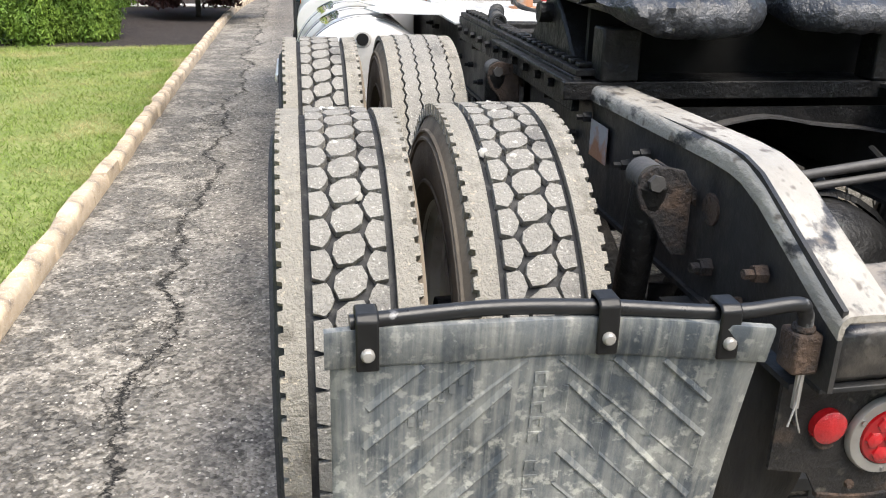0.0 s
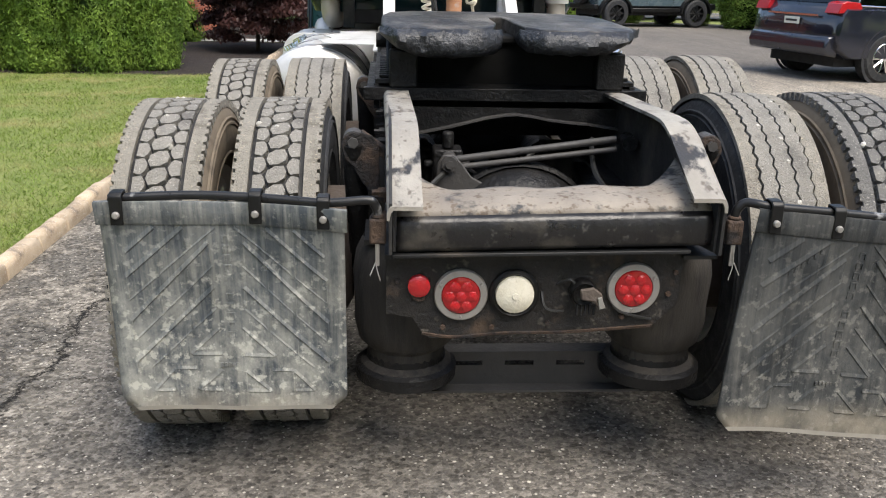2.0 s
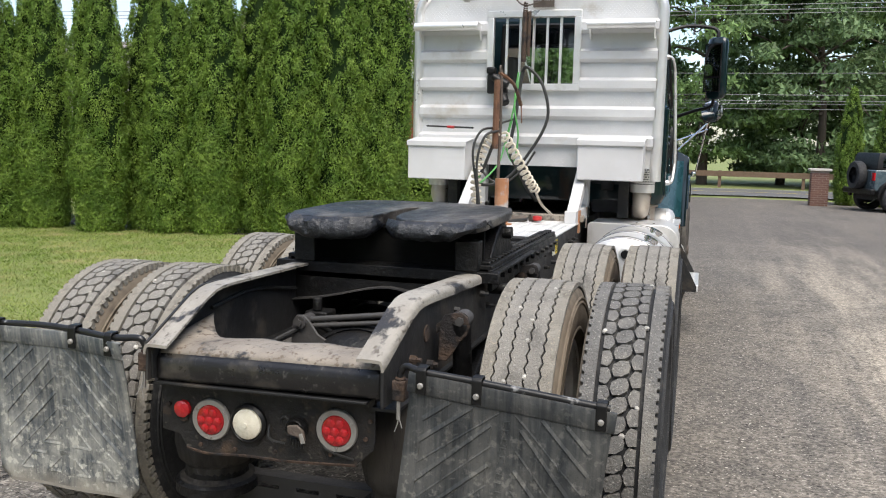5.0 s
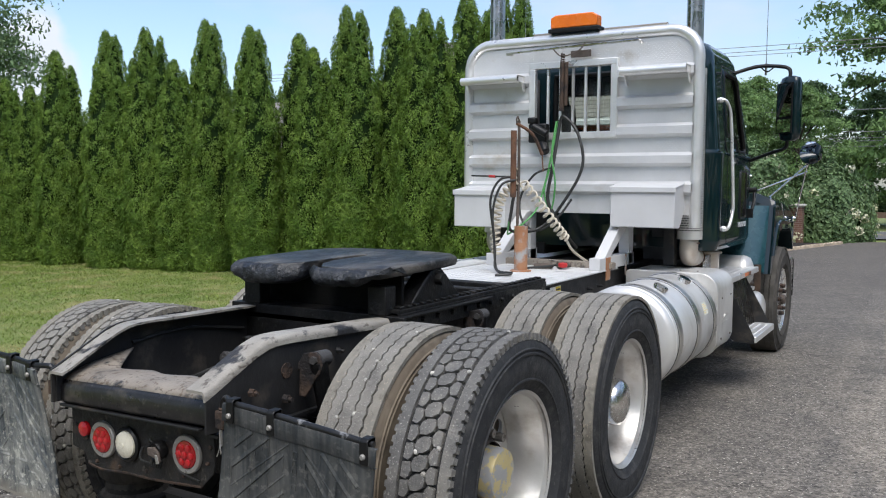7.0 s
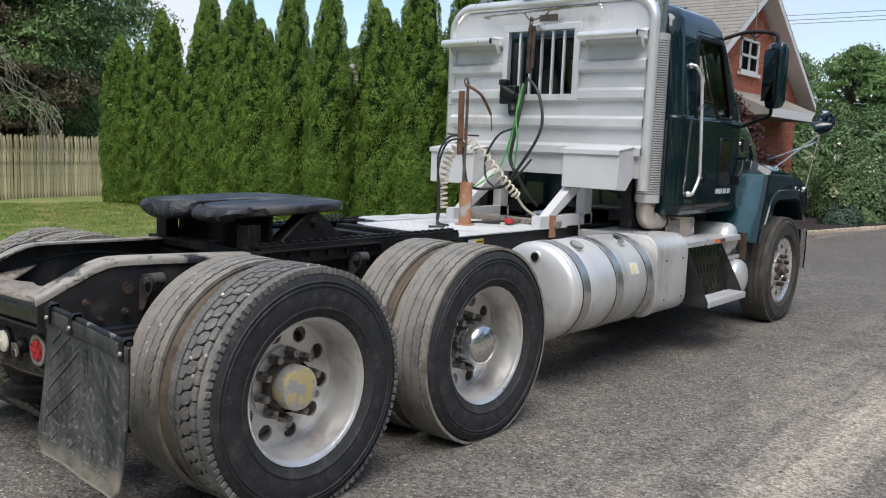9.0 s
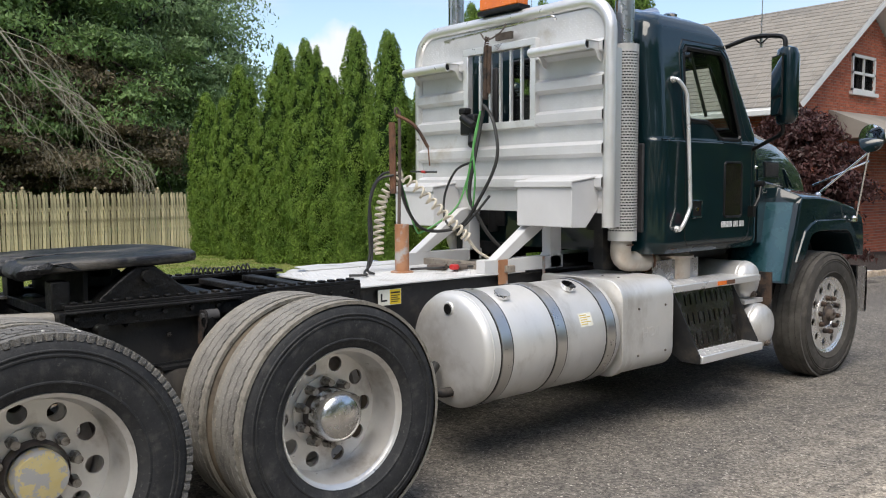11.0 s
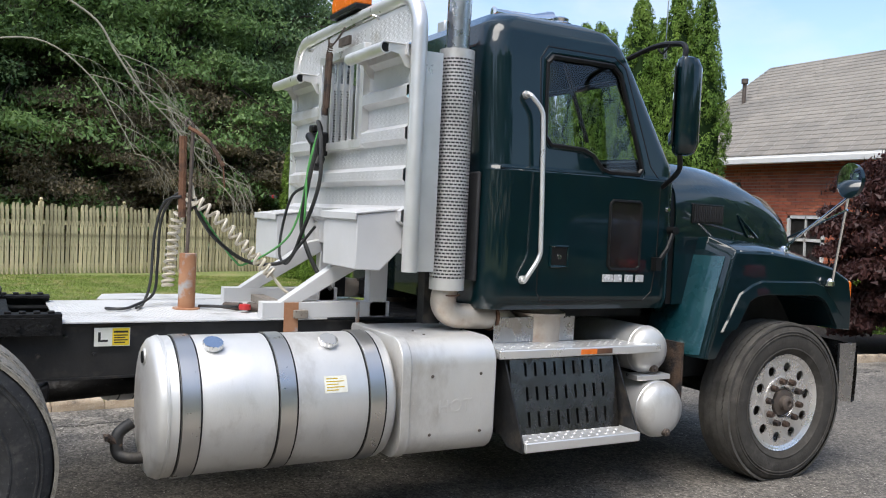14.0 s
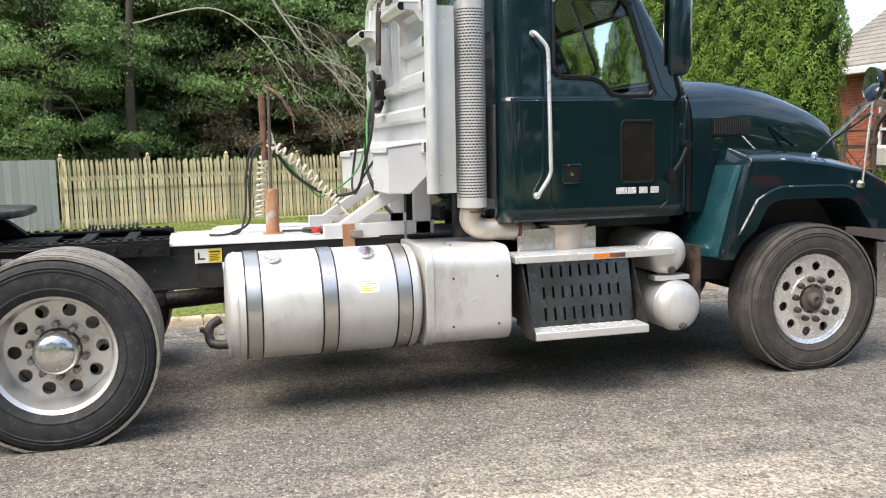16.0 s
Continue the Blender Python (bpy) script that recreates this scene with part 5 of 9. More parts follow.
while y < 28.0:
    l, me = krng.choice(kinds)
    ob = new("kerb_stone", me)
    lean = math.degrees(math.atan2(kerb_x(y) - kerb_x(y + l), l))
    ob.matrix_basis = pose(kerb_x(y) + krng.uniform(-.008, .008), y, ground_z(kerb_x(y), y) + krng.uniform(-.006, .006), krng.uniform(-1, 1), krng.uniform(-2, 2), lean)
    ob.parent = kerb
    y += l

# ---- the truck ----
truck = thing("semi_truck", "dark green day-cab semi truck with bare rear frame and fifth wheel", "truck")
RAX, FAX, SAX, HUB = 0.725, 2.005, 6.86, 0.512  # rear axle, forward rear axle, steering axle, hub height
SHUB = 0.490  # hub height of the steering axle


def hub_at(x):
    """The truck leans a little towards the kerb with the ground."""
    return 0.487 + 0.0231 * x

OUT_X, IN_X = 1.08, 0.745


# wheels
def tyre_body(w=0.137, R=0.545, bead=0.322):
    """A tyre's carcass between its bead and the foot of its tread, with raised rings on the sidewall."""
    k = (R - bead) / 0.218
    g = R - 0.018
    half = [(0.0, 0.10), (0.027, w - .012), (0.040, w - .007), (0.043, w - .002), (0.049, w - .002), (0.052, w - .005), (0.072, w), (0.122, w), (0.134, w - .002), (0.137, w + .003), (0.143, w + .003), (0.146, w - .003), (0.152, w - .003), (0.155, w + .001), (0.159, w + .001), (0.162, w - .005), (0.176, w - .010)]
    half = [(bead + a * k, x) for a, x in half] + [(g - .010, w - .018), (g, w - .034)]
    return M().lathe([(r, -x) for r, x in half] + [(r, x) for r, x in half[::-1]], (0, 0, 0), "x", 80)


def block(m, poly, r0, r1, shrink=0.9):
    """A tread block; poly: (angle, x) round its outline."""
    n = len(poly)
    ca, cx = sum(p[0] for p in poly) / n, sum(p[1] for p in poly) / n
    put = lambda a, x, r: (x, r * math.cos(a), r * math.sin(a))
    vs = [put(a, x, r0) for a, x in poly] + [put(ca + (a - ca) * shrink, cx + (x - cx) * shrink, r1) for a, x in poly]
    m.add(vs, [tuple(range(n, 2 * n))] + [(i, (i + 1) % n, n + (i + 1) % n, n + i) for i in range(n)])


def lug_tread(R=0.545, shoulder=0):
    """Three interlocking rows of slanted six-sided blocks, or the solid shoulder rib on one side of them."""
    m, g = M(), R - 0.017
    if shoulder:
        n = 92
        p = 2 * math.pi / n
        for k in range(n):
            a = k * p
            o = [(a, 0.0785), (a + p, 0.0785), (a + p, 0.115), (a + p * .70, 0.115), (a + p * .64, 0.124), (a + p * .06, 0.124), (a, 0.115)]
            block(m, [(q, shoulder * x) for q, x in o], g - .012, R - .003, 1.0)
        return m
    n = 56
    p = 2 * math.pi / n
    h = p * 0.494
    mid = [(-.70, .98), (.16, .92), (.86, .42), (1, -.30), (.70, -.98), (-.16, -.92), (-.86, -.42), (-1, .30)]
    side = [(-1, .78), (.10, .99), (.62, .62), (1, .05), (.66, -.66), (.30, -.99), (-1, -.86)]
    for k in range(n):
        block(m, [(k * p + v * h, u * .0300) for u, v in mid], g, R, 0.97)
        block(m, [((k + .46) * p + v * h, -.0470 + u * .0188) for u, v in side], g, R - .001, 0.96)
        block(m, [((k + .54) * p - v * h, .0470 - u * .0188) for u, v in side], g, R - .001, 0.96)
    return m


def rib_tread(R=0.545, shoulder=0):
    m, g, n = M(), R - 0.012, 150
    p = 2 * math.pi / n
    edges = [-0.122, -0.078, -0.028, 0.028, 0.078, 0.122]
    for j in {-1: (0,), 0: (1, 2, 3), 1: (4,)}[shoulder]:
        for k in range(n):
            z0, z1 = (0.0042 if k % 2 else -0.0042), (-0.0042 if k % 2 else 0.0042)
            lo, hi, gap = edges[j], edges[j + 1], 0.0032
            l0, l1 = (lo, lo) if j == 0 else (lo + gap + z0, lo + gap + z1)
            h0, h1 = (hi, hi) if j == 4 else (hi - gap + z0, hi - gap + z1)
            sip = 0.0
            block(m, [(k * p + sip, l0), (k * p + p, l1), (k * p + p, h1), (k * p + sip, h0)], g - (.008 if j in (0, 4) else 0), R - (.004 if j in (0, 4) else 0), 1.0)
    return m


def wheel_disc(r_in, r_out, x, hole_r, hole_at, holes=10, depth=0.014):
    """A wheel's disc with round hand holes cut through it."""
    m, n = M(), 24
    for k in range(holes):
        a0, half = 2 * math.pi * k / holes, math.pi / holes
        for side in (0, 1):
            rim, hole = [], []
            for i in range(n):
                q = 2 * math.pi * i / n
                hx, hy = math.cos(q), math.sin(q)
                t = max(abs(hx), abs(hy))
                u, v = hx / t, hy / t
                r, a = (r_in + r_out) / 2 + u * (r_out - r_in) / 2, a0 + v * half
                rim.append((x - side * depth, r * math.cos(a), r * math.sin(a)))
                cy, cz = hole_at + hole_r * hx, hole_r * hy
                hole.append((x - side * depth, cy * math.cos(a0) - cz * math.sin(a0), cy * math.sin(a0) + cz * math.cos(a0)))
            m.loft([rim, hole], cap=False)
            if side:
                m.loft([last, hole], cap=False)
            last = hole
    return m


def make_wheel(kind, tread, name_label, cap=None, turn=0.0, crown=None):
    """kind: outer, inner or front. Axle along x, outside towards +x; the tyre stands flat on the ground."""
    front = kind == "front"
    R, k, hub_z = (0.526, 1.045, 0.497) if front else (0.545, 1.075, 0.508 if kind == "inner" else 0.514)
    spin = pose(0, 0, 0, turn)

    def stood(m):
        m.moved(spin).v = [(x, y * (1.0 + 0.25 * max(0.0, -z - hub_z + 0.03)), max(z, -hub_z + .002)) for x, y, z in m.v]
        return m

    w = part("wheel", stood(tyre_body(R=R, bead=0.298 * k)), RUBBER_DUSTY if front else RUBBER, truck, name_label)
    if not front:  # the sides that twin tyres turn to each other keep the road dust
        w.data.materials.append(WALL_TAN)
        for f in w.data.polygons:
            f.material_index = 1 if f.center.x * (1 if kind == "inner" else -1) > 0.09 else 0
    part("tread", stood(tread(R)), TREAD_DUSTY if front else crown or TREAD, w, "worn dusty tread", 0, recalc=False)
    for side in (-1, 1):
        part("tread_shoulder", stood(tread(R, side)), TREAD_DUSTY if front else crown or TREAD_EDGE, w, "sandy worn shoulder rib", 0, recalc=False)
    rim = M().lathe([(r * k, x) for r, x in ((0.292, 0.103), (0.302, 0.110), (0.304, 0.104), (0.298, 0.094), (0.284, 0.085), (0.276, 0.04), (0.262, -0.01), (0.262, -0.07), (0.284, -0.09), (0.304, -0.106), (0.300, -0.112), (0.288, -0.10))], (0, 0, 0), "x", 64)
    rim = part("rim", rim, WHEEL_BRIGHT if front else WHEEL, w, "dull alloy wheel rim")
    if kind == "inner":
        part("disc", wheel_disc(0.10, 0.268 * k, 0.06, 0.034, 0.222).moved(spin), WHEEL, w)
        return w
    if kind == "outer":
        dx = -0.072
        disc = wheel_disc(0.168, 0.268 * k, dx, 0.0365, 0.227).moved(spin).lathe([(0.168, dx), (0.171, dx + 0.012), (0.08, dx + 0.016), (0.0, dx + 0.016)], (0, 0, 0), "x", 40)
        part("disc", disc, WHEEL, w)
        hub = M().lathe([(0.124, dx + .01), (0.122, dx + .048), (0.116, dx + .058), (0.114, dx + .068)], (0, 0, 0), "x", 32)
        part("hub", hub, IRON, w, "dull grey axle hub")
        part("hub_cap", M().lathe([(0.118, dx + .055), (0.119, dx + .118), (0.112, dx + .146), (0.090, dx + .165), (0.052, dx + .176), (0.0, dx + .180)] if cap is None else [(0.100, dx + .05), (0.099, dx + .108), (0.093, dx + .122), (0.050, dx + .128), (0.0, dx + .129)], (0, 0, 0), "x", 40), cap or CAP, w, "domed dull chrome hub cap" if cap is None else "yellow and silver chipped hub cap")
        nut_r, nut_x, ln = 0.147, dx + .012, 0.064
    else:
        dx = 0.092
        disc = wheel_disc(0.168, 0.288, dx, 0.033, 0.230).moved(spin).lathe([(0.311, 0.104), (0.303, 0.103), (0.288, dx)], (0, 0, 0), "x", 40).lathe([(0.168, dx), (0.171, dx + .008), (0.105, dx + .010), (0.088, dx - .02), (0.0, dx - .02)], (0, 0, 0), "x", 40)
        part("disc", disc, WHEEL_BRIGHT, w, "polished alloy wheel disc")
        part("brake_drum", M().lathe([(0.0, 0.045), (0.215, 0.045), (0.225, 0.03), (0.225, -0.10)], (0, 0, 0), "x", 32), IRON, w, "rusty brake drum")
        hub = M().lathe([(0.086, dx - .02), (0.084, dx + .012), (0.066, dx + .018), (0.050, dx + .02), (0.048, dx + .052), (0.038, dx + .060), (0.020, dx + .060), (0.018, dx + .050), (0, dx + .050)], (0, 0, 0), "x", 28)
        part("hub", hub, IRON, w, "rusty brown hub")
        nut_r, nut_x, ln = 0.1425, dx + .008, 0.036
    for q in range(10):
        a = 2 * math.pi * (q + 0.5) / 10 + radians(turn)
        c = (0, nut_r * math.cos(a), nut_r * math.sin(a))
        nut = M().cyl((nut_x, c[1], c[2]), (nut_x + ln * .55, c[1], c[2]), 0.024, 0.022, 6).cyl((nut_x + ln * .55, c[1], c[2]), (nut_x + ln, c[1], c[2]), 0.019, 0.017, 10)
        part("lug_nut", nut, RUST_DARK if front else NUT, w, smooth=30)
    return w


def copy_part(ob, m):
    c = copy_thing(ob, m)
    c.parent = truck
    return c


RIGHT, LEFT = lambda x, y: pose(x, y, hub_at(x)), lambda x, y: pose(-x, y, hub_at(-x), 0, 0, 180)
YCAP = surface("yellow_chipped_cap", (0.60, 0.48, 0.20), (0.64, 0.55, 0.30), scale=9, rough=0.45, metal=0.2, stain=(0.42, 0.41, 0.40), stain_scale=24, stain_at=(0.485, 0.51))
o1 = make_wheel("outer", lug_tread, "dual truck wheel with worn block tread", YCAP, 30, TREAD_GREY)
o1.matrix_basis = RIGHT(OUT_X, RAX)
o3 = make_wheel("outer", lug_tread, "dual truck wheel with pale dusty block tread", None, 12)
o3.matrix_basis = LEFT(OUT_X, RAX)
o2 = make_wheel("outer", rib_tread, "dual truck wheel with ribbed tread and chrome hub cap", None, 37)
o2.matrix_basis = RIGHT(OUT_X, FAX)
copy_part(o3, LEFT(OUT_X, FAX))
i1 = make_wheel("inner", rib_tread, "inner dual wheel with zigzag ribbed tread", None, 20)
i1.matrix_basis = RIGHT(IN_X, RAX)
for m in (RIGHT(IN_X, FAX), LEFT(IN_X, FAX)):
    copy_part(i1, m)
i2 = make_wheel("inner", lug_tread, "inner dual wheel with worn block tread", None, 8)
i2.matrix_basis = LEFT(IN_X, RAX)
f1 = make_wheel("front", rib_tread, "front steering wheel with alloy rim and rusty hub", None, 10)
f1.matrix_basis = pose(1.035, SAX, SHUB)
copy_part(f1, pose(-1.035, SAX, SHUB - .030, 0, 0, 180))
# small stones stuck in the treads
prng = random.Random(12)
peb = M().lathe([(0.0, -0.008), (0.009, -0.004), (0.011, 0.002), (0.006, 0.008), (0, 0.009)], (0, 0, 0), "z", 7).mesh("pebble", STONE)
for side, y, hubx in [(s, a, b) for s in (-1, 1) for a in (RAX,) for b in (OUT_X, IN_X)]:
    for _ in range(9):
        a, x = prng.uniform(1.2, 3.2), prng.uniform(-.07, .07)
        ob = new("pebble", peb)
        ob.parent = truck
        ob.matrix_basis = pose(side * hubx + x, y + 0.538 * math.cos(a), hub_at(side * hubx) + 0.538 * math.sin(a), prng.uniform(0, 360), prng.uniform(0, 360), 0)

# frame rails: upright web with flanges, cut down at the tail
TOP = [(-0.075, 0.882), (0.19, 1.008), (0.25, 1.022), (0.31, 1.025), (1.0, 1.005), (2.5, 0.985), (7.3, 0.985)]
BOT = [(7.3, 0.72), (0.5, 0.72), (0.1, 0.745), (-0.075, 0.752)]


def rail_top(y):
    return float(np.interp(y, [p[0] for p in TOP], [p[1] for p in TOP]))


for s in (-1, 1):
    web = M().prism(TOP + BOT, "x", s * (.416 if s < 0 else .405), s * (.424 if s < 0 else .413))
    rail = part("frame_rail", web, RAIL_WEB, truck, "black steel frame rail", 30)
    # the worn flange turns down into the web with a round bend
    fl = M()
    ys = [-0.08, -0.04, 0.0, 0.08, 0.17, 0.23, 0.27, 0.34, 0.6, 1.0]
    bend = [(0.440, -.030), (0.440, -.014), (0.437, -.004), (0.431, .003), (0.424, .006), (0.392, .007), (0.352, .006), (0.352, -.004), (0.424, -.004), (0.430, -.012), (0.433, -.030)]
    fl.loft([[(s * (a - (.010 if s < 0 else .025) * max(0, 1 - y)), y, rail_top(y) + b + s * .012 * max(0, 1 - max(0, y))) for a, b in bend] for y in ys])
    part("tail_flange", fl, FLANGE, rail, "dusty worn upper flange", 40)
    fl = M().loft([[(s * 0.434, y, rail_top(y) - .008), (s * 0.345, y, rail_top(y) - .008), (s * 0.345, y, rail_top(y) + .002), (s * 0.434, y, rail_top(y) + .002)] for y in (1.0, 2.5, 7.3)])
    fl.box(min(s * .345, s * .434), max(s * .345, s * .434), 0.0, 7.3, 0.716, 0.726)
    part("flange", fl, BLACK, rail, smooth=30)
    for y, z, r in ((0.12, .86, .016), (0.30, .80, .018), (0.18, .78, .014), (0.62, .93, .014), (0.72, .88, .014), (1.0, .93, .014), (1.12, .86, .014), (2.35, .93, .013), (2.5, .84, .013), (2.62, .93, .013), (2.75, .84, .013), (2.3, .80, .013), (3.4, .9, .013), (3.6, .9, .013), (1.3, .93, .013), (1.5, .86, .013), (1.7, .93, .013)):
        part("bolt", M().cyl((s * .43, y, z), (s * .452, y, z), r, r * .9, 6).cyl((s * .452, y, z), (s * .468, y, z), r * .55, None, 6), RUST_DARK if y < 0.4 else BLACK, rail, smooth=30)
    # round rusty washer patch on the web
    part("washer", M().cyl((s * (.424 if s < 0 else .413), .33, .90), (s * (.429 if s < 0 else .418), .33, .90), .030, None, 16), RUST_DARK, rail)

# tail beam: a rolled crossmember whose worn top sweeps forward
prof = [(0.30, 0.885), (0.20, 0.880), (0.10, 0.873), (0.03, 0.868), (-0.015, 0.858), (-0.035, 0.838), (-0.042, 0.80), (-0.040, 0.745), (-0.028, 0.727), (0.0, 0.722)]
top_m, face_m = M(), M()
xs = [-0.405 + 0.80 * i / 40 for i in range(41)]


def beam_edge(x):
    """How far forward the top plate reaches: long at the sides, scooped between."""
    u = abs(x) / 0.415
    return 0.12 + 0.20 * max(0.0, (u - 0.62) / 0.38) ** 1.3 + 0.03 * math.exp(-((u - 0.28) / 0.16) ** 2)


rows = []
for x in xs:
    e = beam_edge(x)
    lift = 0.05 * max(0.0, (abs(x) / 0.415 - 0.66) / 0.34) ** 1.5
    rows.append([(x, -0.03 + (e + 0.03) * t, 0.847 + .025 * x + 0.028 * min(1.0, t * 3.0) ** 0.5 + lift * t) for t in [i / 8 for i in range(9)]])
beam = part("tail_crossmember", face_m.loft([[(x, y, z) for y, z in [(-0.030, 0.847 + .025 * x), (-0.040, 0.83 + .025 * x), (-0.044, 0.81 + .025 * x), (-0.044, 0.770 + .025 * x), (-0.036, 0.757 + .025 * x), (-0.02, 0.752 + .025 * x), (0.05, 0.752 + .025 * x)]] for x in xs], closed=False), TAILBEAM, truck, "black tail crossmember with dusty scuffs", 60)
top_ob = part("top_plate", top_m.loft(rows, closed=False), DUSTY, beam, "dusty worn curved top", 60)
for ob in (beam, top_ob):
    sol = ob.modifiers.new("thickness", "SOLIDIFY")
    sol.thickness = 0.008
part("lower_lip", M().prism([(-.415, .733), (.345, .7463), (.345, .7553), (-.415, .742)], "y", -.046, .06), BLACK, truck, bevel=0.002)
for s in (-1, 1):
    part("end_gusset", M().prism([(-0.06, .755), (0.06, .74), (0.06, .91), (-0.06, .880)], "x", s * (.407 if s < 0 else .396), s * (.414 if s < 0 else .403)), BLACK, truck)

# lamp panel
def lz(x):
    """The panel hangs a little crooked."""
    return 0.04 * x


panel = M().prism([(x, z + lz(x)) for x, z in [(-0.43, .735), (-0.43, .575), (-0.36, .56), (-0.335, .515), (-0.315, .500), (-0.19, .497), (-0.12, .503), (0.05, .500), (0.285, .508), (0.345, .565), (0.352, .60), (0.35, .735)]], "y", -0.020, -0.012)
panel = part("lamp_panel", panel, PANEL, truck, "rusty black lamp panel", 30)
part("folded_edge", M().tube(curve([(x, -0.016, z + lz(x)) for x, z in [(-0.335, .515), (-0.25, .500), (-0.12, .505), (0.05, .501), (0.285, .509)]], 6), .007, 6), RUST_DARK, panel)
for x in (-0.235, 0.223):
    zc = 0.6225 + lz(x)
    lamp = part("tail_lamp", M().lathe([(0.071, 0.0), (0.071, -0.008), (0.068, -0.012), (0.052, -0.012), (0.050, -0.004)], (x, -0.022, zc), "y", 40), BEZEL, truck, "round red tail lamp in a steel bezel")
    part("lens", M().lathe([(0.052, -0.008), (0.049, -0.015), (0.03, -0.019), (0.0, -0.020)], (x, -0.022, zc), "y", 32), LENS_DEEP, lamp, "red lens")
    for k in range(3):
        a = math.pi / 6 + k * 2 * math.pi / 3
        part("screw", M().cyl((x + .061 * math.cos(a), -0.033, zc + .061 * math.sin(a)), (x + .061 * math.cos(a), -0.038, zc + .061 * math.sin(a)), 0.0045, 0.0035, 8), STEEL, lamp)
    for k in range(7):  # the seven bright facets of the lens
        a = k * math.pi / 3
        d = 0.0 if k == 6 else 0.0305
        part("facet", M().lathe([(0.0150, 0.003), (0.0145, -.002), (0.010, -.0045), (0, -.0055)], (x + d * math.cos(a), -0.0405 if d else -0.0425, zc + d * math.sin(a)), "y", 6), LENS_RED, lamp)
wz = .621 + lz(-.094)
white = part("reversing_lamp", M().lathe([(0.066, 0.0), (0.066, -0.012), (0.058, -0.020), (0.052, -0.014)], (-0.094, -0.022, wz), "y", 40), PLASTIC, truck, "round reversing lamp in a black rubber ring")
part("lens", M().lathe([(0.052, -0.012), (0.050, -0.022), (0.035, -0.030), (0, -0.033)], (-0.094, -0.022, wz), "y", 32), LENS_WHITE, white, "cream lens")
part("lens_boss", M().lathe([(0.011, -0.028), (0.009, -0.035), (0.0, -0.036)], (-0.094, -0.022, wz), "y", 12), LENS_WHITE, white)
mz = lz(-.345)
mk = part("marker_lamp", M().lathe([(0.030, 0.0), (0.029, -0.014), (0.020, -0.020), (0, -0.022)], (-0.345, -0.022, .652 + mz), "y", 24), LENS_RED, truck, "small round red marker lamp")
part("bracket", M().prism([(x, z + mz) for x, z in [(-0.37, .634), (-0.33, .636), (-0.328, .612), (-0.345, .606), (-0.36, .614)]], "y", -0.030, -0.022), RUST_DARK, mk, bevel=0.003)
sz = lz(.1)
sock = part("trailer_socket", M().lathe([(0.0, -.022), (0.034, -.022), (0.036, -.050), (0.030, -.060), (0.026, -.056), (0.0, -.050)], (0.086, 0.0, .622 + sz), "y", 20), GREASY, truck, "greasy black trailer socket")
part("lid", M().prism([(0.070, .640 + sz), (0.105, .646 + sz), (0.128, .628 + sz), (0.135, .596 + sz), (0.120, .590 + sz), (0.108, .606 + sz), (0.074, .612 + sz)], "y", -0.078, -0.066), IRON, sock, bevel=0.004)
part("lid_tab", M().prism([(0.116, .620 + sz), (0.126, .622 + sz), (0.138, .592 + sz), (0.122, .588 + sz)], "y", -0.082, -0.0785), BEZEL, sock, bevel=0.001)
for i in range(5):
    part("rib", M().cyl((0.072 + .011 * i, -0.050, .590 + sz), (0.070 + .011 * i, -0.056, .562 + sz), 0.005, 0.0035, 6), GREASY, sock)
for i, (x, z) in enumerate(((-0.40, .665), (-0.28, .53), (-0.15, .525), (0.0, .53), (0.2, .54), (0.32, .60), (0.335, .66))):
    part("bolt", M().cyl((x, -0.02, z + lz(x)), (x, -0.028, z + lz(x)), 0.008, 0.007, 6), RUST_DARK, panel, smooth=30)
for i, pts in enumerate((((0.02, -.02, .64), (0.05, -.045, .66), (0.07, -.04, .63)), ((-.02, -.02, .62), (-.01, -.04, .58), (0.04, -.03, .565)), ((.16, -.02, .60), (.19, -.035, .56), (.28, -.025, .53)))):
    part("wire", M().tube(curve([(x, y, z + lz(x)) for x, y, z in pts], 6), .004, 5), HOSE, panel)
for child in [o for o in truck.children if o.name.split(".")[0] in ("lamp_panel", "tail_lamp", "reversing_lamp", "marker_lamp", "trailer_socket")]:
    child.location.y = 0.040  # the panel stands back under the beam
# low crossmember with three slots
LOWX = (-0.36, -0.225, -0.135, -0.065, 0.025, 0.095, 0.185, 0.36)
low = M().box(-0.36, 0.36, .300, .309, .284, .308).box(-0.36, 0.36, .300, .309, .205, .268).box(-0.36, 0.36, .255, .309, .197, .205).box(-.36, .36, .300, .36, .308, .314)
for a, b in ((0, 1), (2, 3), (4, 5), (6, 7)):
    low.box(LOWX[a], LOWX[b], .300, .309, .268, .284)
part("low_crossmember", low, LOWSTEEL, truck, "black steel crossmember with three long slots")


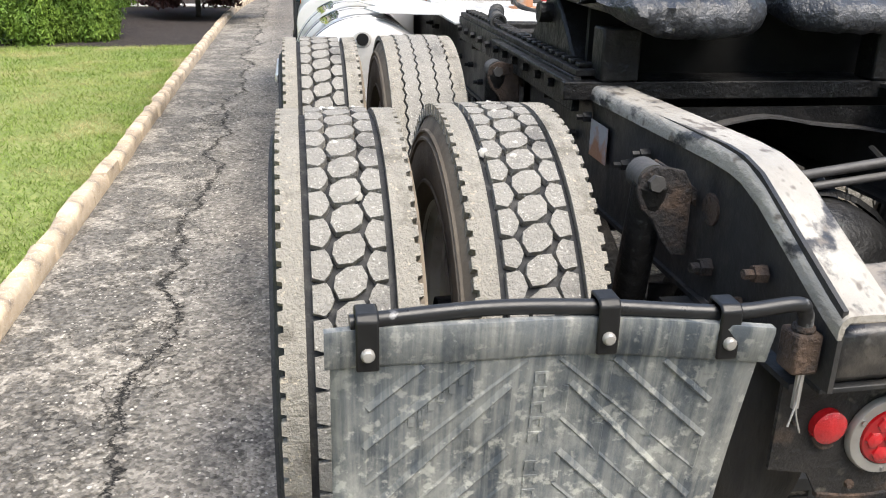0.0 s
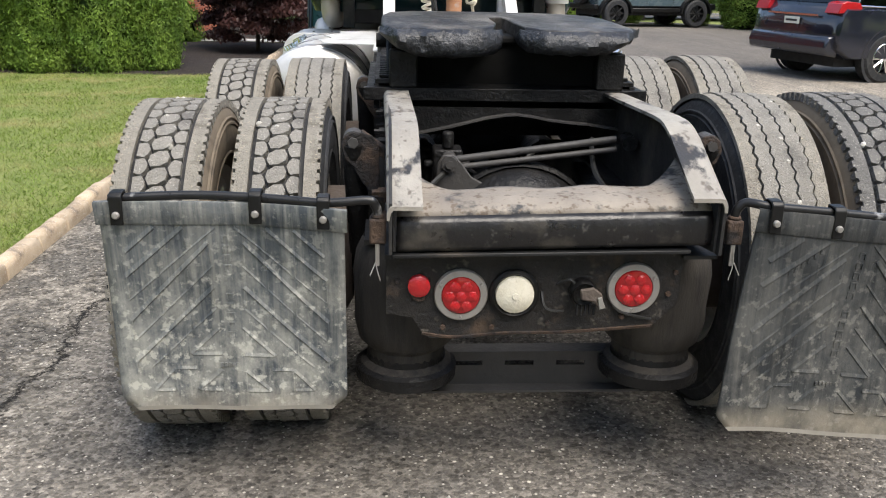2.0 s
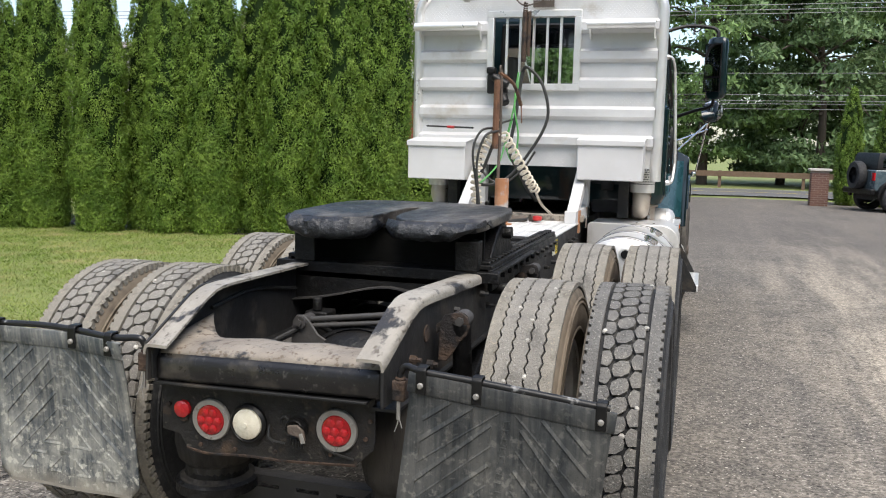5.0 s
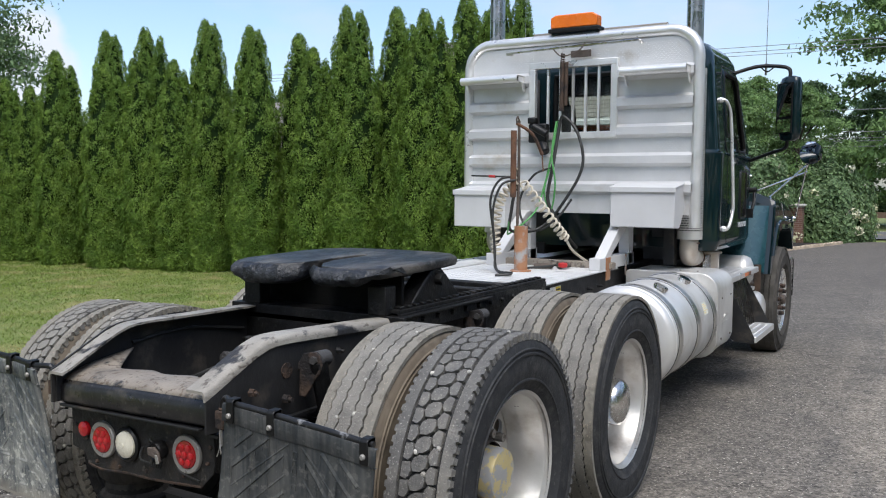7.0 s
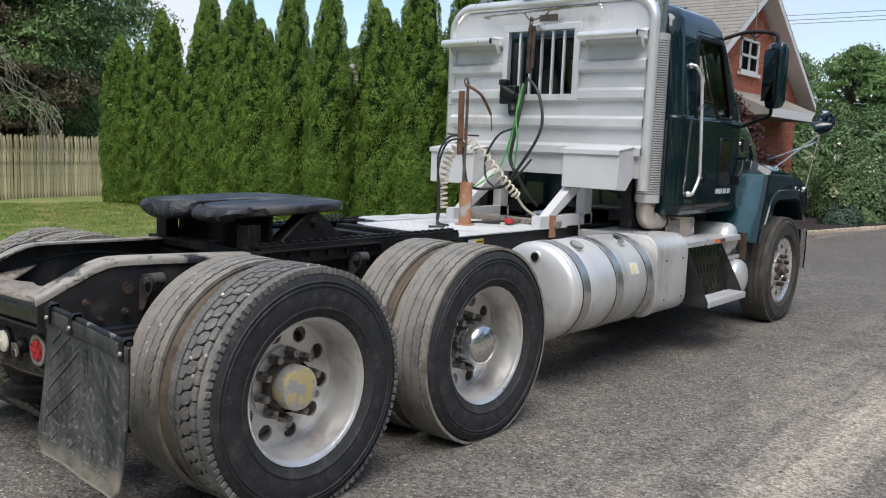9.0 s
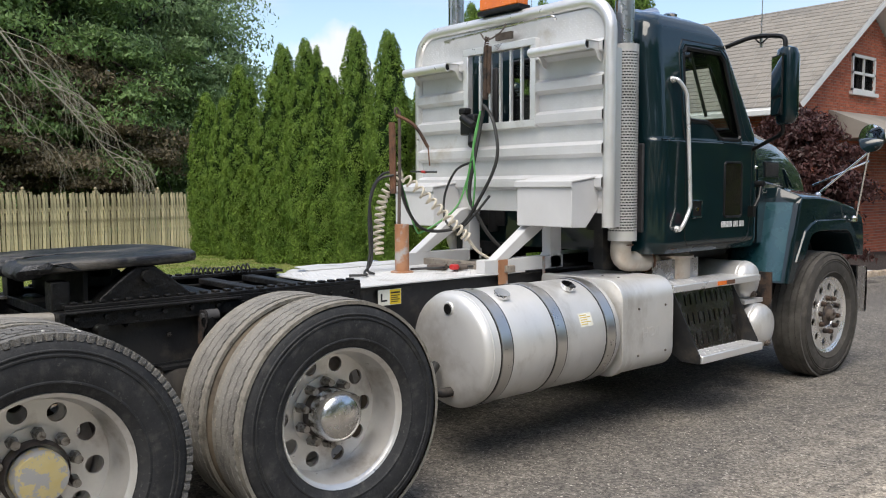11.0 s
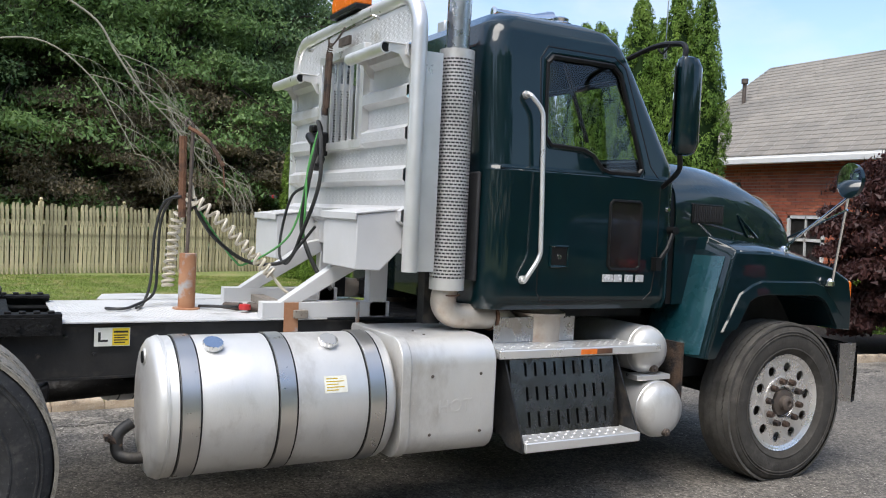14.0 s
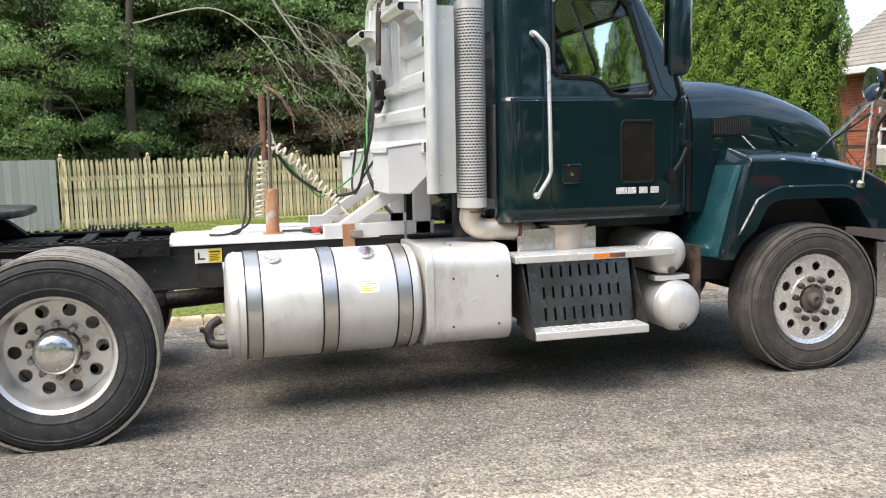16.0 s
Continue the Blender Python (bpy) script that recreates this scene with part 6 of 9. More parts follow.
# mud flaps
def flap(s, bolts, left, right, drop, tilt, roll, yaw, material, label):
    """A ribbed rubber mud flap with cut lower corners and a thick hem, clamped to a bent black bar; bolts: places along the hem."""
    w, h = left + right, drop
    x0, y0, z1 = bolts[0]
    cx = (right - left) / 2
    m = pose(x0, y0, z1, 0, roll, yaw) @ pose(0, 0, 0, tilt)
    ax, bow_top, bow_low = (-0.10, 0.028, 0.004) if s < 0 else (0.0, 0.000, 0.014)

    def bow(x, z):
        q = -z / h
        return -(bow_top + (bow_low - bow_top) * q) * ((x - ax) / w * 2) ** 2 + 0.012 * math.sin(q * 3.0) + 0.004 * math.sin(x * 17 + q * 4)

    def half_at(z):
        return w / 2 - max(0.0, 0.040 - (h + z)) * 1.0

    def put(x, z, d=0.0):
        return (x, bow(x, z) - d, z)

    n, k = 26, 24
    rows = []
    for j in range(k + 1):
        z = -h * (j / (k - 4) * 0.93 if j < k - 4 else 0.93 + 0.07 * (j - k + 4) / 4)
        half = half_at(z)
        rows.append([put(-half + 2 * half * i / n, z) for i in range(n + 1)])
    ob = part("mud_flap", M().loft(rows, closed=False).moved(m), material, truck, label, 60)
    sol = ob.modifiers.new("thickness", "SOLIDIFY")
    sol.thickness, sol.offset = 0.011, 0.0
    ribs = M()

    def strip(ax_, az, bx, bz, t=0.0032, d=0.0042):
        a, b = Vector((ax_, 0, az)), Vector((bx, 0, bz))
        e = (b - a).normalized()
        q = Vector((-e.z, 0, e.x)) * t
        rings = []
        for i in range(6):
            c = a.lerp(b, i / 5)
            yb = bow(c.x, c.z) - 0.005
            k2 = 1.0 if q.z > 0 else -1.0  # a steep lower face and a long slope above
            rings.append([(c.x + q.x * 5 * k2, yb + .001, c.z + q.z * 5 * k2), (c.x, yb - d, c.z), (c.x - q.x * k2 * .5, yb - d * .8, c.z - q.z * k2 * .5), (c.x - q.x * k2, yb + .001, c.z - q.z * k2)])
        ribs.loft(rings)

    for g in (-1, 1):
        for a, b in (((.10, -.065), (.25, -.20)), ((.042, -.108), (.25, -.325)), ((.036, -.233), (.25, -.446)), ((.17, -.065), (.245, -.132))):
            strip(g * a[0], a[1], g * b[0], b[1])
        for a, b in (((.024, -.066), (.25, -.266)), ((.036, -.172), (.25, -.386)), ((.036, -.295), (.21, -.462))):
            strip(g * a[0], a[1], g * b[0], b[1], .002, .0022)
        for a, b in (((.028, -.35), (.108, -.428)), ((.108, -.430), (.030, -.430)), ((.21, -.535), (.155, -.472)), ((.155, -.472), (.10, -.472)), ((.155, -.474), (.155, -.535)), ((.095, -.535), (.030, -.476)), ((.030, -.476), (.030, -.533)), ((.21, -.536), (.16, -.536)), ((.095, -.536), (.035, -.536))):
            strip(g * a[0], a[1], g * b[0], b[1], .0025, .003)
        for x, spans in ((.17, ((-.135, -.20), (-.25, -.31), (-.375, -.43))), (.10, ((-.07, -.125), (-.18, -.25), (-.31, -.38))), (.042, ((-.112, -.16), (-.236, -.29))), (.25, ((-.20, -.26), (-.325, -.38), (-.446, -.48)))):
            for z0, z2 in spans:
                strip(g * x, z0, g * x, z2, .0025, .003)
    part("ribs", ribs.moved(m), material, ob, smooth=20)
    marks = M()  # moulded lettering worn to plain bars
    for i in range(11):
        if i != 5:
            z = -0.085 - 0.0275 * i
            for b in ((-.010, -.006, 0, .018), (.006, .010, 0, .018), (-.006, .006, .014, .018)):
                marks.box(b[0], b[1], bow(0, z) - .0075, bow(0, z) - .004, z - .018 + b[2], z - .018 + b[3])
    for i in range(7):
        marks.box(-0.036 + .0105 * i, -0.029 + .0105 * i, bow(0, -.455) - .0075, bow(0, -.455) - .004, -0.463, -0.452)
    for i in range(6):
        c = Vector((-.19 + .014 * i, 0, -.165 + .0135 * i))
        marks.box(c.x, c.x + .009, bow(c.x, c.z) - .0075, bow(c.x, c.z) - .004, c.z, c.z + .016)
    tagged(part("moulded_lettering", marks.moved(m), material, ob), kind="stuff")
    edge = M()
    for g in (-1, 1):
        edge.loft([[(x, bow(x, z) + g * .0062, z) for x in [-half_at(z) + 2 * half_at(z) * i / 16 for i in range(17)]] for z in (-h - .001, -h + .006, -h + .011)], closed=False)
    part("lower_edge", edge.moved(m), FLAP_EDGE, ob, "pale scuffed lower edge")
    hx = [-w / 2 - .008 + (w + .016) * i / 18 for i in range(19)]
    hem = M().loft([[put(x, z, d) for x in hx] for z, d in ((.004, -.004), (.004, .008), (-.002, .0105), (-.052, .0105), (-.056, .0085), (-.056, -.003))], closed=False)
    part("top_band", hem.moved(m), material, ob, "thicker top hem")
    # bent hanger bar, gripped by three folded clamps
    seat = [Vector(b) for b in bolts[1:]]
    toward = (seat[-1] - seat[0]).normalized()
    lift = Vector((0, .020, .036))
    ends = sorted((seat[0], seat[-1]), key=lambda v: abs(v.x))
    inner, outer = ends[0], ends[1]
    run = [inner + lift, seat[1] + lift, outer + lift + (outer - inner).normalized() * .022]
    if s < 0:
        mid = (seat[1] + outer) / 2 + lift + Vector((0, .012, .004))
        run = [run[0], run[1], mid, run[2]]
    path = [(s * 0.452, -0.035, 0.815), (s * 0.452, -0.036, 0.850), (s * 0.458, -0.038, 0.868), (s * 0.478, -0.043, 0.882)] + [tuple(v) for v in run]
    bar = part("flap_hanger", M().tube(curve(path, 7), 0.0115, 10), HANGER, truck, "bent black hanger bar, worn to steel at its bend")
    part("hanger_socket", M().box(min(s * .430, s * .472), max(s * .430, s * .472), -0.055, -0.008, 0.772, 0.836).cyl((s * .452, -.034, .834), (s * .452, -.034, .846), .019, .017, 10), RUST_DARK, bar, "rusty socket", bevel=0.006)
    part("loose_tie", M().tube(curve([(s * .452, -.05, .775), (s * .455, -.055, .72), (s * .445, -.06, .68)], 5), 0.0016, 5).tube([(s * .455, -.055, .73), (s * .470, -.065, .695)], 0.0016, 5).box(min(s * .447, s * .457), max(s * .447, s * .457), -.050, -.044, .715, .776), BEZEL, bar)
    for b in seat:
        y, z = b.y, b.z
        part("clamp", M().prism([(y - .004, z - .026), (y + .003, z - .026), (y + .003, z + .043), (y + .009, z + .049), (y + .034, z + .049), (y + .034, z + .026), (y + .040, z + .026), (y + .040, z + .055), (y + .005, z + .055), (y - .004, z + .046)], "x", b.x - .0155, b.x + .0155), PLASTIC, bar, bevel=0.003)
        part("bolt", M().lathe([(.0095, .0), (.0095, -.005), (.0068, -.0085), (0, -.0095)], (b.x, y - .004, z), "y", 10), BEZEL, bar)


def hung(s, places, left, right, above, drop, y0, tilt, roll, yaw, material, label):
    """Hangs a flap whose hem top lies a little above the row of bolts."""
    a, b = Vector(places[0]), Vector(places[-1])
    along = (b - a).normalized()
    centre = (a - along * left + b + along * right) / 2
    flap(s, [(centre.x, y0, centre.z + above)] + places, (b - a).length / 2 + (left + right) / 2, (b - a).length / 2 + (left + right) / 2, drop, tilt, roll, yaw, material, label)


hung(-1, [(-1.079, -.040, .841), (-.749, -.038, .845), (-.583, -.062, .839)], .048, .050, .027, .592, -.0155, 4.6, 0.2, 0.0, FLAP, "dusty grey rubber mud flap with chevron ribs")
hung(1, [(.535, -.088, .841), (.703, -.080, .825), (1.062, -.070, .788)], .033, .035, .027, .604, -.0645, -1.0, 5.7, 1.9, FLAP_DARK, "black rubber mud flap with chevron ribs, streaked with dust")

# suspension, axles and what lies between the rails
for y in (RAX, FAX):
    ax = part("axle_housing", M().lathe([(0.06, -0.86), (0.075, -0.55), (0.09, -0.30), (0.20, -0.16), (0.24, 0.0), (0.20, 0.16), (0.09, 0.30), (0.075, 0.55), (0.06, 0.86)], (0, y, HUB), "x", 24), GREASY, truck, "greasy black drive axle")
    part("differential", M().lathe([(0.26, -0.02), (0.25, -0.10), (0.20, -0.16), (0.13, -0.18), (0.08, -0.22), (0, -0.22)], (0.02, y, HUB + .03), "y", 32), GREASY, ax)
    part("cover_rib", M().lathe([(0.265, -.04), (0.278, -.03), (0.278, 0.0), (0.265, .01)], (0.02, y, HUB + .03), "y", 28), GREASY, ax)
    for s in (-1, 1):
        part("brake_drum", M().lathe([(0.20, 0), (0.21, .04), (0.21, .18), (0.17, .20)], (s * .56 if s > 0 else -.74, y, HUB), "x", 28), IRON, ax)
        part("brake_chamber", M().lathe([(0.03, -.12), (0.085, -.10), (0.09, .0), (0.085, .10), (0.05, .14)], (s * .28, y - .20, HUB + .10), "y", 20), GREASY, ax)
        bag = part("air_spring", M().lathe([(0.125, .70), (0.145, .66), (0.155, .60), (0.150, .50), (0.152, .45), (0.140, .395), (0.115, .37), (0.115, .33), (0.135, .315), (0.140, .285), (0.10, .27)], (s * .37, y - .46, 0), "z", 32), AIRBAG, truck, "dusty black rubber air spring on its piston")
        part("piston", M().lathe([(0.112, .37), (0.118, .325), (0.150, .305), (0.150, .270), (0.0, .270)], (s * .37, y - .46, 0), "z", 28), GREASY, bag)
        part("top_plate", M().box(s * .37 - .12, s * .37 + .12, y - .56, y - .36, .700, .715), BLACK, bag)
        arm = M().prism([(y - .55, .235), (y + .0, .36), (y + .55, .62), (y + .55, .70), (y + .0, .45), (y - .55, .29)], "x", s * .37 - .05, s * .37 + .05)
        part("trailing_arm", arm, GREASY, truck, bevel=0.01)
        sh = part("shock_absorber", M().cyl((s * .525, y - .345, .94), (s * .51, y - .24, .58), 0.034, None, 14).cyl((s * .50, y - .25, .64), (s * .50, y - .14, .40), 0.026, None, 12), GREASY, truck, "rusty black shock absorber")
        ex, ey, ez = s * .525, y - .345, .945
        part("upper_eye", M().cyl((ex, ey - .012, ez), (ex, ey + .050, ez), 0.031, None, 18).cyl((ex, ey - .034, ez), (ex, ey - .012, ez), 0.016, 0.015, 6), LOWSTEEL, sh, "grey bushed eye with a bolt")
        plate = [(.452, .935), (.470, .965), (.500, .972), (.528, .975), (.552, .960), (.560, .930), (.548, .895), (.525, .872), (.505, .835), (.478, .800), (.448, .800)]
        part("bracket", M().prism([(s * px, pz) for px, pz in plate], "y", ey - .020, ey - .013), RUST_DARK, sh, "rusty brown bracket plate", bevel=0.003)
        part("bracket_arm", M().prism([(s * .435, .890), (s * .435, .925), (s * .500, .972), (s * .510, .960)], "y", ey - .010, ey + .048), RUST_DARK, sh, bevel=0.003)
part("drive_shaft", M().cyl((0, RAX + .2, .56), (0, FAX - .2, .56), .055, None, 16).cyl((0, FAX + .24, .56), (0, 4.8, .70), .06, None, 16), GREASY, truck)
# cross bars and torque rods seen through the open tail
rod = part("torque_rod", M().cyl((-0.20, 0.70, .825), (0.33, 0.69, .90), .012, None, 12).cyl((-0.20, 0.69, .800), (0.33, .68, .868), .010, None, 10), LOWSTEEL, truck, "greasy torque rod")
part("rod_eye", M().cyl((-0.225, .640, .82), (-0.22, .735, .82), .026, None, 16).cyl((-0.225, .630, .82), (-0.225, .642, .82), .014, None, 6), LOWSTEEL, rod)
part("rod_eye", M().cyl((0.37, .655, .892), (0.375, .725, .892), .026, None, 14), GREASY, rod)
part("rod_bracket", M().prism([(-.262, .822), (-.245, .848), (-.210, .850), (-.185, .822), (-.150, .775), (-.075, .735), (-.060, .66), (-.275, .66)], "y", .655, .667), LOWSTEEL, rod, "dusty steel gusset", bevel=0.004)
# a pressed crossmember whose lower edge arches over the axle
low = [(-.424, .845), (-.30, .862), (-.205, .882), (-.12, .903), (-.068, .916), (.0, .927), (.037, .929), (.09, .923), (.153, .911), (.22, .903), (.298, .897), (.41, .880)]
part("middle_crossmember", M().prism(low + [(.41, .952), (-.424, .952)], "y", .99, 1.0), GREASY, truck, "greasy arched crossmember")
part("crossmember_lip", M().loft([[(x, y, z + d) for y, d in ((.955, 0), (.955, .006), (1.0, .006), (1.0, 0))] for x, z in low]), LOWSTEEL, truck)
part("middle_crossmember", M().box(-.424, .41, 1.6, 1.68, .74, .95), GREASY, truck)
for k, (pts, r) in enumerate(((((-.35, .5, .72), (-.2, .7, .8), (-.05, .8, .72), (.1, .95, .8)), .009), (((.3, .3, .72), (.25, .6, .8), (.3, .9, .86)), .009), (((-.41, .3, .93), (-.41, .6, .95), (-.40, .95, .9)), .008))):
    part("air_line", M().tube(curve(pts, 8), r, 6), HOSE, truck)
part("air_valve", M().box(-.27, -.17, .78, .88, .70, .84).cyl((-.22, .80, .84), (-.22, .80, .90), .02).cyl((-.30, .83, .78), (-.14, .83, .78), .015), GREASY, truck, bevel=0.008)
part("splash_guard", M().box(-.424, .424, .55, .56, .33, .66), GREASY, truck)

# fifth wheel and its slide
def fifth_outline():
    """Half of the plate's outline seen from above, throat at the back."""
    return [(0.0, 1.42), (0.028, 1.40), (0.034, 1.33), (0.036, 1.10), (0.055, 0.99), (0.11, 0.92), (0.20, 0.895), (0.36, 0.895), (0.44, 0.93), (0.465, 1.02), (0.465, 1.45), (0.44, 1.60), (0.36, 1.69), (0.22, 1.735), (0.0, 1.745)]


half = fifth_outline()
outline = [(x, y) for x, y in half] + [(-x, y) for x, y in half[::-1][1:-1]]
c0 = (0.0, 1.40)
TIP = Matrix.Translation((0, 1.4, 1.17)) @ pose(0, 0, 0, 0.8) @ Matrix.Translation((0, -1.4, -1.17))


def ring(z, k, j=0.0):
    return [(c0[0] + (x - c0[0]) * k * .97, c0[1] + (y - c0[1]) * k + (0.0 if y > 1.0 else j), z - 0.05 * max(0.0, 1.06 - y)) for x, y in outline]


fw = part("fifth_wheel", M().loft([ring(1.196, .93), ring(1.200, .985), ring(1.218, 1.0), ring(1.238, .994), ring(1.246, .975)]).moved(TIP), FIFTH, truck, "greasy black fifth wheel plate with a torn, worn throat", 50, bevel=0.006)
skirt = M()
for s in (-1, 1):
    rings = []
    for k in range(61):
        i = k / 4.285
        jag = lambda q, f: noise.noise(Vector((k * f, s * q, q * .7))) + .4 * noise.noise(Vector((k * f * 2.3, s * q, q)))
        x = 0.030 + 0.424 * i / 14
        y = 0.905 + 0.07 * (1 - min(1, i / 2.5)) + (0.10 if i > 12 else 0) * (i - 12) / 2
        lo = float(np.interp(x, [.03, .06, .20, .33, .40, .454], [1.172, 1.152, 1.140, 1.146, 1.176, 1.212])) + .006 * jag(7.0, .13) + (.008 + .03 * x if s > 0 else 0.0)
        x *= s
        rings.append([(x, y - .016 + .008 * jag(3.0, .12), 1.236 + .003 * jag(9.0, .2)), (x, y - .040 + .008 * jag(5.0, .14), 1.216), (x, y - .046 + .010 * jag(2.0, .16), (1.214 + lo) / 2 + .006), (x, y - .040 + .010 * jag(4.0, .15), lo + .016), (x, y - .018 + .008 * jag(8.0, .2), lo), (x, y + .05, lo + .008), (x, y + .10, 1.20)])
    skirt.loft(rings)
part("worn_lip", skirt.moved(TIP), LIP, fw, "thick lumpy grease-caked lip", 60)
part("lock_jaw", M().box(-.060, .060, 1.10, 1.30, 1.165, 1.195).cyl((0, 1.34, 1.12), (0, 1.34, 1.20), .05), DEEP_BLACK, fw, bevel=0.01)
for s in (-1, 1):
    br = M().prism([(1.15, 1.03), (1.65, 1.03), (1.50, 1.155), (1.44, 1.20), (1.36, 1.20), (1.30, 1.155)], "x", s * .33, s * .43)
    part("pivot_bracket", br, GREASY, fw, bevel=0.008)
    part("pivot_pin", M().cyl((s * .30, 1.40, 1.15), (s * .47, 1.40, 1.15), .028, None, 14), GREASY, fw)
    part("rear_post", M().box(min(s * .32, s * .42), max(s * .32, s * .42), .98, 1.06, 1.02, 1.15), GREASY, fw, bevel=0.006)
part("rear_web", M().box(-.41, .41, 1.12, 1.14, 1.02, 1.19), DEEP_BLACK, fw)
base = part("slide_plate", M().box(-0.50, 0.50, 1.0, 1.86, 1.008, 1.020).box(-0.51, 0.51, .985, 1.01, .975, 1.02), GREASY, truck, "greasy mounting plate", bevel=0.003)
for s in (-1, 1):
    rk = part("slide_rail", M().box(min(s * .38, s * .47), max(s * .38, s * .47), 1.02, 2.60, 1.0285, 1.045).box(min(s * .455, s * .475), max(s * .455, s * .475), 1.02, 2.60, .94, 1.028), GREASY, base, bevel=0.002)
    for i in range(25):
        y = 1.05 + i * 0.062
        part("tooth", M().box(min(s * .415, s * .455), max(s * .415, s * .455), y, y + .030, 1.0455, 1.057), GREASY, rk, bevel=0.003)
    for i in range(12):
        y = 1.06 + i * .135
        part("bolt", M().cyl((s * .475, y, .985), (s * .492, y, .985), .014, .012, 6), GREASY, rk)
part("slide_lock", M().box(-.36, .36, 2.02, 2.10, .995, 1.03).box(-.36, .36, 2.30, 2.38, .995, 1.03), GREASY, truck, bevel=0.006)
part("suzy_coil", coil([(-.44, 2.02, 1.06), (-.42, 2.12, 1.055), (-.40, 2.24, 1.055), (-.37, 2.36, 1.07)], .026, 13, .0055), HOSE, truck, "coiled black hose lying on the frame")
part("side_pipe", M().cyl((.434, 1.16, .93), (.54, 1.16, .93), .026, None, 14), GREASY, truck)

# deck plate, stand post and cables
deckp = part("deck_plate", M().box(-0.50, 0.455, 2.58, 3.95, 0.994, 1.004), DECK, truck, "white diamond plate deck", bevel=0.002)
part("torn_edge", M().prism([(-.78, 2.92), (-.50, 2.86), (-.50, 3.90), (-.74, 3.86), (-.72, 3.6), (-.82, 3.5), (-.76, 3.3), (-.83, 3.15)], "z", 1.006, 1.011), DECK, deckp)


def diamonds(u0, u1, v0, v1, put, step=0.045, size=0.016):
    """Small raised lozenges, turned this way and that."""
    m = M()
    k = 0
    v = v0
    while v < v1:
        u = u0 + (step / 2 if k % 2 else 0)
        j = 0
        while u < u1:
            a = 0.6 if (j + k) % 2 else -0.6
            du, dv = math.cos(a) * size, math.sin(a) * size
            eu, ev = -dv * .28, du * .28
            m.add([put(u - du, v - dv, 0), put(u + eu, v + ev, 0), put(u + du, v + dv, 0), put(u - eu, v - ev, 0), put(u, v, 0.0035)], [(0, 1, 4), (1, 2, 4), (2, 3, 4), (3, 0, 4)])
            u += step
            j += 1
        v += step / 2
        k += 1
    return m


part("diamond_relief", diamonds(-.48, .44, 2.60, 3.93, lambda u, v, h: (u, v, 1.0042 + h * .7), .032, .0115), DECK, deckp, smooth=0)
stand = part("hose_stand", M().cyl((-.02, 3.28, 1.004), (-.02, 3.28, 1.32), .047, None, 20).lathe([(.075, 1.004), (.075, 1.012), (.045, 1.014)], (-.02, 3.28, 0), "z", 20), RUST_LIGHT, truck, "rusty tube stand")
part("rod", M().tube([(-.05, 3.28, 1.3), (-.045, 3.285, 1.7), (-.05, 3.29, 2.05)], .011, 8).tube(curve([(-.05, 3.29, 2.05), (-.05, 3.27, 2.075), (-.05, 3.25, 2.06), (-.05, 3.255, 2.03)], 4), .006, 6), IRON, stand)
part("spring_pole", M().tube([(-.07, 3.25, 1.52), (-.065, 3.24, 1.98)], .022, 8), RUST, stand, "rusty spring pole")
part("hanging_strap", M().tube(curve([(-.06, 3.27, 2.03), (.02, 3.36, 1.96), (.06, 3.44, 1.82)], 5), .012, 6).tube([(.06, 3.44, 1.82), (.065, 3.45, 1.70)], .005, 5), RUST, stand)

# headache rack
RY = 4.20
rack = part("headache_rack", M(), ALU, truck)
bpy.data.objects.remove(rack)


def arch(r, x, z0, z1, y, tube_r):
    pts = [(-x, y, z0), (-x, y, z1 - r)]
    pts += [(-x + r - r * math.cos(a), y, z1 - r + r * math.sin(a)) for a in [math.pi / 2 * i / 8 for i in range(1, 9)]]
    pts += [(x - r + r * math.sin(a), y, z1 - r + r * math.cos(a)) for a in [math.pi / 2 * i / 8 for i in range(0, 9)]]
    return M().tube(pts + [(x, y, z0)], tube_r, 12)


rack = part("headache_rack", arch(.20, .945, 1.30, 2.745, RY, .042), ALU, truck, "aluminium headache rack with diamond plate panels")
for x in (-.912, .905):
    part("side_plate", M().box(x, x + .007, RY - .02, RY + .16, 1.30, 2.45), ALU, rack)
ridges = [(1.39, 0)]
for z in (1.585, 1.80, 2.015, 2.23, 2.445):
    ridges += [(z - .05, 0), (z - .025, .042), (z + .03, .042), (z + .055, 0)]
ridges += [(2.72, 0)]


def ridge_y(z):
    return RY - .012 - float(np.interp(z, [p[0] for p in ridges], [p[1] for p in ridges]))


def panel_strip(x0, x1, z0, z1):
    zs = sorted({z0, z1, *[p[0] for p in ridges if z0 < p[0] < z1]})
    front = [[(x0, ridge_y(z), z), (x1, ridge_y(z), z), (x1, ridge_y(z) + .006, z), (x0, ridge_y(z) + .006, z)] for z in zs]
    return M().loft(front)


WX0, WX1, WZ0, WZ1 = -0.325, 0.30, 2.02, 2.52
for x0, x1, z0, z1 in ((-.92, WX0, 1.39, 2.70), (WX1, .92, 1.39, 2.70), (WX0, WX1, 1.39, WZ0), (WX0, WX1, WZ1, 2.70)):
    pn = part("panel", panel_strip(x0, x1, z0, z1), PLATE, rack, "ridged diamond plate panel", 25)
    part("diamond_relief", diamonds(x0 + .03, x1 - .03, z0 + .03, z1 - .03, lambda u, v, h: (u, ridge_y(v) - h * .6 - .0005, v), .030, .0105), PLATE, pn, smooth=0)
wf = M()
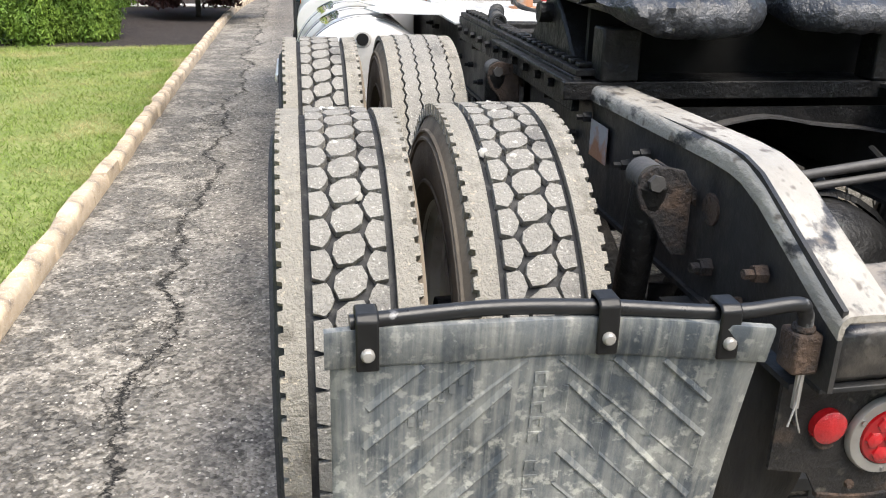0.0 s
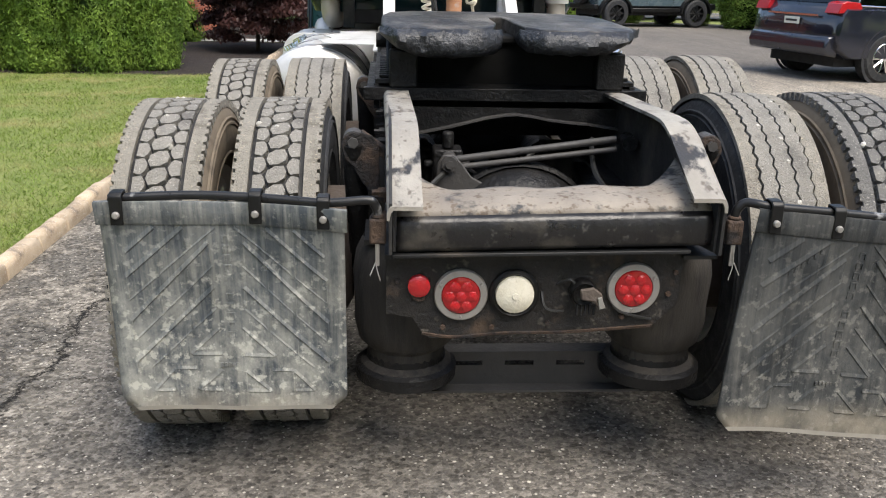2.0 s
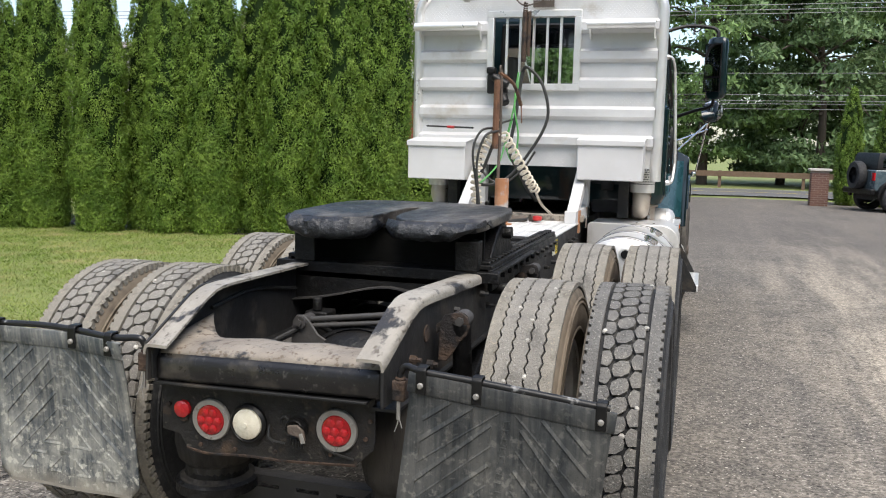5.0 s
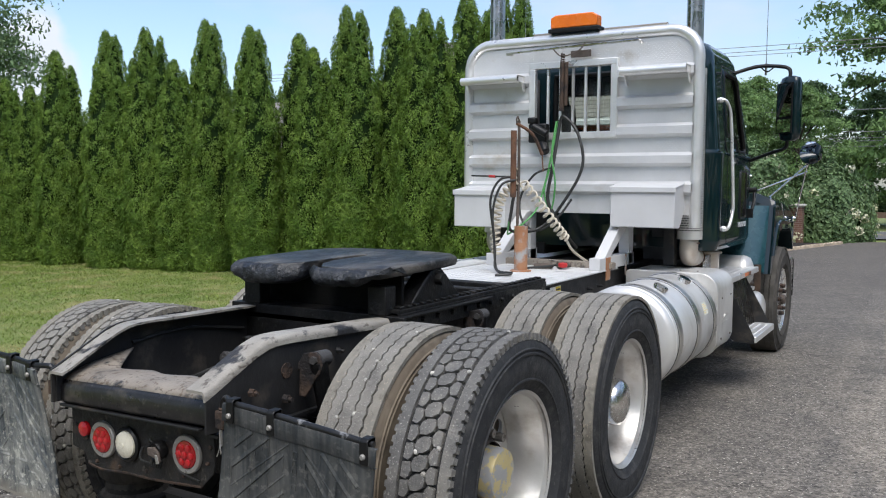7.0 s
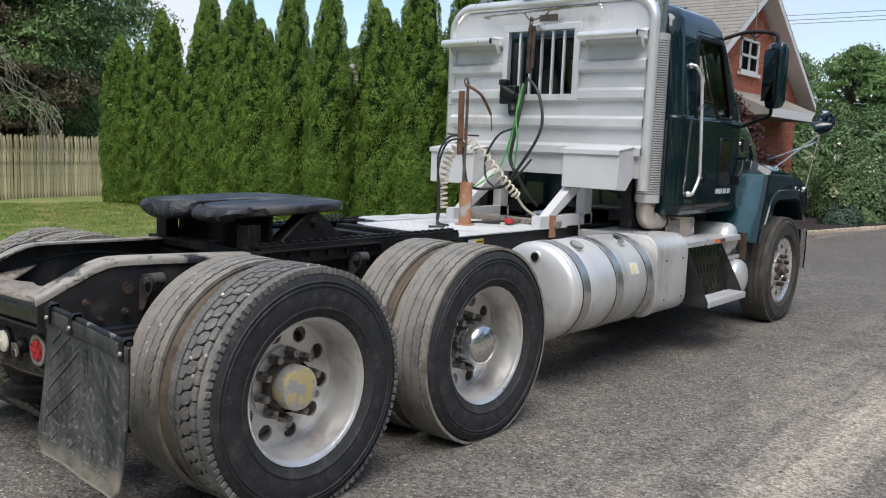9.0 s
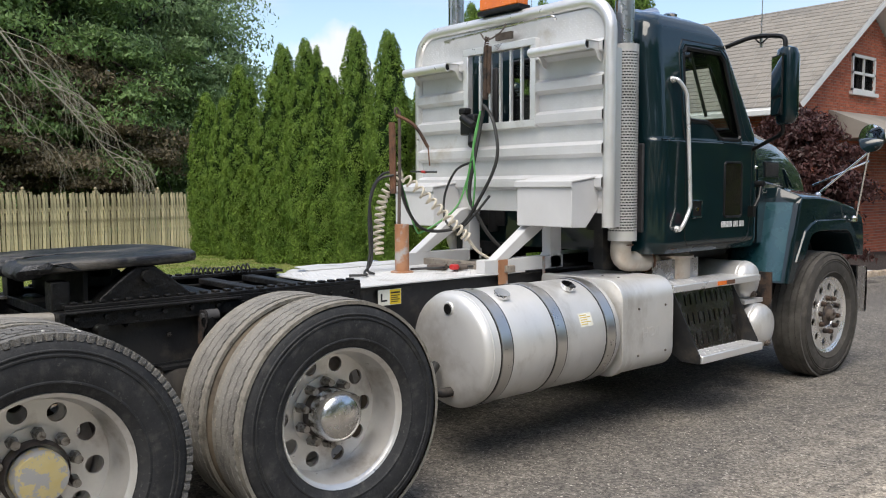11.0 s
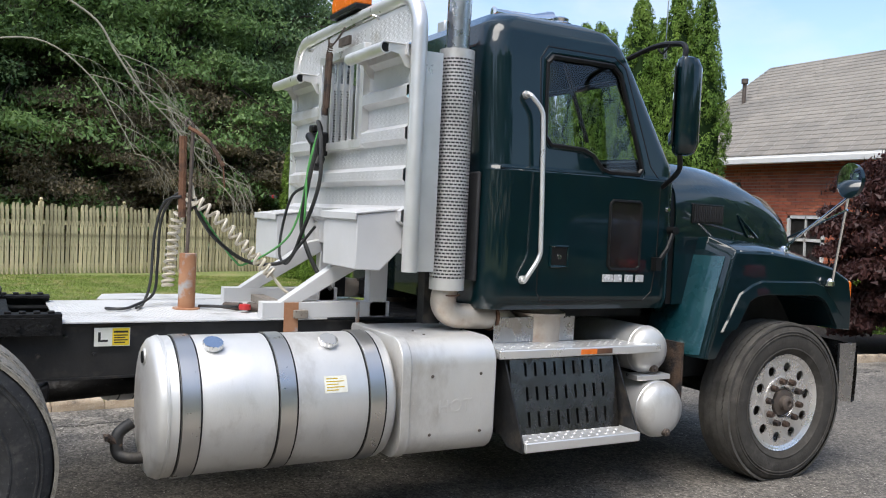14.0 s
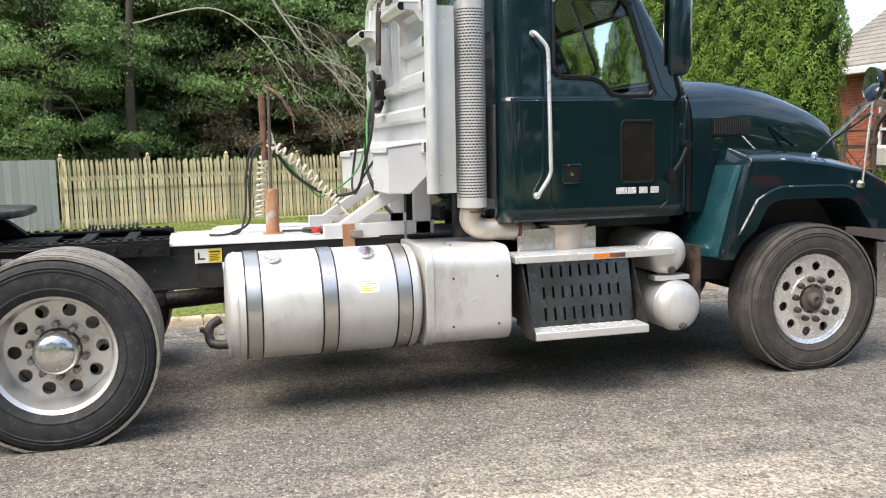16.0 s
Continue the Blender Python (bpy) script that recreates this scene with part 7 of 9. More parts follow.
for b in ((WX0 - .05, WX1 + .05, WZ1, WZ1 + .05), (WX0 - .05, WX1 + .05, WZ0 - .05, WZ0), (WX0 - .05, WX0, WZ0, WZ1), (WX1, WX1 + .05, WZ0, WZ1)):
    wf.box(b[0], b[1], RY - .055, RY - .004, b[2], b[3])
part("window_frame", wf, ALU, rack, bevel=0.004)
for i in range(5):
    x = WX0 + .10 + i * .105
    part("bar", M().box(x - .009, x + .009, RY - .03, RY - .01, WZ0, WZ1), ALU, rack)
for s in (-1, 1):
    x0, x1 = (0.41, 0.90) if s > 0 else (-0.93, -0.42)
    hook = [(RY - .02, 2.475), (RY - .166, 2.475), (RY - .166, 2.467), (RY - .02, 2.467)]
    sh = part("chain_hanger", M().prism(hook, "x", x0, x1), ALU, rack, "bent aluminium chain hanger", bevel=0.003)
    curl = [(RY - .165 + .032 * math.cos(a), 2.443 + .032 * math.sin(a)) for a in [math.pi * (.5 + i / 9) for i in range(13)]]
    curl += [(RY - .165 + .026 * math.cos(a), 2.443 + .026 * math.sin(a)) for a in [math.pi * (.5 + i / 9) for i in range(12, -1, -1)]]
    part("rolled_lip", M().prism(curl, "x", x0, x1), ALU, sh, "rolled aluminium lip", 40)
    # black filler added for the shade inside the lip's open end
    part("end_plug", M().lathe([(.0, .012), (.022, .010), (.027, .0), (.027, -.05)], (x1 - .02, RY - .165, 2.443), "x", 18), PLASTIC, sh, "black disc standing for the shaded open end of the rolled lip")
    for xx in (x0 + .01, x1 - .01):
        part("end_plate", M().prism([(RY - .02, 2.466), (RY - .15, 2.466), (RY - .15, 2.43), (RY - .09, 2.42), (RY - .05, 2.36), (RY - .02, 2.35)], "x", xx - .005, xx + .005), ALU, sh)
part("bent_rod", M().tube(curve([(-.52, RY - .06, 2.645), (-.5, RY - .07, 2.66), (.40, RY - .08, 2.68), (.52, RY - .07, 2.68), (.53, RY - .05, 2.66)], 6), .009, 6), STEEL, rack)
part("rod_clip", M().tube(curve([(-.16, RY - .08, 2.66), (-.08, RY - .1, 2.60), (.05, RY - .1, 2.63), (.10, RY - .08, 2.69)], 5), .006, 5).box(-.02, .14, RY - .07, RY - .05, 2.59, 2.64), IRON, rack)
# tool boxes with drip lids
for s in (-1, 1):
    x0, x1, dz = (.392, .868, -.012) if s > 0 else (-.933, -.470, -.045)
    bx = part("tool_box", M().prism([(3.93, 1.316 + dz), (3.93, 1.60 + dz), (4.19, 1.63 + dz), (4.19, 1.43 + dz), (4.07, 1.311 + dz)], "x", x0, x1), WHITE, rack, "white steel tool box", bevel=0.006)
    part("lid", M().prism([(3.915, 1.570 + dz), (3.915, 1.608 + dz), (4.19, 1.645 + dz), (4.19, 1.632 + dz), (3.925, 1.60 + dz), (3.925, 1.570 + dz)], "x", x0 - .008, x1 + .008), WHITE, bx, bevel=0.003)
    # struts down to the frame
    sx = s * .41
    lo, hi = min(sx - .04 * s, sx + .04 * s), max(sx - .04 * s, sx + .04 * s)
    leg = part("rack_leg", M().box(lo, hi, 4.20, 4.31, 1.004, 1.42), WHITE, rack, "white steel leg", bevel=0.005)
    part("brace", M().prism([(3.68, 1.09), (3.80, 1.09), (4.21, 1.33), (4.21, 1.41), (4.12, 1.39)], "x", lo, hi), WHITE, leg, bevel=0.004)
    part("foot_rail", M().box(lo, hi, 3.58, 4.33, 1.004, 1.092), WHITE, leg, bevel=0.004)
    for y0, y1 in ((3.70, 3.78), (4.12, 4.14)):
        part("foot_bracket", M().box(hi if s > 0 else lo - .008, hi + .008 if s > 0 else lo, y0, y1, .93, 1.09), RUST_LIGHT, leg, "rusty bracket")
part("base_cross", M().box(-.48, .48, 3.75, 3.83, 1.004, 1.05), DUSTY, rack, bevel=0.004)
part("connector", M().box(-.355, -.20, RY - .11, RY - .04, 1.94, 2.09).cyl((-.24, RY - .08, 1.94), (-.20, RY - .12, 1.86), .038, None, 12).cyl((-.31, RY - .13, 2.07), (-.18, RY - .13, 2.00), .030, None, 12).box(-.36, -.29, RY - .12, RY - .05, 2.09, 2.14), PLASTIC, rack, "black trailer connector holder", bevel=0.012)
# warning beacon
bc = part("beacon", M().box(-.22, .20, RY - .06, RY + .06, 2.79, 2.822), PLASTIC, rack, "amber light bar", bevel=0.006)
part("lens", M().prism([(-.20, 2.823), (.18, 2.823), (.18, 2.905), (.14, 2.925), (-.16, 2.925), (-.20, 2.905)], "y", RY - .055, RY + .055), AMBER, bc, "amber lens", bevel=0.008)

# hanging spring and trailer lines
part("hanger_spring", coil([(-.07, RY - .10, 2.62), (-.07, RY - .11, 2.55)], .014, 6, .004).tube([(-.07, RY - .11, 2.55), (-.07, RY - .12, 2.18)], .020, 8).tube([(-.035, RY - .11, 2.55), (-.035, RY - .12, 2.22)], .014, 8), RUST_DARK, truck, "rusty spring hanger")
for pts, r, mt, lab in (
    ([(-.07, RY - .14, 2.10), (-.02, RY - .18, 2.13), (.10, RY - .20, 2.0), (.15, RY - .22, 1.75), (.02, RY - .26, 1.48), (-.15, RY - .30, 1.28), (-.30, RY - .5, 1.26), (-.18, 3.45, 1.42), (-.07, 3.30, 1.62)], .012, HOSE, "black air line"),
    ([(-.08, RY - .14, 2.10), (-.12, RY - .20, 1.80), (-.16, RY - .22, 1.60), (-.20, RY - .3, 1.40), (-.30, RY - .5, 1.25), (-.28, 3.6, 1.28), (-.08, 3.32, 1.60)], .007, HOSE_GREEN, "green electric cable"),
    ([(-.10, RY - .14, 2.10), (-.11, RY - .2, 1.85), (-.07, RY - .22, 1.62), (-.10, RY - .22, 1.42), (-.16, RY - .22, 1.55), (-.12, RY - .20, 1.75)], .007, HOSE_GREEN, "green electric cable"),
    ([(-.07, RY - .14, 2.10), (-.10, RY - .2, 1.75), (-.13, RY - .22, 1.5), (-.06, RY - .2, 1.35), (.0, RY - .15, 1.22), (.06, RY - .08, 1.12)], .014, HOSE, "black air line"),
    ([(-.12, RY - .20, 1.74), (-.24, RY - .25, 1.68), (-.34, RY - .27, 1.50), (-.30, RY - .3, 1.32), (-.16, RY - .3, 1.26), (-.02, RY - .28, 1.36), (.06, RY - .2, 1.50)], .009, HOSE, "black air line"),
    ([(-.07, 3.28, 1.66), (-.16, 3.22, 1.64), (-.20, 3.16, 1.50), (-.16, 3.14, 1.25), (-.14, 3.12, 1.08), (-.05, 3.0, 1.02), (.08, 2.92, 1.02), (.0, 2.85, 1.015)], .0085, HOSE, "black air line"),
    ([(-.05, 3.24, 1.64), (-.12, 3.16, 1.60), (-.16, 3.12, 1.42), (-.13, 3.10, 1.15), (-.10, 3.06, 1.03), (.05, 3.0, 1.02)], .0085, HOSE, "black air line"),
    ([(-.02, 3.35, 1.02), (.12, 3.5, 1.03), (.05, 3.62, 1.02), (.2, 3.8, 1.03)], .0085, HOSE, "black air line"),
):
    part("trailer_line", M().tube(curve(pts, 7), r, 7), mt, truck, lab)
part("coiled_line", coil([(-.06, 3.30, 1.64), (-.16, 3.24, 1.50), (-.19, 3.22, 1.30), (-.17, 3.20, 1.12)], .030, 15, .009), HOSE_WHITE, truck, "yellowed white coiled air line")
part("coiled_line", coil([(-.03, 3.32, 1.62), (.02, 3.48, 1.48), (.08, 3.62, 1.33), (.13, 3.72, 1.22)], .030, 12, .009), HOSE_WHITE, truck, "yellowed white coiled air line")
part("line_tail", M().tube(curve([(.13, 3.72, 1.22), (.16, 3.80, 1.12), (.22, 3.95, 1.03)], 6), .010, 6), HOSE_WHITE, truck)
part("line_tail", M().tube(curve([(-.05, 3.31, 1.63), (-.07, 3.30, 1.70), (-.05, 3.28, 1.72)], 4), .010, 6), HOSE_WHITE, truck)
part("gladhand", M().cyl((-.02, 3.50, 1.02), (.10, 3.56, 1.03), .022, None, 10).cyl((.12, 3.6, 1.03), (.2, 3.66, 1.03), .028, .018, 10), IRON, truck)
part("gladhand", M().lathe([(.0, -.02), (.03, -.015), (.035, .0), (.03, .015), (0, .02)], (.18, 3.56, 1.035), "z", 14), RED, truck, "red air coupling")
stick = part("grab_stick", M().cyl((-.80, 3.98, 1.68), (-.40, 3.90, 1.67), .007, None, 6), HOSE, truck)
part("tag", M().cyl((-.62, 3.945, 1.675), (-.56, 3.93, 1.672), .011, None, 8), RED, stick)

# decal on the rail
dc = part("decal", M().box(.4345, .4365, 2.748, 2.915, .878, .970), PAPER, truck, "white and yellow warning sticker with a picture")
part("band", M().box(.4366, .4372, 2.832, 2.912, .881, .967), YELLOW, dc)
for b in ((.4366, .4373, 2.766, 2.778, .900, .948), (.4366, .4373, 2.7785, 2.812, .900, .910), (.4373, .4377, 2.838, 2.906, .944, .954)):
    part("picture_bar", M().box(*b), INK, dc)
for i in range(4):
    part("text_bar", M().box(.4373, .4377, 2.840, 2.904 - .012 * (i % 2), .929 - .012 * i, .935 - .012 * i), INK, dc)
part("rail_placard", M().box(-.4345, -.4325, 0.86, .98, .84, .93), RUST_LIGHT, truck, "faded rusty placard on the rail")

# ---- fuel tanks, steps, stacks ----
TX, TZ, TR = 0.841, 0.658, 0.325


def fuel_tank(s):
    m = M().lathe([(0.0, 2.912), (0.20, 2.914), (0.290, 2.926), (0.315, 2.942), (TR, 2.965), (TR, 4.035), (0.315, 4.055), (0.290, 4.068), (0.0, 4.072)], (s * TX, 0, TZ), "y", 64)
    tank = part("fuel_tank", m, TANK, truck, "round brushed aluminium fuel tank", 50)
    part("seam", M().lathe([(TR - .002, 2.968), (TR + .004, 2.972), (TR + .004, 2.982), (TR - .002, 2.986)], (s * TX, 0, TZ), "y", 64), TANK, tank)
    for y in (3.030, 3.468, 3.915):
        part("strap", M().lathe([(TR - .001, y), (TR + .006, y + .003), (TR + .006, y + .079), (TR - .001, y + .082)], (s * TX, 0, TZ), "y", 64), STRAP, tank, "polished steel strap")
        part("strap_edge", M().lathe([(TR - .001, y - .008), (TR + .003, y - .006), (TR + .003, y - .001), (TR - .001, y)], (s * TX, 0, TZ), "y", 64).lathe([(TR - .001, y + .082), (TR + .003, y + .083), (TR + .003, y + .088), (TR - .001, y + .090)], (s * TX, 0, TZ), "y", 64), PLASTIC, tank)
    for y in (3.193, 3.751):
        a = 0.47
        d = Vector((s * math.sin(a), 0, math.cos(a)))
        c = Vector((s * TX, y, TZ)) + d * (TR - .01)
        cap = part("filler_cap", M().tube([c, c + d * .018], .038, 20).tube([c + d * .018, c + d * .042], .044, 20), CHROME, tank, "chrome filler cap")
        g = M()
        u, w = d.orthogonal().normalized(), d.cross(d.orthogonal().normalized())
        for k in range(14):
            q = 2 * math.pi * k / 14
            e = u * math.cos(q) + w * math.sin(q)
            g.tube([c + d * .020 + e * .044, c + d * .040 + e * .044], .004, 5)
        part("grip", g, CHROME, cap)
    sender = Vector((s * (TX + .02), 2.918, TZ + .235))
    part("plug_ring", M().cyl(sender, sender + Vector((0, -.008, 0)), .042, .036, 20), TANK, tank)
    part("plug", M().cyl(sender + Vector((0, -.008, 0)), sender + Vector((0, -.014, 0)), .028, None, 16), PLASTIC, tank)
    fit_c = Vector((s * (TX + .03), 2.918, TZ - .225))
    part("drain_pipe", M().tube(curve([fit_c + Vector((0, .03, 0)), fit_c + Vector((0, -.05, 0)), fit_c + Vector((-s * .03, -.10, .02)), fit_c + Vector((-s * .05, -.10, .10)), fit_c + Vector((-s * .08, -.04, .14))], 5), .028, 10), BLACK, tank, "black drain elbow and rusty valve")
    part("drain_valve", M().cyl(fit_c + Vector((-s * .03, -.09, .05)), fit_c + Vector((-s * .03, -.15, .10)), .016, None, 8).box(fit_c.x - s * .03 - .03, fit_c.x - s * .03 + .03, fit_c.y - .16, fit_c.y - .148, fit_c.z + .085, fit_c.z + .105), RUST_DARK, tank)
    lab = M()
    for k in range(7):
        a = math.radians(61 + k * 2.4)
        lab.add([(s * (TX + (TR + .0012) * math.sin(a)), y, TZ + (TR + .0012) * math.cos(a)) for y in (3.685, 3.80)], [])
    n = len(lab.v)
    lab.f = [(2 * i, 2 * i + 1, 2 * i + 3, 2 * i + 2) for i in range(n // 2 - 1)]
    st = part("sticker", lab, PAPER, tank, "small yellowed paper sticker", recalc=False)
    bars = M()
    for k in range(5):
        a = math.radians(63.5 + k * 2.4)
        x, z = s * (TX + (TR + .0022) * math.sin(a)), TZ + (TR + .0022) * math.cos(a)
        bars.add([(x, 3.695, z - .002), (x, 3.755 + .03 * (k % 2), z - .002), (x, 3.755 + .03 * (k % 2), z + .003), (x, 3.695, z + .003)], [(0, 1, 2, 3)])
    part("text_bar", bars, YELLOW, st, recalc=False)
    return tank


for s in (1, -1):
    fuel_tank(s)
for a, b in ((.434, .58), (-.58, -.434)):
    for y in (3.03, 3.48, 3.92):
        part("tank_bracket", M().box(a, b, y, y + .07, .45, .70), BLACK, truck)


def rounded(x0, x1, z0, z1, r_out, r_in, s, n=7):
    """A box outline in x and z, rounder on its outer side."""
    pts = []
    for cx, cz, r, a0 in ((x1 - r_out, z1 - r_out, r_out, 0), (x0 + r_in, z1 - r_in, r_in, 90), (x0 + r_in, z0 + r_in, r_in, 180), (x1 - r_out, z0 + r_out, r_out, 270)):
        for i in range(n):
            a = radians(a0 + 90 * i / (n - 1))
            pts.append((s * (cx + r * math.cos(a)), cz + r * math.sin(a)))
    return pts


for s in (1, -1):
    o = rounded(.47, 1.142, .372, .972, .13, .03, s)
    cover = part("heat_cover", M().loft([[(x, y, z) for x, z in o] for y in (4.095, 4.640)]), TANK, truck, "aluminium exhaust heat cover with rounded edges", 50, bevel=0.008)
    o2 = rounded(.47, 1.150, .364, .980, .135, .03, s)
    part("end_band", M().loft([[(x, y, z) for x, z in o2] for y in (4.088, 4.140)]), TANK, cover, bevel=0.004)
    for y, z in ((4.262, .79), (4.258, .492), (4.545, .792), (4.552, .493)):
        part("rivet", M().cyl((s * 1.141, y, z), (s * 1.147, y, z), .009, .007, 8), IRON, cover)
    for y, x in ((4.3, .82), (4.6, .82), (4.3, .95)):
        part("rivet", M().cyl((s * x, y, .971), (s * x, y, .977), .009, .007, 8), IRON, cover)
font = bpy.data.curves.new("embossed_word", "FONT")
font.body, font.size, font.extrude, font.bevel_depth, font.align_x = "HOT", 0.095, 0.0003, 0.0003, "CENTER"
word = new("embossed_word", font)
word.matrix_basis = Matrix(((0, 0, 1, 1.1432), (1, 0, 0, 4.40), (0, 1, 0, .60), (0, 0, 0, 1)))
word.parent = truck
word.data.materials.append(TANK)


def steps(s):
    """Two tread plates, a slotted shield and side brackets."""
    b = lambda x0, x1, *r: M().box(min(s * x0, s * x1), max(s * x0, s * x1), *r)
    up = part("upper_step", b(.86, 1.115, 4.675, 5.80, .852, .900), ALU, truck, "perforated aluminium upper step", bevel=0.006)
    low = part("lower_step", b(1.12, 1.305, 4.738, 5.505, .395, .447), ALU, truck, "perforated aluminium lower step", bevel=0.006)
    for st, x0, n, y0, z in ((up, .872, 4, 4.72, .900), (low, 1.135, 3, 4.77, .447)):
        grip, hole = M(), M()
        for i in range(n):
            for k in range(18 if st is up else 12):
                x, y = s * (x0 + .055 * i + .02), y0 + .058 * k
                grip.lathe([(.013, 0), (.010, .0025), (.007, .0025), (.006, .001)], (x, y, z), "z", 8)
                hole.lathe([(.006, .0012), (0, .0012)], (x, y, z), "z", 8)
        tagged(part("grip_dimple", grip, ALU, st), kind="stuff")
        tagged(part("hole", hole, PLASTIC, st), kind="stuff")
    for k in range(12):
        part("end_slot", b(.88 + .018 * k, .888 + .018 * k, 4.6735, 4.6745, .864, .888), PLASTIC, up) if k % 3 == 0 else None
    part("reflector", b(1.116, 1.120, 5.21, 5.32, .862, .890), AMBER, up, "amber reflector")
    part("reflector", b(1.116, 1.120, 5.32, 5.43, .862, .890), RUST, up, "dark red reflector")
    # slotted shield leaning inwards, cut out round its slots
    g = M()
    A, B = Vector((s * 1.06, 0, .845)), Vector((s * 1.155, 0, .442))
    cols = sorted({4.77, 5.48, *[v for k in range(9) for v in (4.86 + .065 * k, 4.876 + .065 * k)]})
    rows_t = [0, .06, .24, .38, .56, .70, .90, 1.0]
    for ci in range(len(cols) - 1):
        for ri in range(len(rows_t) - 1):
            slot = ci % 2 == 1 and ri in (1, 3, 5)
            if not slot:
                p, q = A.lerp(B, rows_t[ri]), A.lerp(B, rows_t[ri + 1])
                g.add([(p.x, cols[ci], p.z), (p.x, cols[ci + 1], p.z), (q.x, cols[ci + 1], q.z), (q.x, cols[ci], q.z)], [(0, 1, 2, 3)])
    sh = part("slotted_shield", g, SHIELD, low, "slotted stainless shield", recalc=False)
    back = b(.90, .98, 4.76, 5.50, .42, .84)
    part("step_back", back, PLASTIC, low)
    part("side_bracket", M().prism([(s * .90, .850), (s * 1.08, .850), (s * 1.29, .44), (s * 1.29, .393), (s * 1.15, .393), (s * .90, .55)], "y", 4.724, 4.734), BLACK, low)
    part("side_bracket", M().prism([(s * .90, .850), (s * 1.05, .850), (s * 1.26, .46), (s * 1.26, .42), (s * 1.15, .42), (s * .90, .62)], "y", 5.508, 5.516), BLACK, low)
    part("upper_shield", b(.865, .873, 4.78, 5.34, .901, 1.045), STEEL, up, "scratched stainless splash plate", bevel=0.003)
    return up


for s in (1, -1):
    steps(s)
    for y, z, r, end, nm in ((5.80, .850, .142, 1.055, "air tank"), (5.825, .507, .167, 1.160, "air tank")):
        m = M().lathe([(0, .35), (r, .35), (r, end - .075), (r * .985, end - .05), (r * .86, end - .018), (r * .55, end + .004), (0, end + .012)], (0, y, z), "x", 40)
        if s < 0:
            m.v = [(-a, b, c) for a, b, c in m.v]
        t = part("air_tank", m, TANK, truck, "dull white aluminium air tank with domed end", 50)
        part("weld", M().lathe([(r, 0), (r + .003, .004), (r, .008)], (s * (end - .08), y, z), "x", 40), ALU, t)
        part("drain_boss", M().cyl((s * (end - .02), y + .01, z - r * .74), (s * (end + .012), y + .01, z - r * .74), .026, .022, 12).cyl((s * (end + .012), y + .01, z - r * .74), (s * (end + .022), y + .01, z - r * .74), .012, None, 6), IRON, t)
    part("tank_cradle", M().box(min(s * .95, s * 1.06), max(s * .95, s * 1.06), 5.68, 5.94, .676, .707), ALU, truck, bevel=0.003)
    part("battery_box", M().box(min(s * .434, s * .92), max(s * .434, s * .92), 4.86, 5.58, .40, .84), GREASY, truck)
    part("under_floor", M().box(min(s * .434, s * .70), max(s * .434, s * .70), 4.62, 6.0, 1.02, 1.12), DARK_IN, truck)
    # exhaust stack: pipe, elbow, louvred heat shield
    sx = s * .835
    st = part("exhaust_pipe", M().tube([(sx, 4.485, 1.16), (sx, 4.485, 3.0), (sx, 4.485, 3.30)] + ([(sx, 4.485, 3.7)] if s > 0 else [(sx - .03, 4.485, 3.5), (sx - .16, 4.485, 3.72)]), .063, 24), STEEL, truck, "bare steel exhaust stack")
    slots, sleeve = M(), M()
    R0, rows_n, n = .096, 64, 26
    for k in range(rows_n):
        z0, z1 = 1.26 + k * .0185, 1.26 + (k + 1) * .0185
        zc0, zc1 = z0 + .0048, z1 - .0050
        off = .5 if k % 2 else 0
        ringp = lambda a, z: (sx + R0 * math.cos(a), 4.485 + R0 * math.sin(a), z)
        for i in range(n):
            a0, a1, a2 = [2 * math.pi * (i + off + f) / n for f in (0, .76, 1)]
            sleeve.add([ringp(a0, z0), ringp(a1, z0), ringp(a2, z0), ringp(a2, zc0), ringp(a1, zc0), ringp(a0, zc0)], [(0, 1, 4, 5), (1, 2, 3, 4)])
            sleeve.add([ringp(a1, zc0), ringp(a2, zc0), ringp(a2, zc1), ringp(a1, zc1)], [(0, 1, 2, 3)])
            sleeve.add([ringp(a0, zc1), ringp(a1, zc1), ringp(a2, zc1), ringp(a2, z1), ringp(a1, z1), ringp(a0, z1)], [(0, 1, 4, 5), (1, 2, 3, 4)])
    part("heat_shield", sleeve, TANK, st, "slotted stainless heat shield", 50, recalc=False)
    for z0, z1 in ((1.20, 1.262), (2.443, 2.49)):
        part("shield_band", M().lathe([(R0, z0), (R0, z1)], (sx, 4.485, 0), "z", 40), TANK, st)
    part("inner_pipe", M().lathe([(.078, 1.2), (.078, 2.48)], (sx, 4.485, 0), "z", 32), DARK_IN, st)
    part("elbow", M().tube(curve([(sx, 4.485, 1.22), (sx, 4.47, 1.12), (sx - s * .01, 4.54, 1.06), (sx - s * .02, 4.70, 1.045), (sx - s * .04, 4.86, 1.03), (sx - s * .06, 4.95, .96), (sx - s * .08, 4.97, .85)], 6), .070, 20), PIPE, st, "heat-stained exhaust elbow")
    part("clamp", M().tube([(sx - s * .025, 4.78, 1.040), (sx - s * .028, 4.80, 1.038)], .076, 20), RUST, st)
    part("clamp", M().tube([(sx, 4.485, 1.168), (sx, 4.485, 1.176)], .076, 20), RUST, st)
    part("stack_post", M().box(min(s * .66, s * .74), max(s * .66, s * .74), 4.40, 4.50, 1.0, 1.45), BLACK, st)
part("muffler", M().lathe([(0, -.14), (.13, -.14), (.14, -.12), (.14, .065), (.165, .068), (.165, .085), (.14, .088), (.12, .11), (0, .11)], (.77, 5.14, .98), "z", 28), PIPE, truck, "heat-stained catalyst can")
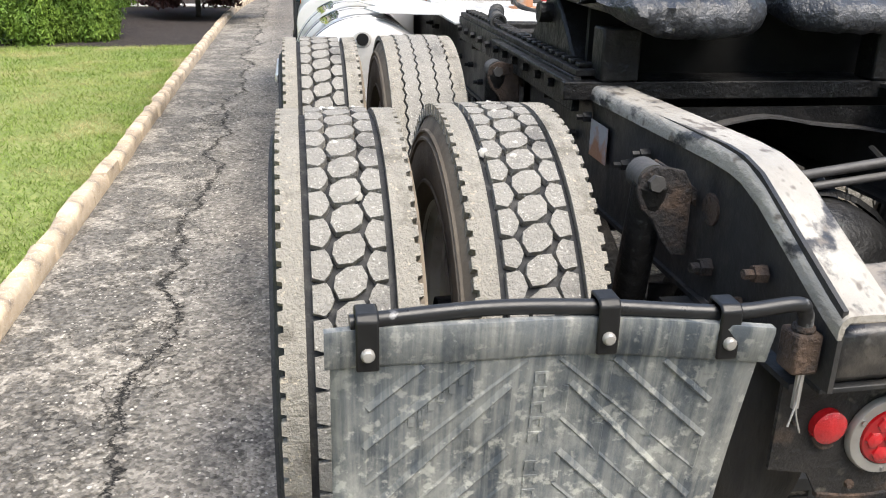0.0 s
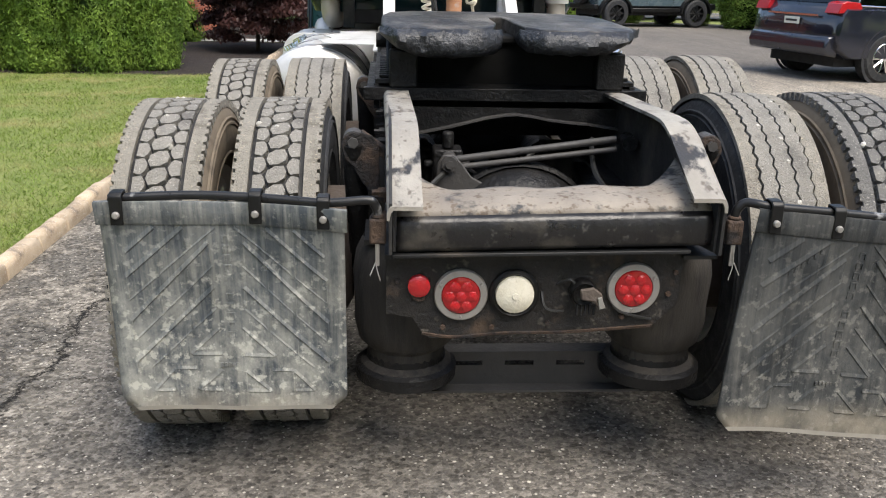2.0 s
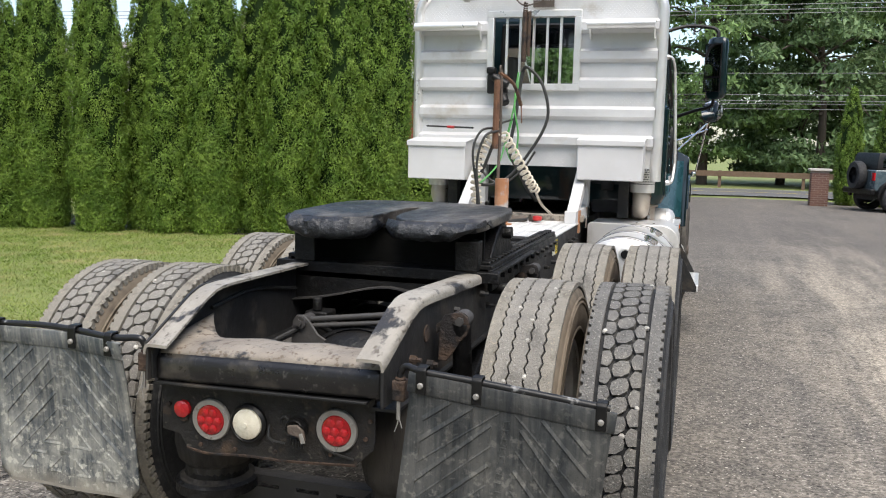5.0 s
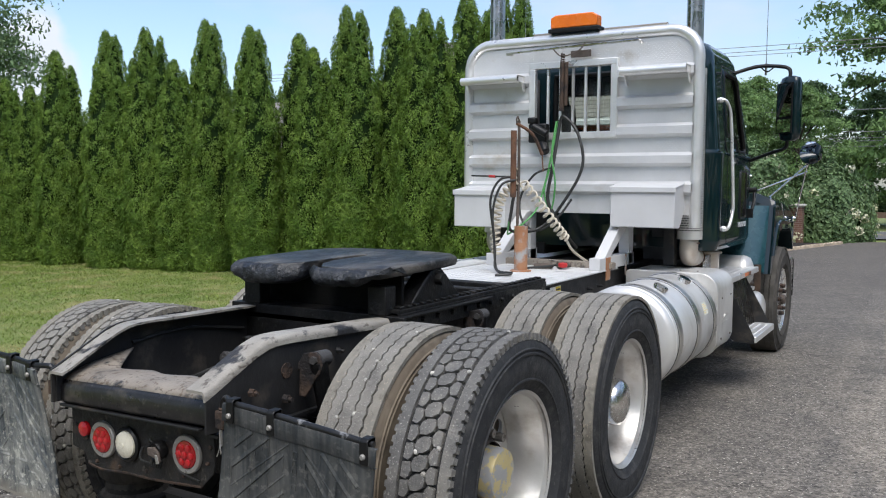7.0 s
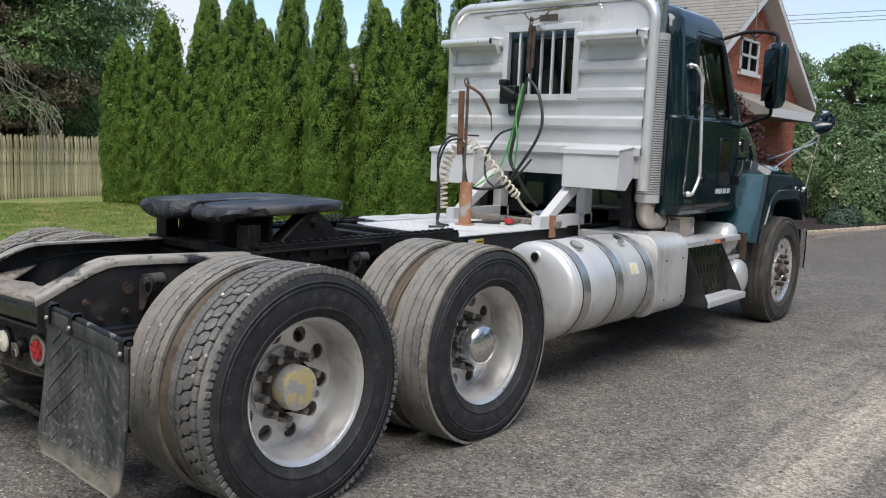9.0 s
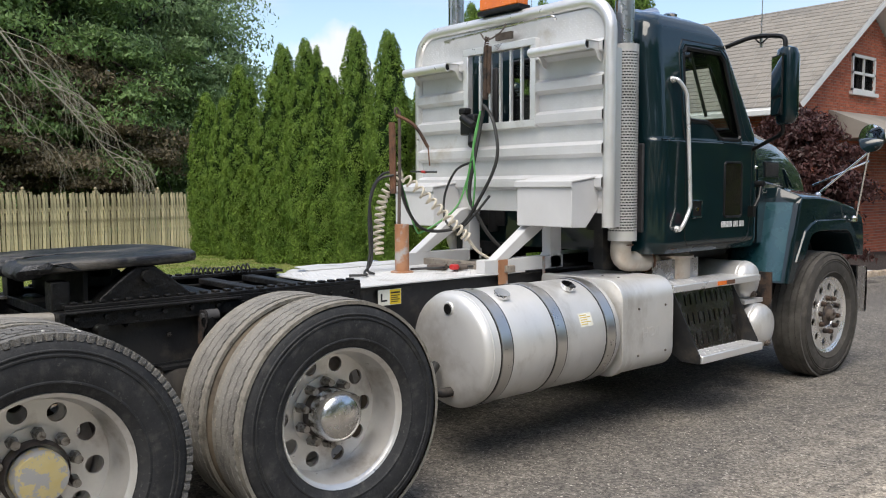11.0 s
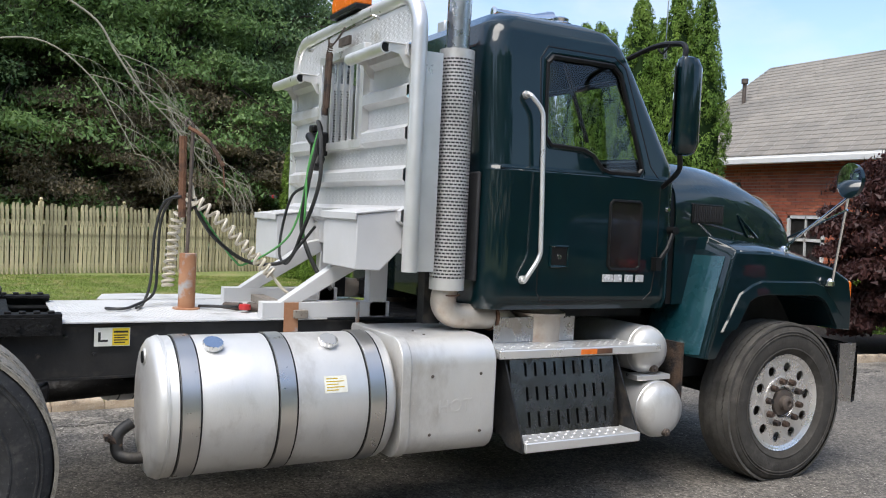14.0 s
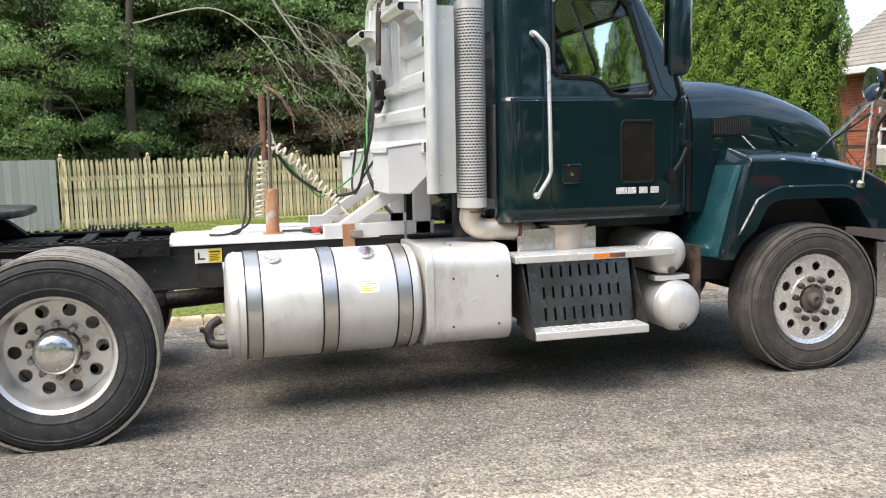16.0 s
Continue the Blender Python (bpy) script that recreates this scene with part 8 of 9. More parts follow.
part("gearbox", M().box(-.3, .3, 4.4, 5.6, .62, 1.0), GREASY, truck, bevel=0.05)
part("engine", M().box(-.36, .36, 5.6, 7.2, .6, 1.5), GREASY, truck, bevel=0.05)
part("front_axle", M().cyl((-.95, SAX, .48), (.95, SAX, .48), .06, None, 12).box(-.42, -.35, SAX - .6, SAX + .6, .55, .68).box(.35, .42, SAX - .6, SAX + .6, .55, .68), GREASY, truck)

# ---- cab ----
CB, CR = 4.64, 0.13


def cab_w(z):
    return float(np.interp(z, [1.10, 1.16, 1.866, 1.890, 2.50, 2.64, 2.72, 2.76], [.97, 1.0, 1.0, .982, .93, .908, .86, .78]))


def cab_f(z):
    return float(np.interp(z, [1.10, 1.95, 2.50, 2.64, 2.72, 2.76], [6.00, 6.00, 5.70, 5.62, 5.54, 5.44]))


def cab_b(z):
    return float(np.interp(z, [1.10, 2.55, 2.68, 2.76], [CB, CB, CB + .03, CB + .13]))


def cab_ring(z, n_side=70, n_front=44):
    w, f, b = cab_w(z), cab_f(z), cab_b(z)
    r = CR
    pts = []
    lin = lambda p, q, n: [(p[0] + (q[0] - p[0]) * i / n, p[1] + (q[1] - p[1]) * i / n) for i in range(n)]
    arc = lambda cx, cy, a0, n=8: [(cx + r * math.cos(radians(a0 + 90 * i / n)), cy + r * math.sin(radians(a0 + 90 * i / n))) for i in range(n)]
    pts += lin((w, b + r), (w, f - r), n_side) + arc(w - r, f - r, 0) + lin((w - r, f), (-w + r, f), n_front) + arc(-w + r, f - r, 90)
    pts += lin((-w, f - r), (-w, b + r), n_side) + arc(-w + r, b + r, 180) + lin((-w + r, b), (w - r, b), n_front) + arc(w - r, b + r, 270)
    return [(x, y, z) for x, y in pts]


SIDE_WIN = [(5.01, 2.48), (5.05, 2.52), (5.48, 2.52), (5.535, 2.47), (5.70, 1.93), (5.67, 1.895), (5.45, 1.895), (5.40, 1.91), (5.33, 1.985), (5.26, 2.012), (5.035, 2.02), (4.995, 2.07)]
REAR_WIN = [(-.36, 2.04), (.34, 2.04), (.34, 2.52), (-.36, 2.52)]
FRONT_WIN = [(-.74, 2.0), (.74, 2.0), (.70, 2.48), (-.70, 2.48)]


def inside_poly(p, poly):
    hit = False
    for (x0, y0), (x1, y1) in zip(poly, poly[1:] + poly[:1]):
        if (y0 > p[1]) != (y1 > p[1]) and p[0] < x0 + (p[1] - y0) * (x1 - x0) / (y1 - y0):
            hit = not hit
    return hit


zs = sorted({1.10, 1.13, 1.16, 1.866, 1.877, 1.890, *[1.18 + .02 * i for i in range(76)], 2.69, 2.72, 2.74, 2.76})
rings = [cab_ring(z) for z in zs]
n = len(rings[0])
cabm = M()
cabm.v = [p for r in rings for p in r]
for k in range(len(rings) - 1):
    for i in range(n):
        j = (i + 1) % n
        q = [rings[k][i], rings[k][j], rings[k + 1][j], rings[k + 1][i]]
        cx, cy, cz = [sum(p[a] for p in q) / 4 for a in range(3)]
        if abs(cx) > cab_w(cz) - .03 and inside_poly((cy, cz), SIDE_WIN):
            continue
        if abs(cy - cab_b(cz)) < .02 and inside_poly((cx, cz), REAR_WIN):
            continue
        if abs(cy - cab_f(cz)) < .02 and inside_poly((cx, cz), FRONT_WIN):
            continue
        cabm.f.append((k * n + i, k * n + j, (k + 1) * n + j, (k + 1) * n + i))
tops = [cab_ring(2.76)]
for t in (.75, .5, .25, .02):
    c = (0, (CB + 5.5) / 2)
    tops.append([(x * t, c[1] + (y - c[1]) * t, 2.76 + .035 * (1 - t * t)) for x, y, z in tops[0]])
cabm.loft(tops, cap=False)
cabm.f.append(tuple(range(n)))
cab = part("cab", cabm, GREEN, truck, "glossy dark green day cab", 35, recalc=False)


def on_side(y, z, s, d=0.0):
    return (s * (cab_w(z) + d), y, z)


def loop_of(poly, per=6):
    """Denser points round a corner-rounded outline."""
    pts = []
    for a, b in zip(poly, poly[1:] + poly[:1]):
        pts += [(a[0] + (b[0] - a[0]) * i / per, a[1] + (b[1] - a[1]) * i / per) for i in range(per)]
    return pts


def pane_side(s):
    pts = loop_of(SIDE_WIN, 3)
    c = (5.30, 2.25)
    m = M().add([on_side(*p, s, -.012) for p in pts] + [on_side(*c, s, -.012)], [(i, (i + 1) % len(pts), len(pts)) for i in range(len(pts))])
    return m


DOOR = [(5.00, 1.15), (4.965, 1.20), (4.965, 2.50), (5.02, 2.575), (5.50, 2.575), (5.575, 2.52), (5.765, 1.95), (5.83, 1.88), (5.83, 1.40), (5.80, 1.20), (5.74, 1.15)]
for s in (-1, 1):
    seal = M().tube([on_side(y, z, s, .0) for y, z in loop_of(SIDE_WIN) + [SIDE_WIN[0]]], .015, 6)
    win = part("side_window", pane_side(s), WINDOW, cab, "tinted side window", recalc=False)
    win.visible_shadow = False
    part("seal", seal, PLASTIC, win, "black rubber seal")
    part("divider", M().tube([on_side(5.16, 2.50, s, -.04), on_side(5.32, 2.06, s, -.04)], .012, 6), PLASTIC, win)
    d = part("door_outline", M().tube([on_side(y, z, s, -.003) for y, z in loop_of(DOOR, 8) + [DOOR[0]]], .006, 6), PLASTIC, cab, "dark door gap")
    rim = M().tube([on_side(y, z, s, .001) for y, z in loop_of([(y + (5.30 - y) * -.055, z + (2.2 - z) * -.07) for y, z in SIDE_WIN]) + [(SIDE_WIN[0][0] - .015, SIDE_WIN[0][1] + .02)]], .007, 6)
    part("window_moulding", rim, GREEN, cab)
    part("belt_crease", M().tube([on_side(y, 1.878, s, -.002) for y in (4.70, 5.0, 5.4, 5.78, 5.93)], .007, 6), GREEN, cab)
    look_w = part("lower_door_window", M().prism([(5.465, 1.36), (5.48, 1.345), (5.67, 1.345), (5.685, 1.36), (5.685, 1.71), (5.67, 1.725), (5.48, 1.725), (5.465, 1.71)], "x", s * .998, s * 1.004), LOOKDOWN, cab, "dark lower door window", 30)
    part("seal", M().tube([on_side(y, z, s, .003) for y, z in loop_of([(5.475, 1.336), (5.675, 1.336), (5.693, 1.355), (5.693, 1.715), (5.675, 1.734), (5.475, 1.734), (5.457, 1.715), (5.457, 1.355)], 2) + [(5.475, 1.336)]], .009, 6), PLASTIC, look_w)
    hd = part("door_handle", M().prism([(5.05, 1.35), (5.16, 1.35), (5.16, 1.455), (5.05, 1.455)], "x", s * .998, s * 1.004), PLASTIC, cab, "black recessed door handle", bevel=0.002)
    part("handle_frame", M().tube([on_side(y, z, s, .005) for y, z in loop_of([(5.045, 1.345), (5.165, 1.345), (5.165, 1.46), (5.045, 1.46)], 2) + [(5.045, 1.345)]], .008, 6), GREEN, hd)
    part("lock", M().cyl((s * 1.004, 5.105, 1.40), (s * 1.012, 5.105, 1.40), .015, .013, 12), CHROME, hd)
    # maker's badge on the door as plain bright bars
    bd = part("badge", M().box(min(s * 1.0015, s * 1.0065), max(s * 1.0015, s * 1.0065), 5.422, 5.500, 1.260, 1.303), BADGE, cab, "plain bright badge bars", bevel=0.003)
    for k in range(1, 4):
        y0 = 5.422 + .083 * k
        part("badge_bar", M().box(min(s * 1.0015, s * 1.0065), max(s * 1.0015, s * 1.0065), y0, y0 + .062, 1.260, 1.303), BADGE, bd, bevel=0.003)
    gb = part("grab_bar", M().tube(curve([on_side(4.865, 2.29, s, .02), on_side(4.875, 2.27, s, .05), on_side(4.93, 2.20, s, .06), on_side(4.94, 2.12, s, .06), on_side(4.94, 1.9, s, .055), on_side(4.94, 1.5, s, .055), on_side(4.935, 1.40, s, .055), on_side(4.87, 1.29, s, .045), on_side(4.865, 1.26, s, .02)], 6), .0135, 10), ALU, cab, "long aluminium grab bar")
    for z in (2.285, 1.268):
        part("foot", M().cyl(on_side(4.865, z, s, 0), on_side(4.865, z, s, .022), .024, .02, 12), ALU, gb)
    # mirrors
    angled = Matrix.Translation((s * 1.29, 5.66, 0)) @ pose(0, 0, 0, 0, 0, -38 * s) @ Matrix.Translation((-s * 1.29, -5.66, 0))
    mh = part("mirror_housing", M().loft([[(s * (1.29 + q * math.cos(a) * kx), 5.66 + dy + (.10 if math.sin(a) > 0 else .045) * math.sin(a) * ky, z) for a in [math.pi * 2 * i / 16 for i in range(16)] for q in (.10,)] for z, kx, ky, dy in ((1.96, .55, .5, 0), (1.975, .85, .8, 0), (2.02, 1, 1, 0), (2.44, 1, 1, 0), (2.485, .88, .8, 0), (2.50, .5, .4, 0))]).moved(angled), GREEN, truck, "large dark green door mirror", 50)
    mh.location = (s * .055, -.025, .035)
    part("mirror_glass", M().prism([(s * 1.20, 2.02), (s * 1.38, 2.02), (s * 1.38, 2.44), (s * 1.20, 2.44)], "y", 5.606, 5.612).moved(angled), PLASTIC, mh)
    part("mirror_glass", M().prism([(s * 1.21, 2.16), (s * 1.37, 2.16), (s * 1.37, 2.43), (s * 1.21, 2.43)], "y", 5.602, 5.6055).moved(angled), MIRROR, mh, "mirror glass")
    part("mirror_glass", M().prism([(s * 1.21, 2.03), (s * 1.37, 2.03), (s * 1.37, 2.14), (s * 1.21, 2.14)], "y", 5.602, 5.6055).moved(angled), MIRROR, mh, "mirror glass")
    part("mirror_arm", M().tube(curve([(s * .84, 5.64, 2.55), (s * 1.02, 5.68, 2.60), (s * 1.20, 5.68, 2.59), (s * 1.28, 5.67, 2.56), (s * 1.29, 5.66, 2.49)], 5), .016, 8), PLASTIC, mh, "black mirror arm")
    part("mirror_arm", M().tube(curve([(s * 1.28, 5.67, 1.97), (s * 1.26, 5.70, 1.90), (s * 1.12, 5.80, 1.86), (s * .91, 5.89, 1.79)], 5), .015, 8), PLASTIC, mh, "black lower mirror arm")
    part("mirror_cable", M().tube(curve([(s * 1.04, 5.68, 2.60), (s * 1.10, 5.67, 2.55), (s * 1.16, 5.67, 2.59)], 4), .006, 5), PLASTIC, mh)
    ant = part("antenna", M().cyl((s * 1.14, 5.68, 2.60), (s * 1.14, 5.69, 3.55), .004, .002, 6).cyl((s * 1.14, 5.68, 2.56), (s * 1.14, 5.68, 2.66), .010, None, 8), STEEL, truck, "thin whip antenna")
    part("hinge_pin", M().cyl(on_side(5.90, 1.70, s, -.004), on_side(5.90, 1.70, s, .012), .016, .012, 10), CHROME, cab)
    part("hood_latch", M().tube([(s * 1.03, 5.93, 1.57), (s * 1.04, 5.88, 1.47), (s * 1.03, 5.81, 1.37)], .014, 8).cyl((s * .98, 5.93, 1.575), (s * 1.05, 5.93, 1.575), .025, None, 12).box(min(s * .97, s * 1.005), max(s * .97, s * 1.045), 5.79, 5.83, 1.33, 1.41), PLASTIC, truck, "black rubber hood latch")
rw = part("rear_window", M().add([(-.36, CB + .012, 2.04), (.34, CB + .012, 2.04), (.34, CB + .012, 2.52), (-.36, CB + .012, 2.52)], [(0, 1, 2, 3)]), WINDOW, cab, "rear cab window")
rw.visible_shadow = False
part("seal", M().tube([(x, CB, z) for x, z in loop_of(REAR_WIN, 3) + [REAR_WIN[0]]], .02, 6), PLASTIC, rw)
fwn = part("windscreen", M().add([(x, cab_f(z) - .012, z) for x, z in FRONT_WIN], [(0, 1, 2, 3)]), WINDOW, cab, "sloping windscreen")
fwn.visible_shadow = False
part("seal", M().tube([(x, cab_f(z), z) for x, z in loop_of(FRONT_WIN, 4) + [FRONT_WIN[0]]], .02, 6), PLASTIC, fwn)
# inside of the cab
part("dashboard", M().box(-.9, .9, 5.55, 5.93, 1.55, 1.93), DARK_IN, cab, bevel=0.05)
part("cab_floor", M().box(-.93, .93, 4.70, 5.95, 1.14, 1.20), DARK_IN, cab)
for s in (-1, 1):
    seat = part("cab_seat", M().box(s * .5 - .24, s * .5 + .24, 4.82, 5.30, 1.50, 1.66), SEAT, cab, "grey cloth cab seat", bevel=0.04)
    part("seat_back", M().prism([(4.84, 1.62), (5.0, 1.62), (4.92, 2.30), (4.80, 2.28)], "x", s * .5 - .22, s * .5 + .22), SEAT, seat, bevel=0.03)
part("steering_wheel", M().tube([(-.5 + .21 * math.cos(a), 5.47 - .08 * math.sin(a), 1.93 + .19 * math.sin(a)) for a in [2 * math.pi * i / 24 for i in range(25)]], .016, 8), PLASTIC, cab)
# roof lights and drip rail
for x in (-.55, -.28, 0, .28, .55):
    lt = part("roof_marker", M().lathe([(.035, 0), (.033, .025), (.02, .045), (0, .05)], (x, 5.40 - abs(x) * .06, 2.775), "z", 16), AMBER, cab, "amber roof marker lamp")
part("air_horn", M().lathe([(.065, .25), (.06, .22), (.03, .12), (.022, -.15), (.035, -.17), (0, -.18)], (.42, 5.12, 2.85), "y", 18).cyl((.42, 5.06, 2.78), (.42, 5.06, 2.84), .015), CHROME, cab, "chrome air horn")
part("roof_beacon", M().lathe([(.07, 0), (.075, .02), (.06, .03)], (.62, 5.30, 2.77), "z", 20).lathe([(.05, .03), (.055, .05), (.04, .06), (0, .062)], (.62, 5.30, 2.77), "z", 20), CHROME, cab)
part("vent_stub", M().box(-.1, .0, CB + .2, CB + .32, 2.77, 2.86), ALU, cab, bevel=0.01)
for s in (-1, 1):
    part("cab_back_rib", M().box(s * .55 - .05, s * .55 + .05, CB - .03, CB - .001, 1.2, 2.5), DARK_IN, cab, bevel=0.01)
    part("rear_panel", M().box(min(s * .42, s * .90), max(s * .42, s * .90), CB - .025, CB - .002, 1.25, 1.85), DARK_IN, cab, bevel=0.01)

# ---- hood, fenders, bumper ----
HOOD_Y = (5.99, 6.23, 6.52, 6.80, 7.03, 7.25, 7.41, 7.48, 7.52)
HOOD_TOP = (2.03, 2.035, 2.030, 1.995, 1.945, 1.875, 1.80, 1.72, 1.60)


def hood_w(y):
    return .965 - .235 * (y - 5.99)


def hood_ring(y):
    t = (y - 5.99) / (7.52 - 5.99)
    w = hood_w(y)
    top = float(np.interp(y, HOOD_Y, HOOD_TOP))
    sh = top - .20 + .05 * t
    pts = [(w + .0, 1.12), (w, 1.4), (w - .005, sh - .12), (w - .02, sh - .03), (w - .06, sh + .05), (w - .13, top - .075), (w - .22, top - .028), (w - .34, top - .005), (.12, top + .008)]
    pts = pts + [(0, top + .012)] + [(-x, z) for x, z in pts[::-1]]
    return [(x, y, z) for x, z in pts]


hood = part("hood", M().loft([hood_ring(y) for y in (6.01, 6.03, 6.2, 6.4, 6.6, 6.8, 6.95, 7.1, 7.25, 7.35, 7.42, 7.47, 7.505, 7.52)], closed=True), GREEN, truck, "glossy dark green sloping hood", 45)
part("cowl_gap", M().loft([[(x * .985, y, 1.12 + (z - 1.12) * .985) for x, _, z in hood_ring(6.0)] for y in (5.97, 6.012)]), PLASTIC, hood)
part("grille", M().box(-.52, .52, 7.51, 7.54, 1.10, 1.56), CHROME, hood, bevel=0.01)
part("hood_centre_crease", M().tube([(0, y, hood_ring(y)[9][2] - .004) for y in (6.05, 6.4, 6.8, 7.1)], .012, 6), GREEN, hood)
for s in (-1, 1):
    tilt = Matrix.Translation((s * hood_w(6.36), 6.36, 0)) @ pose(0, 0, 0, 0, 0, 13.2 * s)
    face = lambda m: m.moved(tilt)
    vent = part("side_vent", face(M().box(-.012, .006, -.185, .185, 1.628, 1.752) if s > 0 else M().box(-.006, .012, -.185, .185, 1.628, 1.752)), PLASTIC, hood, "black louvred hood vent", bevel=0.004)
    for k in range(16):
        y = -.168 + .0215 * k
        part("louvre", face(M().prism([(y, 1.64), (y + .006, 1.64), (y + .006, 1.74), (y, 1.74)], "x", s * .006, s * .013)), DARK_IN, vent)
    hx = lambda y, d=0.0: s * (hood_w(y) - d)
    part("side_scallop", M().tube(curve([(hx(6.72, .004), 6.72, 1.70), (hx(6.79), 6.79, 1.62), (hx(6.86), 6.86, 1.55)], 4), .009, 6).tube(curve([(hx(6.72, .004), 6.72, 1.70), (hx(6.86), 6.86, 1.62), (hx(6.99), 6.99, 1.55)], 4), .009, 6), GREEN, hood)
    arch_pts = [(7.187, .966), (7.187, .985), (7.09, 1.125), (7.05, 1.165), (6.99, 1.191), (6.532, 1.197), (6.46, 1.185), (6.402, 1.156), (6.306, .982), (6.22, .90), (6.17, .80)]
    side = [(6.094, .80), (6.181, 1.14), (6.258, 1.422), (6.285, 1.474), (6.57, 1.469), (6.844, 1.433), (7.129, 1.377), (7.302, 1.294), (7.335, 1.15), (7.335, .954)]
    back = [(6.034, .81), (6.145, 1.17), (6.240, 1.47), (6.267, 1.548), (6.551, 1.528), (6.888, 1.489), (7.129, 1.425), (7.29, 1.33), (7.322, 1.15), (7.322, .954)]
    far = lambda y: 6.137 + 1.066 * (y - 6.094)
    arch_pts = [(far(y), z) for y, z in arch_pts]
    side = [(far(y), z) for y, z in side]
    back = back[:4] + [(6.267 + 1.12 * (y - 6.267), z) for y, z in back[4:]]
    fender = M()
    rings = [[(s * .66, y, z - .03) for y, z in back + arch_pts], [(s * .985, y, z) for y, z in back + arch_pts]]
    rings.append([(s * 1.105, y - (.010 if i < 3 else 0), z + (.018 if 2 < i < 8 else 0)) for i, (y, z) in enumerate(side + arch_pts)])
    rings.append([(s * 1.142, y, z) for y, z in side + arch_pts])
    rings.append([(s * 1.152, y + (.012 if i < 3 else 0), z - (.014 if 2 < i < 8 else 0)) for i, (y, z) in enumerate(side + arch_pts)])
    fender.loft(rings)
    fd = part("fender", fender, GREEN, truck, "dark green angular front fender", 28, bevel=0.006)
    lip_out = [(6.189, .964), (6.321, 1.202), (6.42, 1.262), (6.501, 1.288), (6.965, 1.286), (7.05, 1.258), (7.112, 1.206), (7.255, 1.039), (7.235, .966)]
    lip_out = [(far(y), z) for y, z in lip_out]
    lip_in = arch_pts[8:0:-1] + [arch_pts[0]]
    flare = M().loft([[(s * 1.150, a[0], a[1]), (s * 1.167, a[0] + (b[0] - a[0]) * .10, a[1] + (b[1] - a[1]) * .10), (s * 1.170, b[0], b[1]), (s * 1.148, b[0], b[1])] for a, b in zip(lip_out, lip_in)])
    part("arch_flare", flare, GREEN, fd, smooth=40, bevel=0.003)
    part("rear_crease", M().tube([(s * 1.142, far(6.09), .81), (s * 1.144, far(6.178), 1.14), (s * 1.144, far(6.255), 1.42)], .006, 6), GREEN, fd)
    # thin overlay whose paler colour paints the sky reflection on the rear face
    part("faded_skirt", M().loft([[(s * .70, a - .006, z), (s * .98, a - .006, z), (s * 1.102, b - .006, z)] for a, b, z in ((6.030, far(6.086), .82), (6.135, far(6.172), 1.16), (6.228, far(6.248), 1.43))], closed=False), GREEN_SKYLIT, fd, "rear face of the fender, green lightened for reflected sky", recalc=False)
    part("wheel_liner", M().box(min(s * .76, s * .79), max(s * .76, s * .79), 6.10, 7.42, .62, 1.40), DARK_IN, fd)
    part("marker", M().prism([(7.455, 1.05), (7.478, 1.06), (7.478, 1.27), (7.455, 1.29)], "x", s * .99, s * 1.135), AMBER, fd, "amber turn lamp", bevel=0.006)
    turned = pose(s * 1.345, 7.12, 1.945, 0, 0, -15 * s)
    hm = part("hood_mirror", M().lathe([(0, .035), (.07, .028), (.108, .008), (.115, -.025)], (0, 0, 0), "y", 28).moved(turned), GREEN, truck, "round convex mirror on a chrome tripod")
    part("mirror_face", M().lathe([(.113, -.022), (.07, -.030), (0, -.034)], (0, 0, 0), "y", 28).moved(turned), MIRROR, hm)
    part("tripod", M().tube([(s * 1.20, 7.18, 1.27), (s * 1.325, 7.14, 1.95)], .009, 8).tube([(s * 1.315, 7.14, 1.84), (s * .972, 6.97, 1.49)], .009, 8).tube([(s * 1.31, 7.14, 1.76), (s * .80, 7.22, 1.56)], .008, 8).lathe([(.0, -.02), (.03, -.01), (.03, .02), (.012, .04)], (s * 1.185, 7.18, 1.268), "z", 12).lathe([(.0, -.03), (.03, -.02), (.03, .01), (.012, .03)], (s * .972, 6.97, 1.475), "z", 12).cyl((s * 1.12, 7.18, 1.268), (s * 1.19, 7.18, 1.268), .012, None, 8), CHROME, hm, "chrome tripod")
    part("mud_guard", M().box(min(s * .62, s * 1.10), max(s * .62, s * 1.10), 5.98, 6.0, .42, .90), RUST_DARK, truck)
part("bumper", M().loft([[(x, 7.66 - .12 * (abs(x) / 1.15) ** 4 + o, z) for x in [-1.15 + .115 * i for i in range(21)]] for o, z in ((0.0, .45), (.02, .46), (.03, .65), (.02, .84), (0.0, .85))], closed=False), SHIELD, truck, "dull steel front bumper", 60)
for s in (-1, 1):
    part("bumper_end", M().prism([(7.40, .47), (7.53, .45), (7.55, .86), (7.38, .86)], "x", s * 1.13, s * 1.145), STEEL, truck, "scuffed grey bumper end")

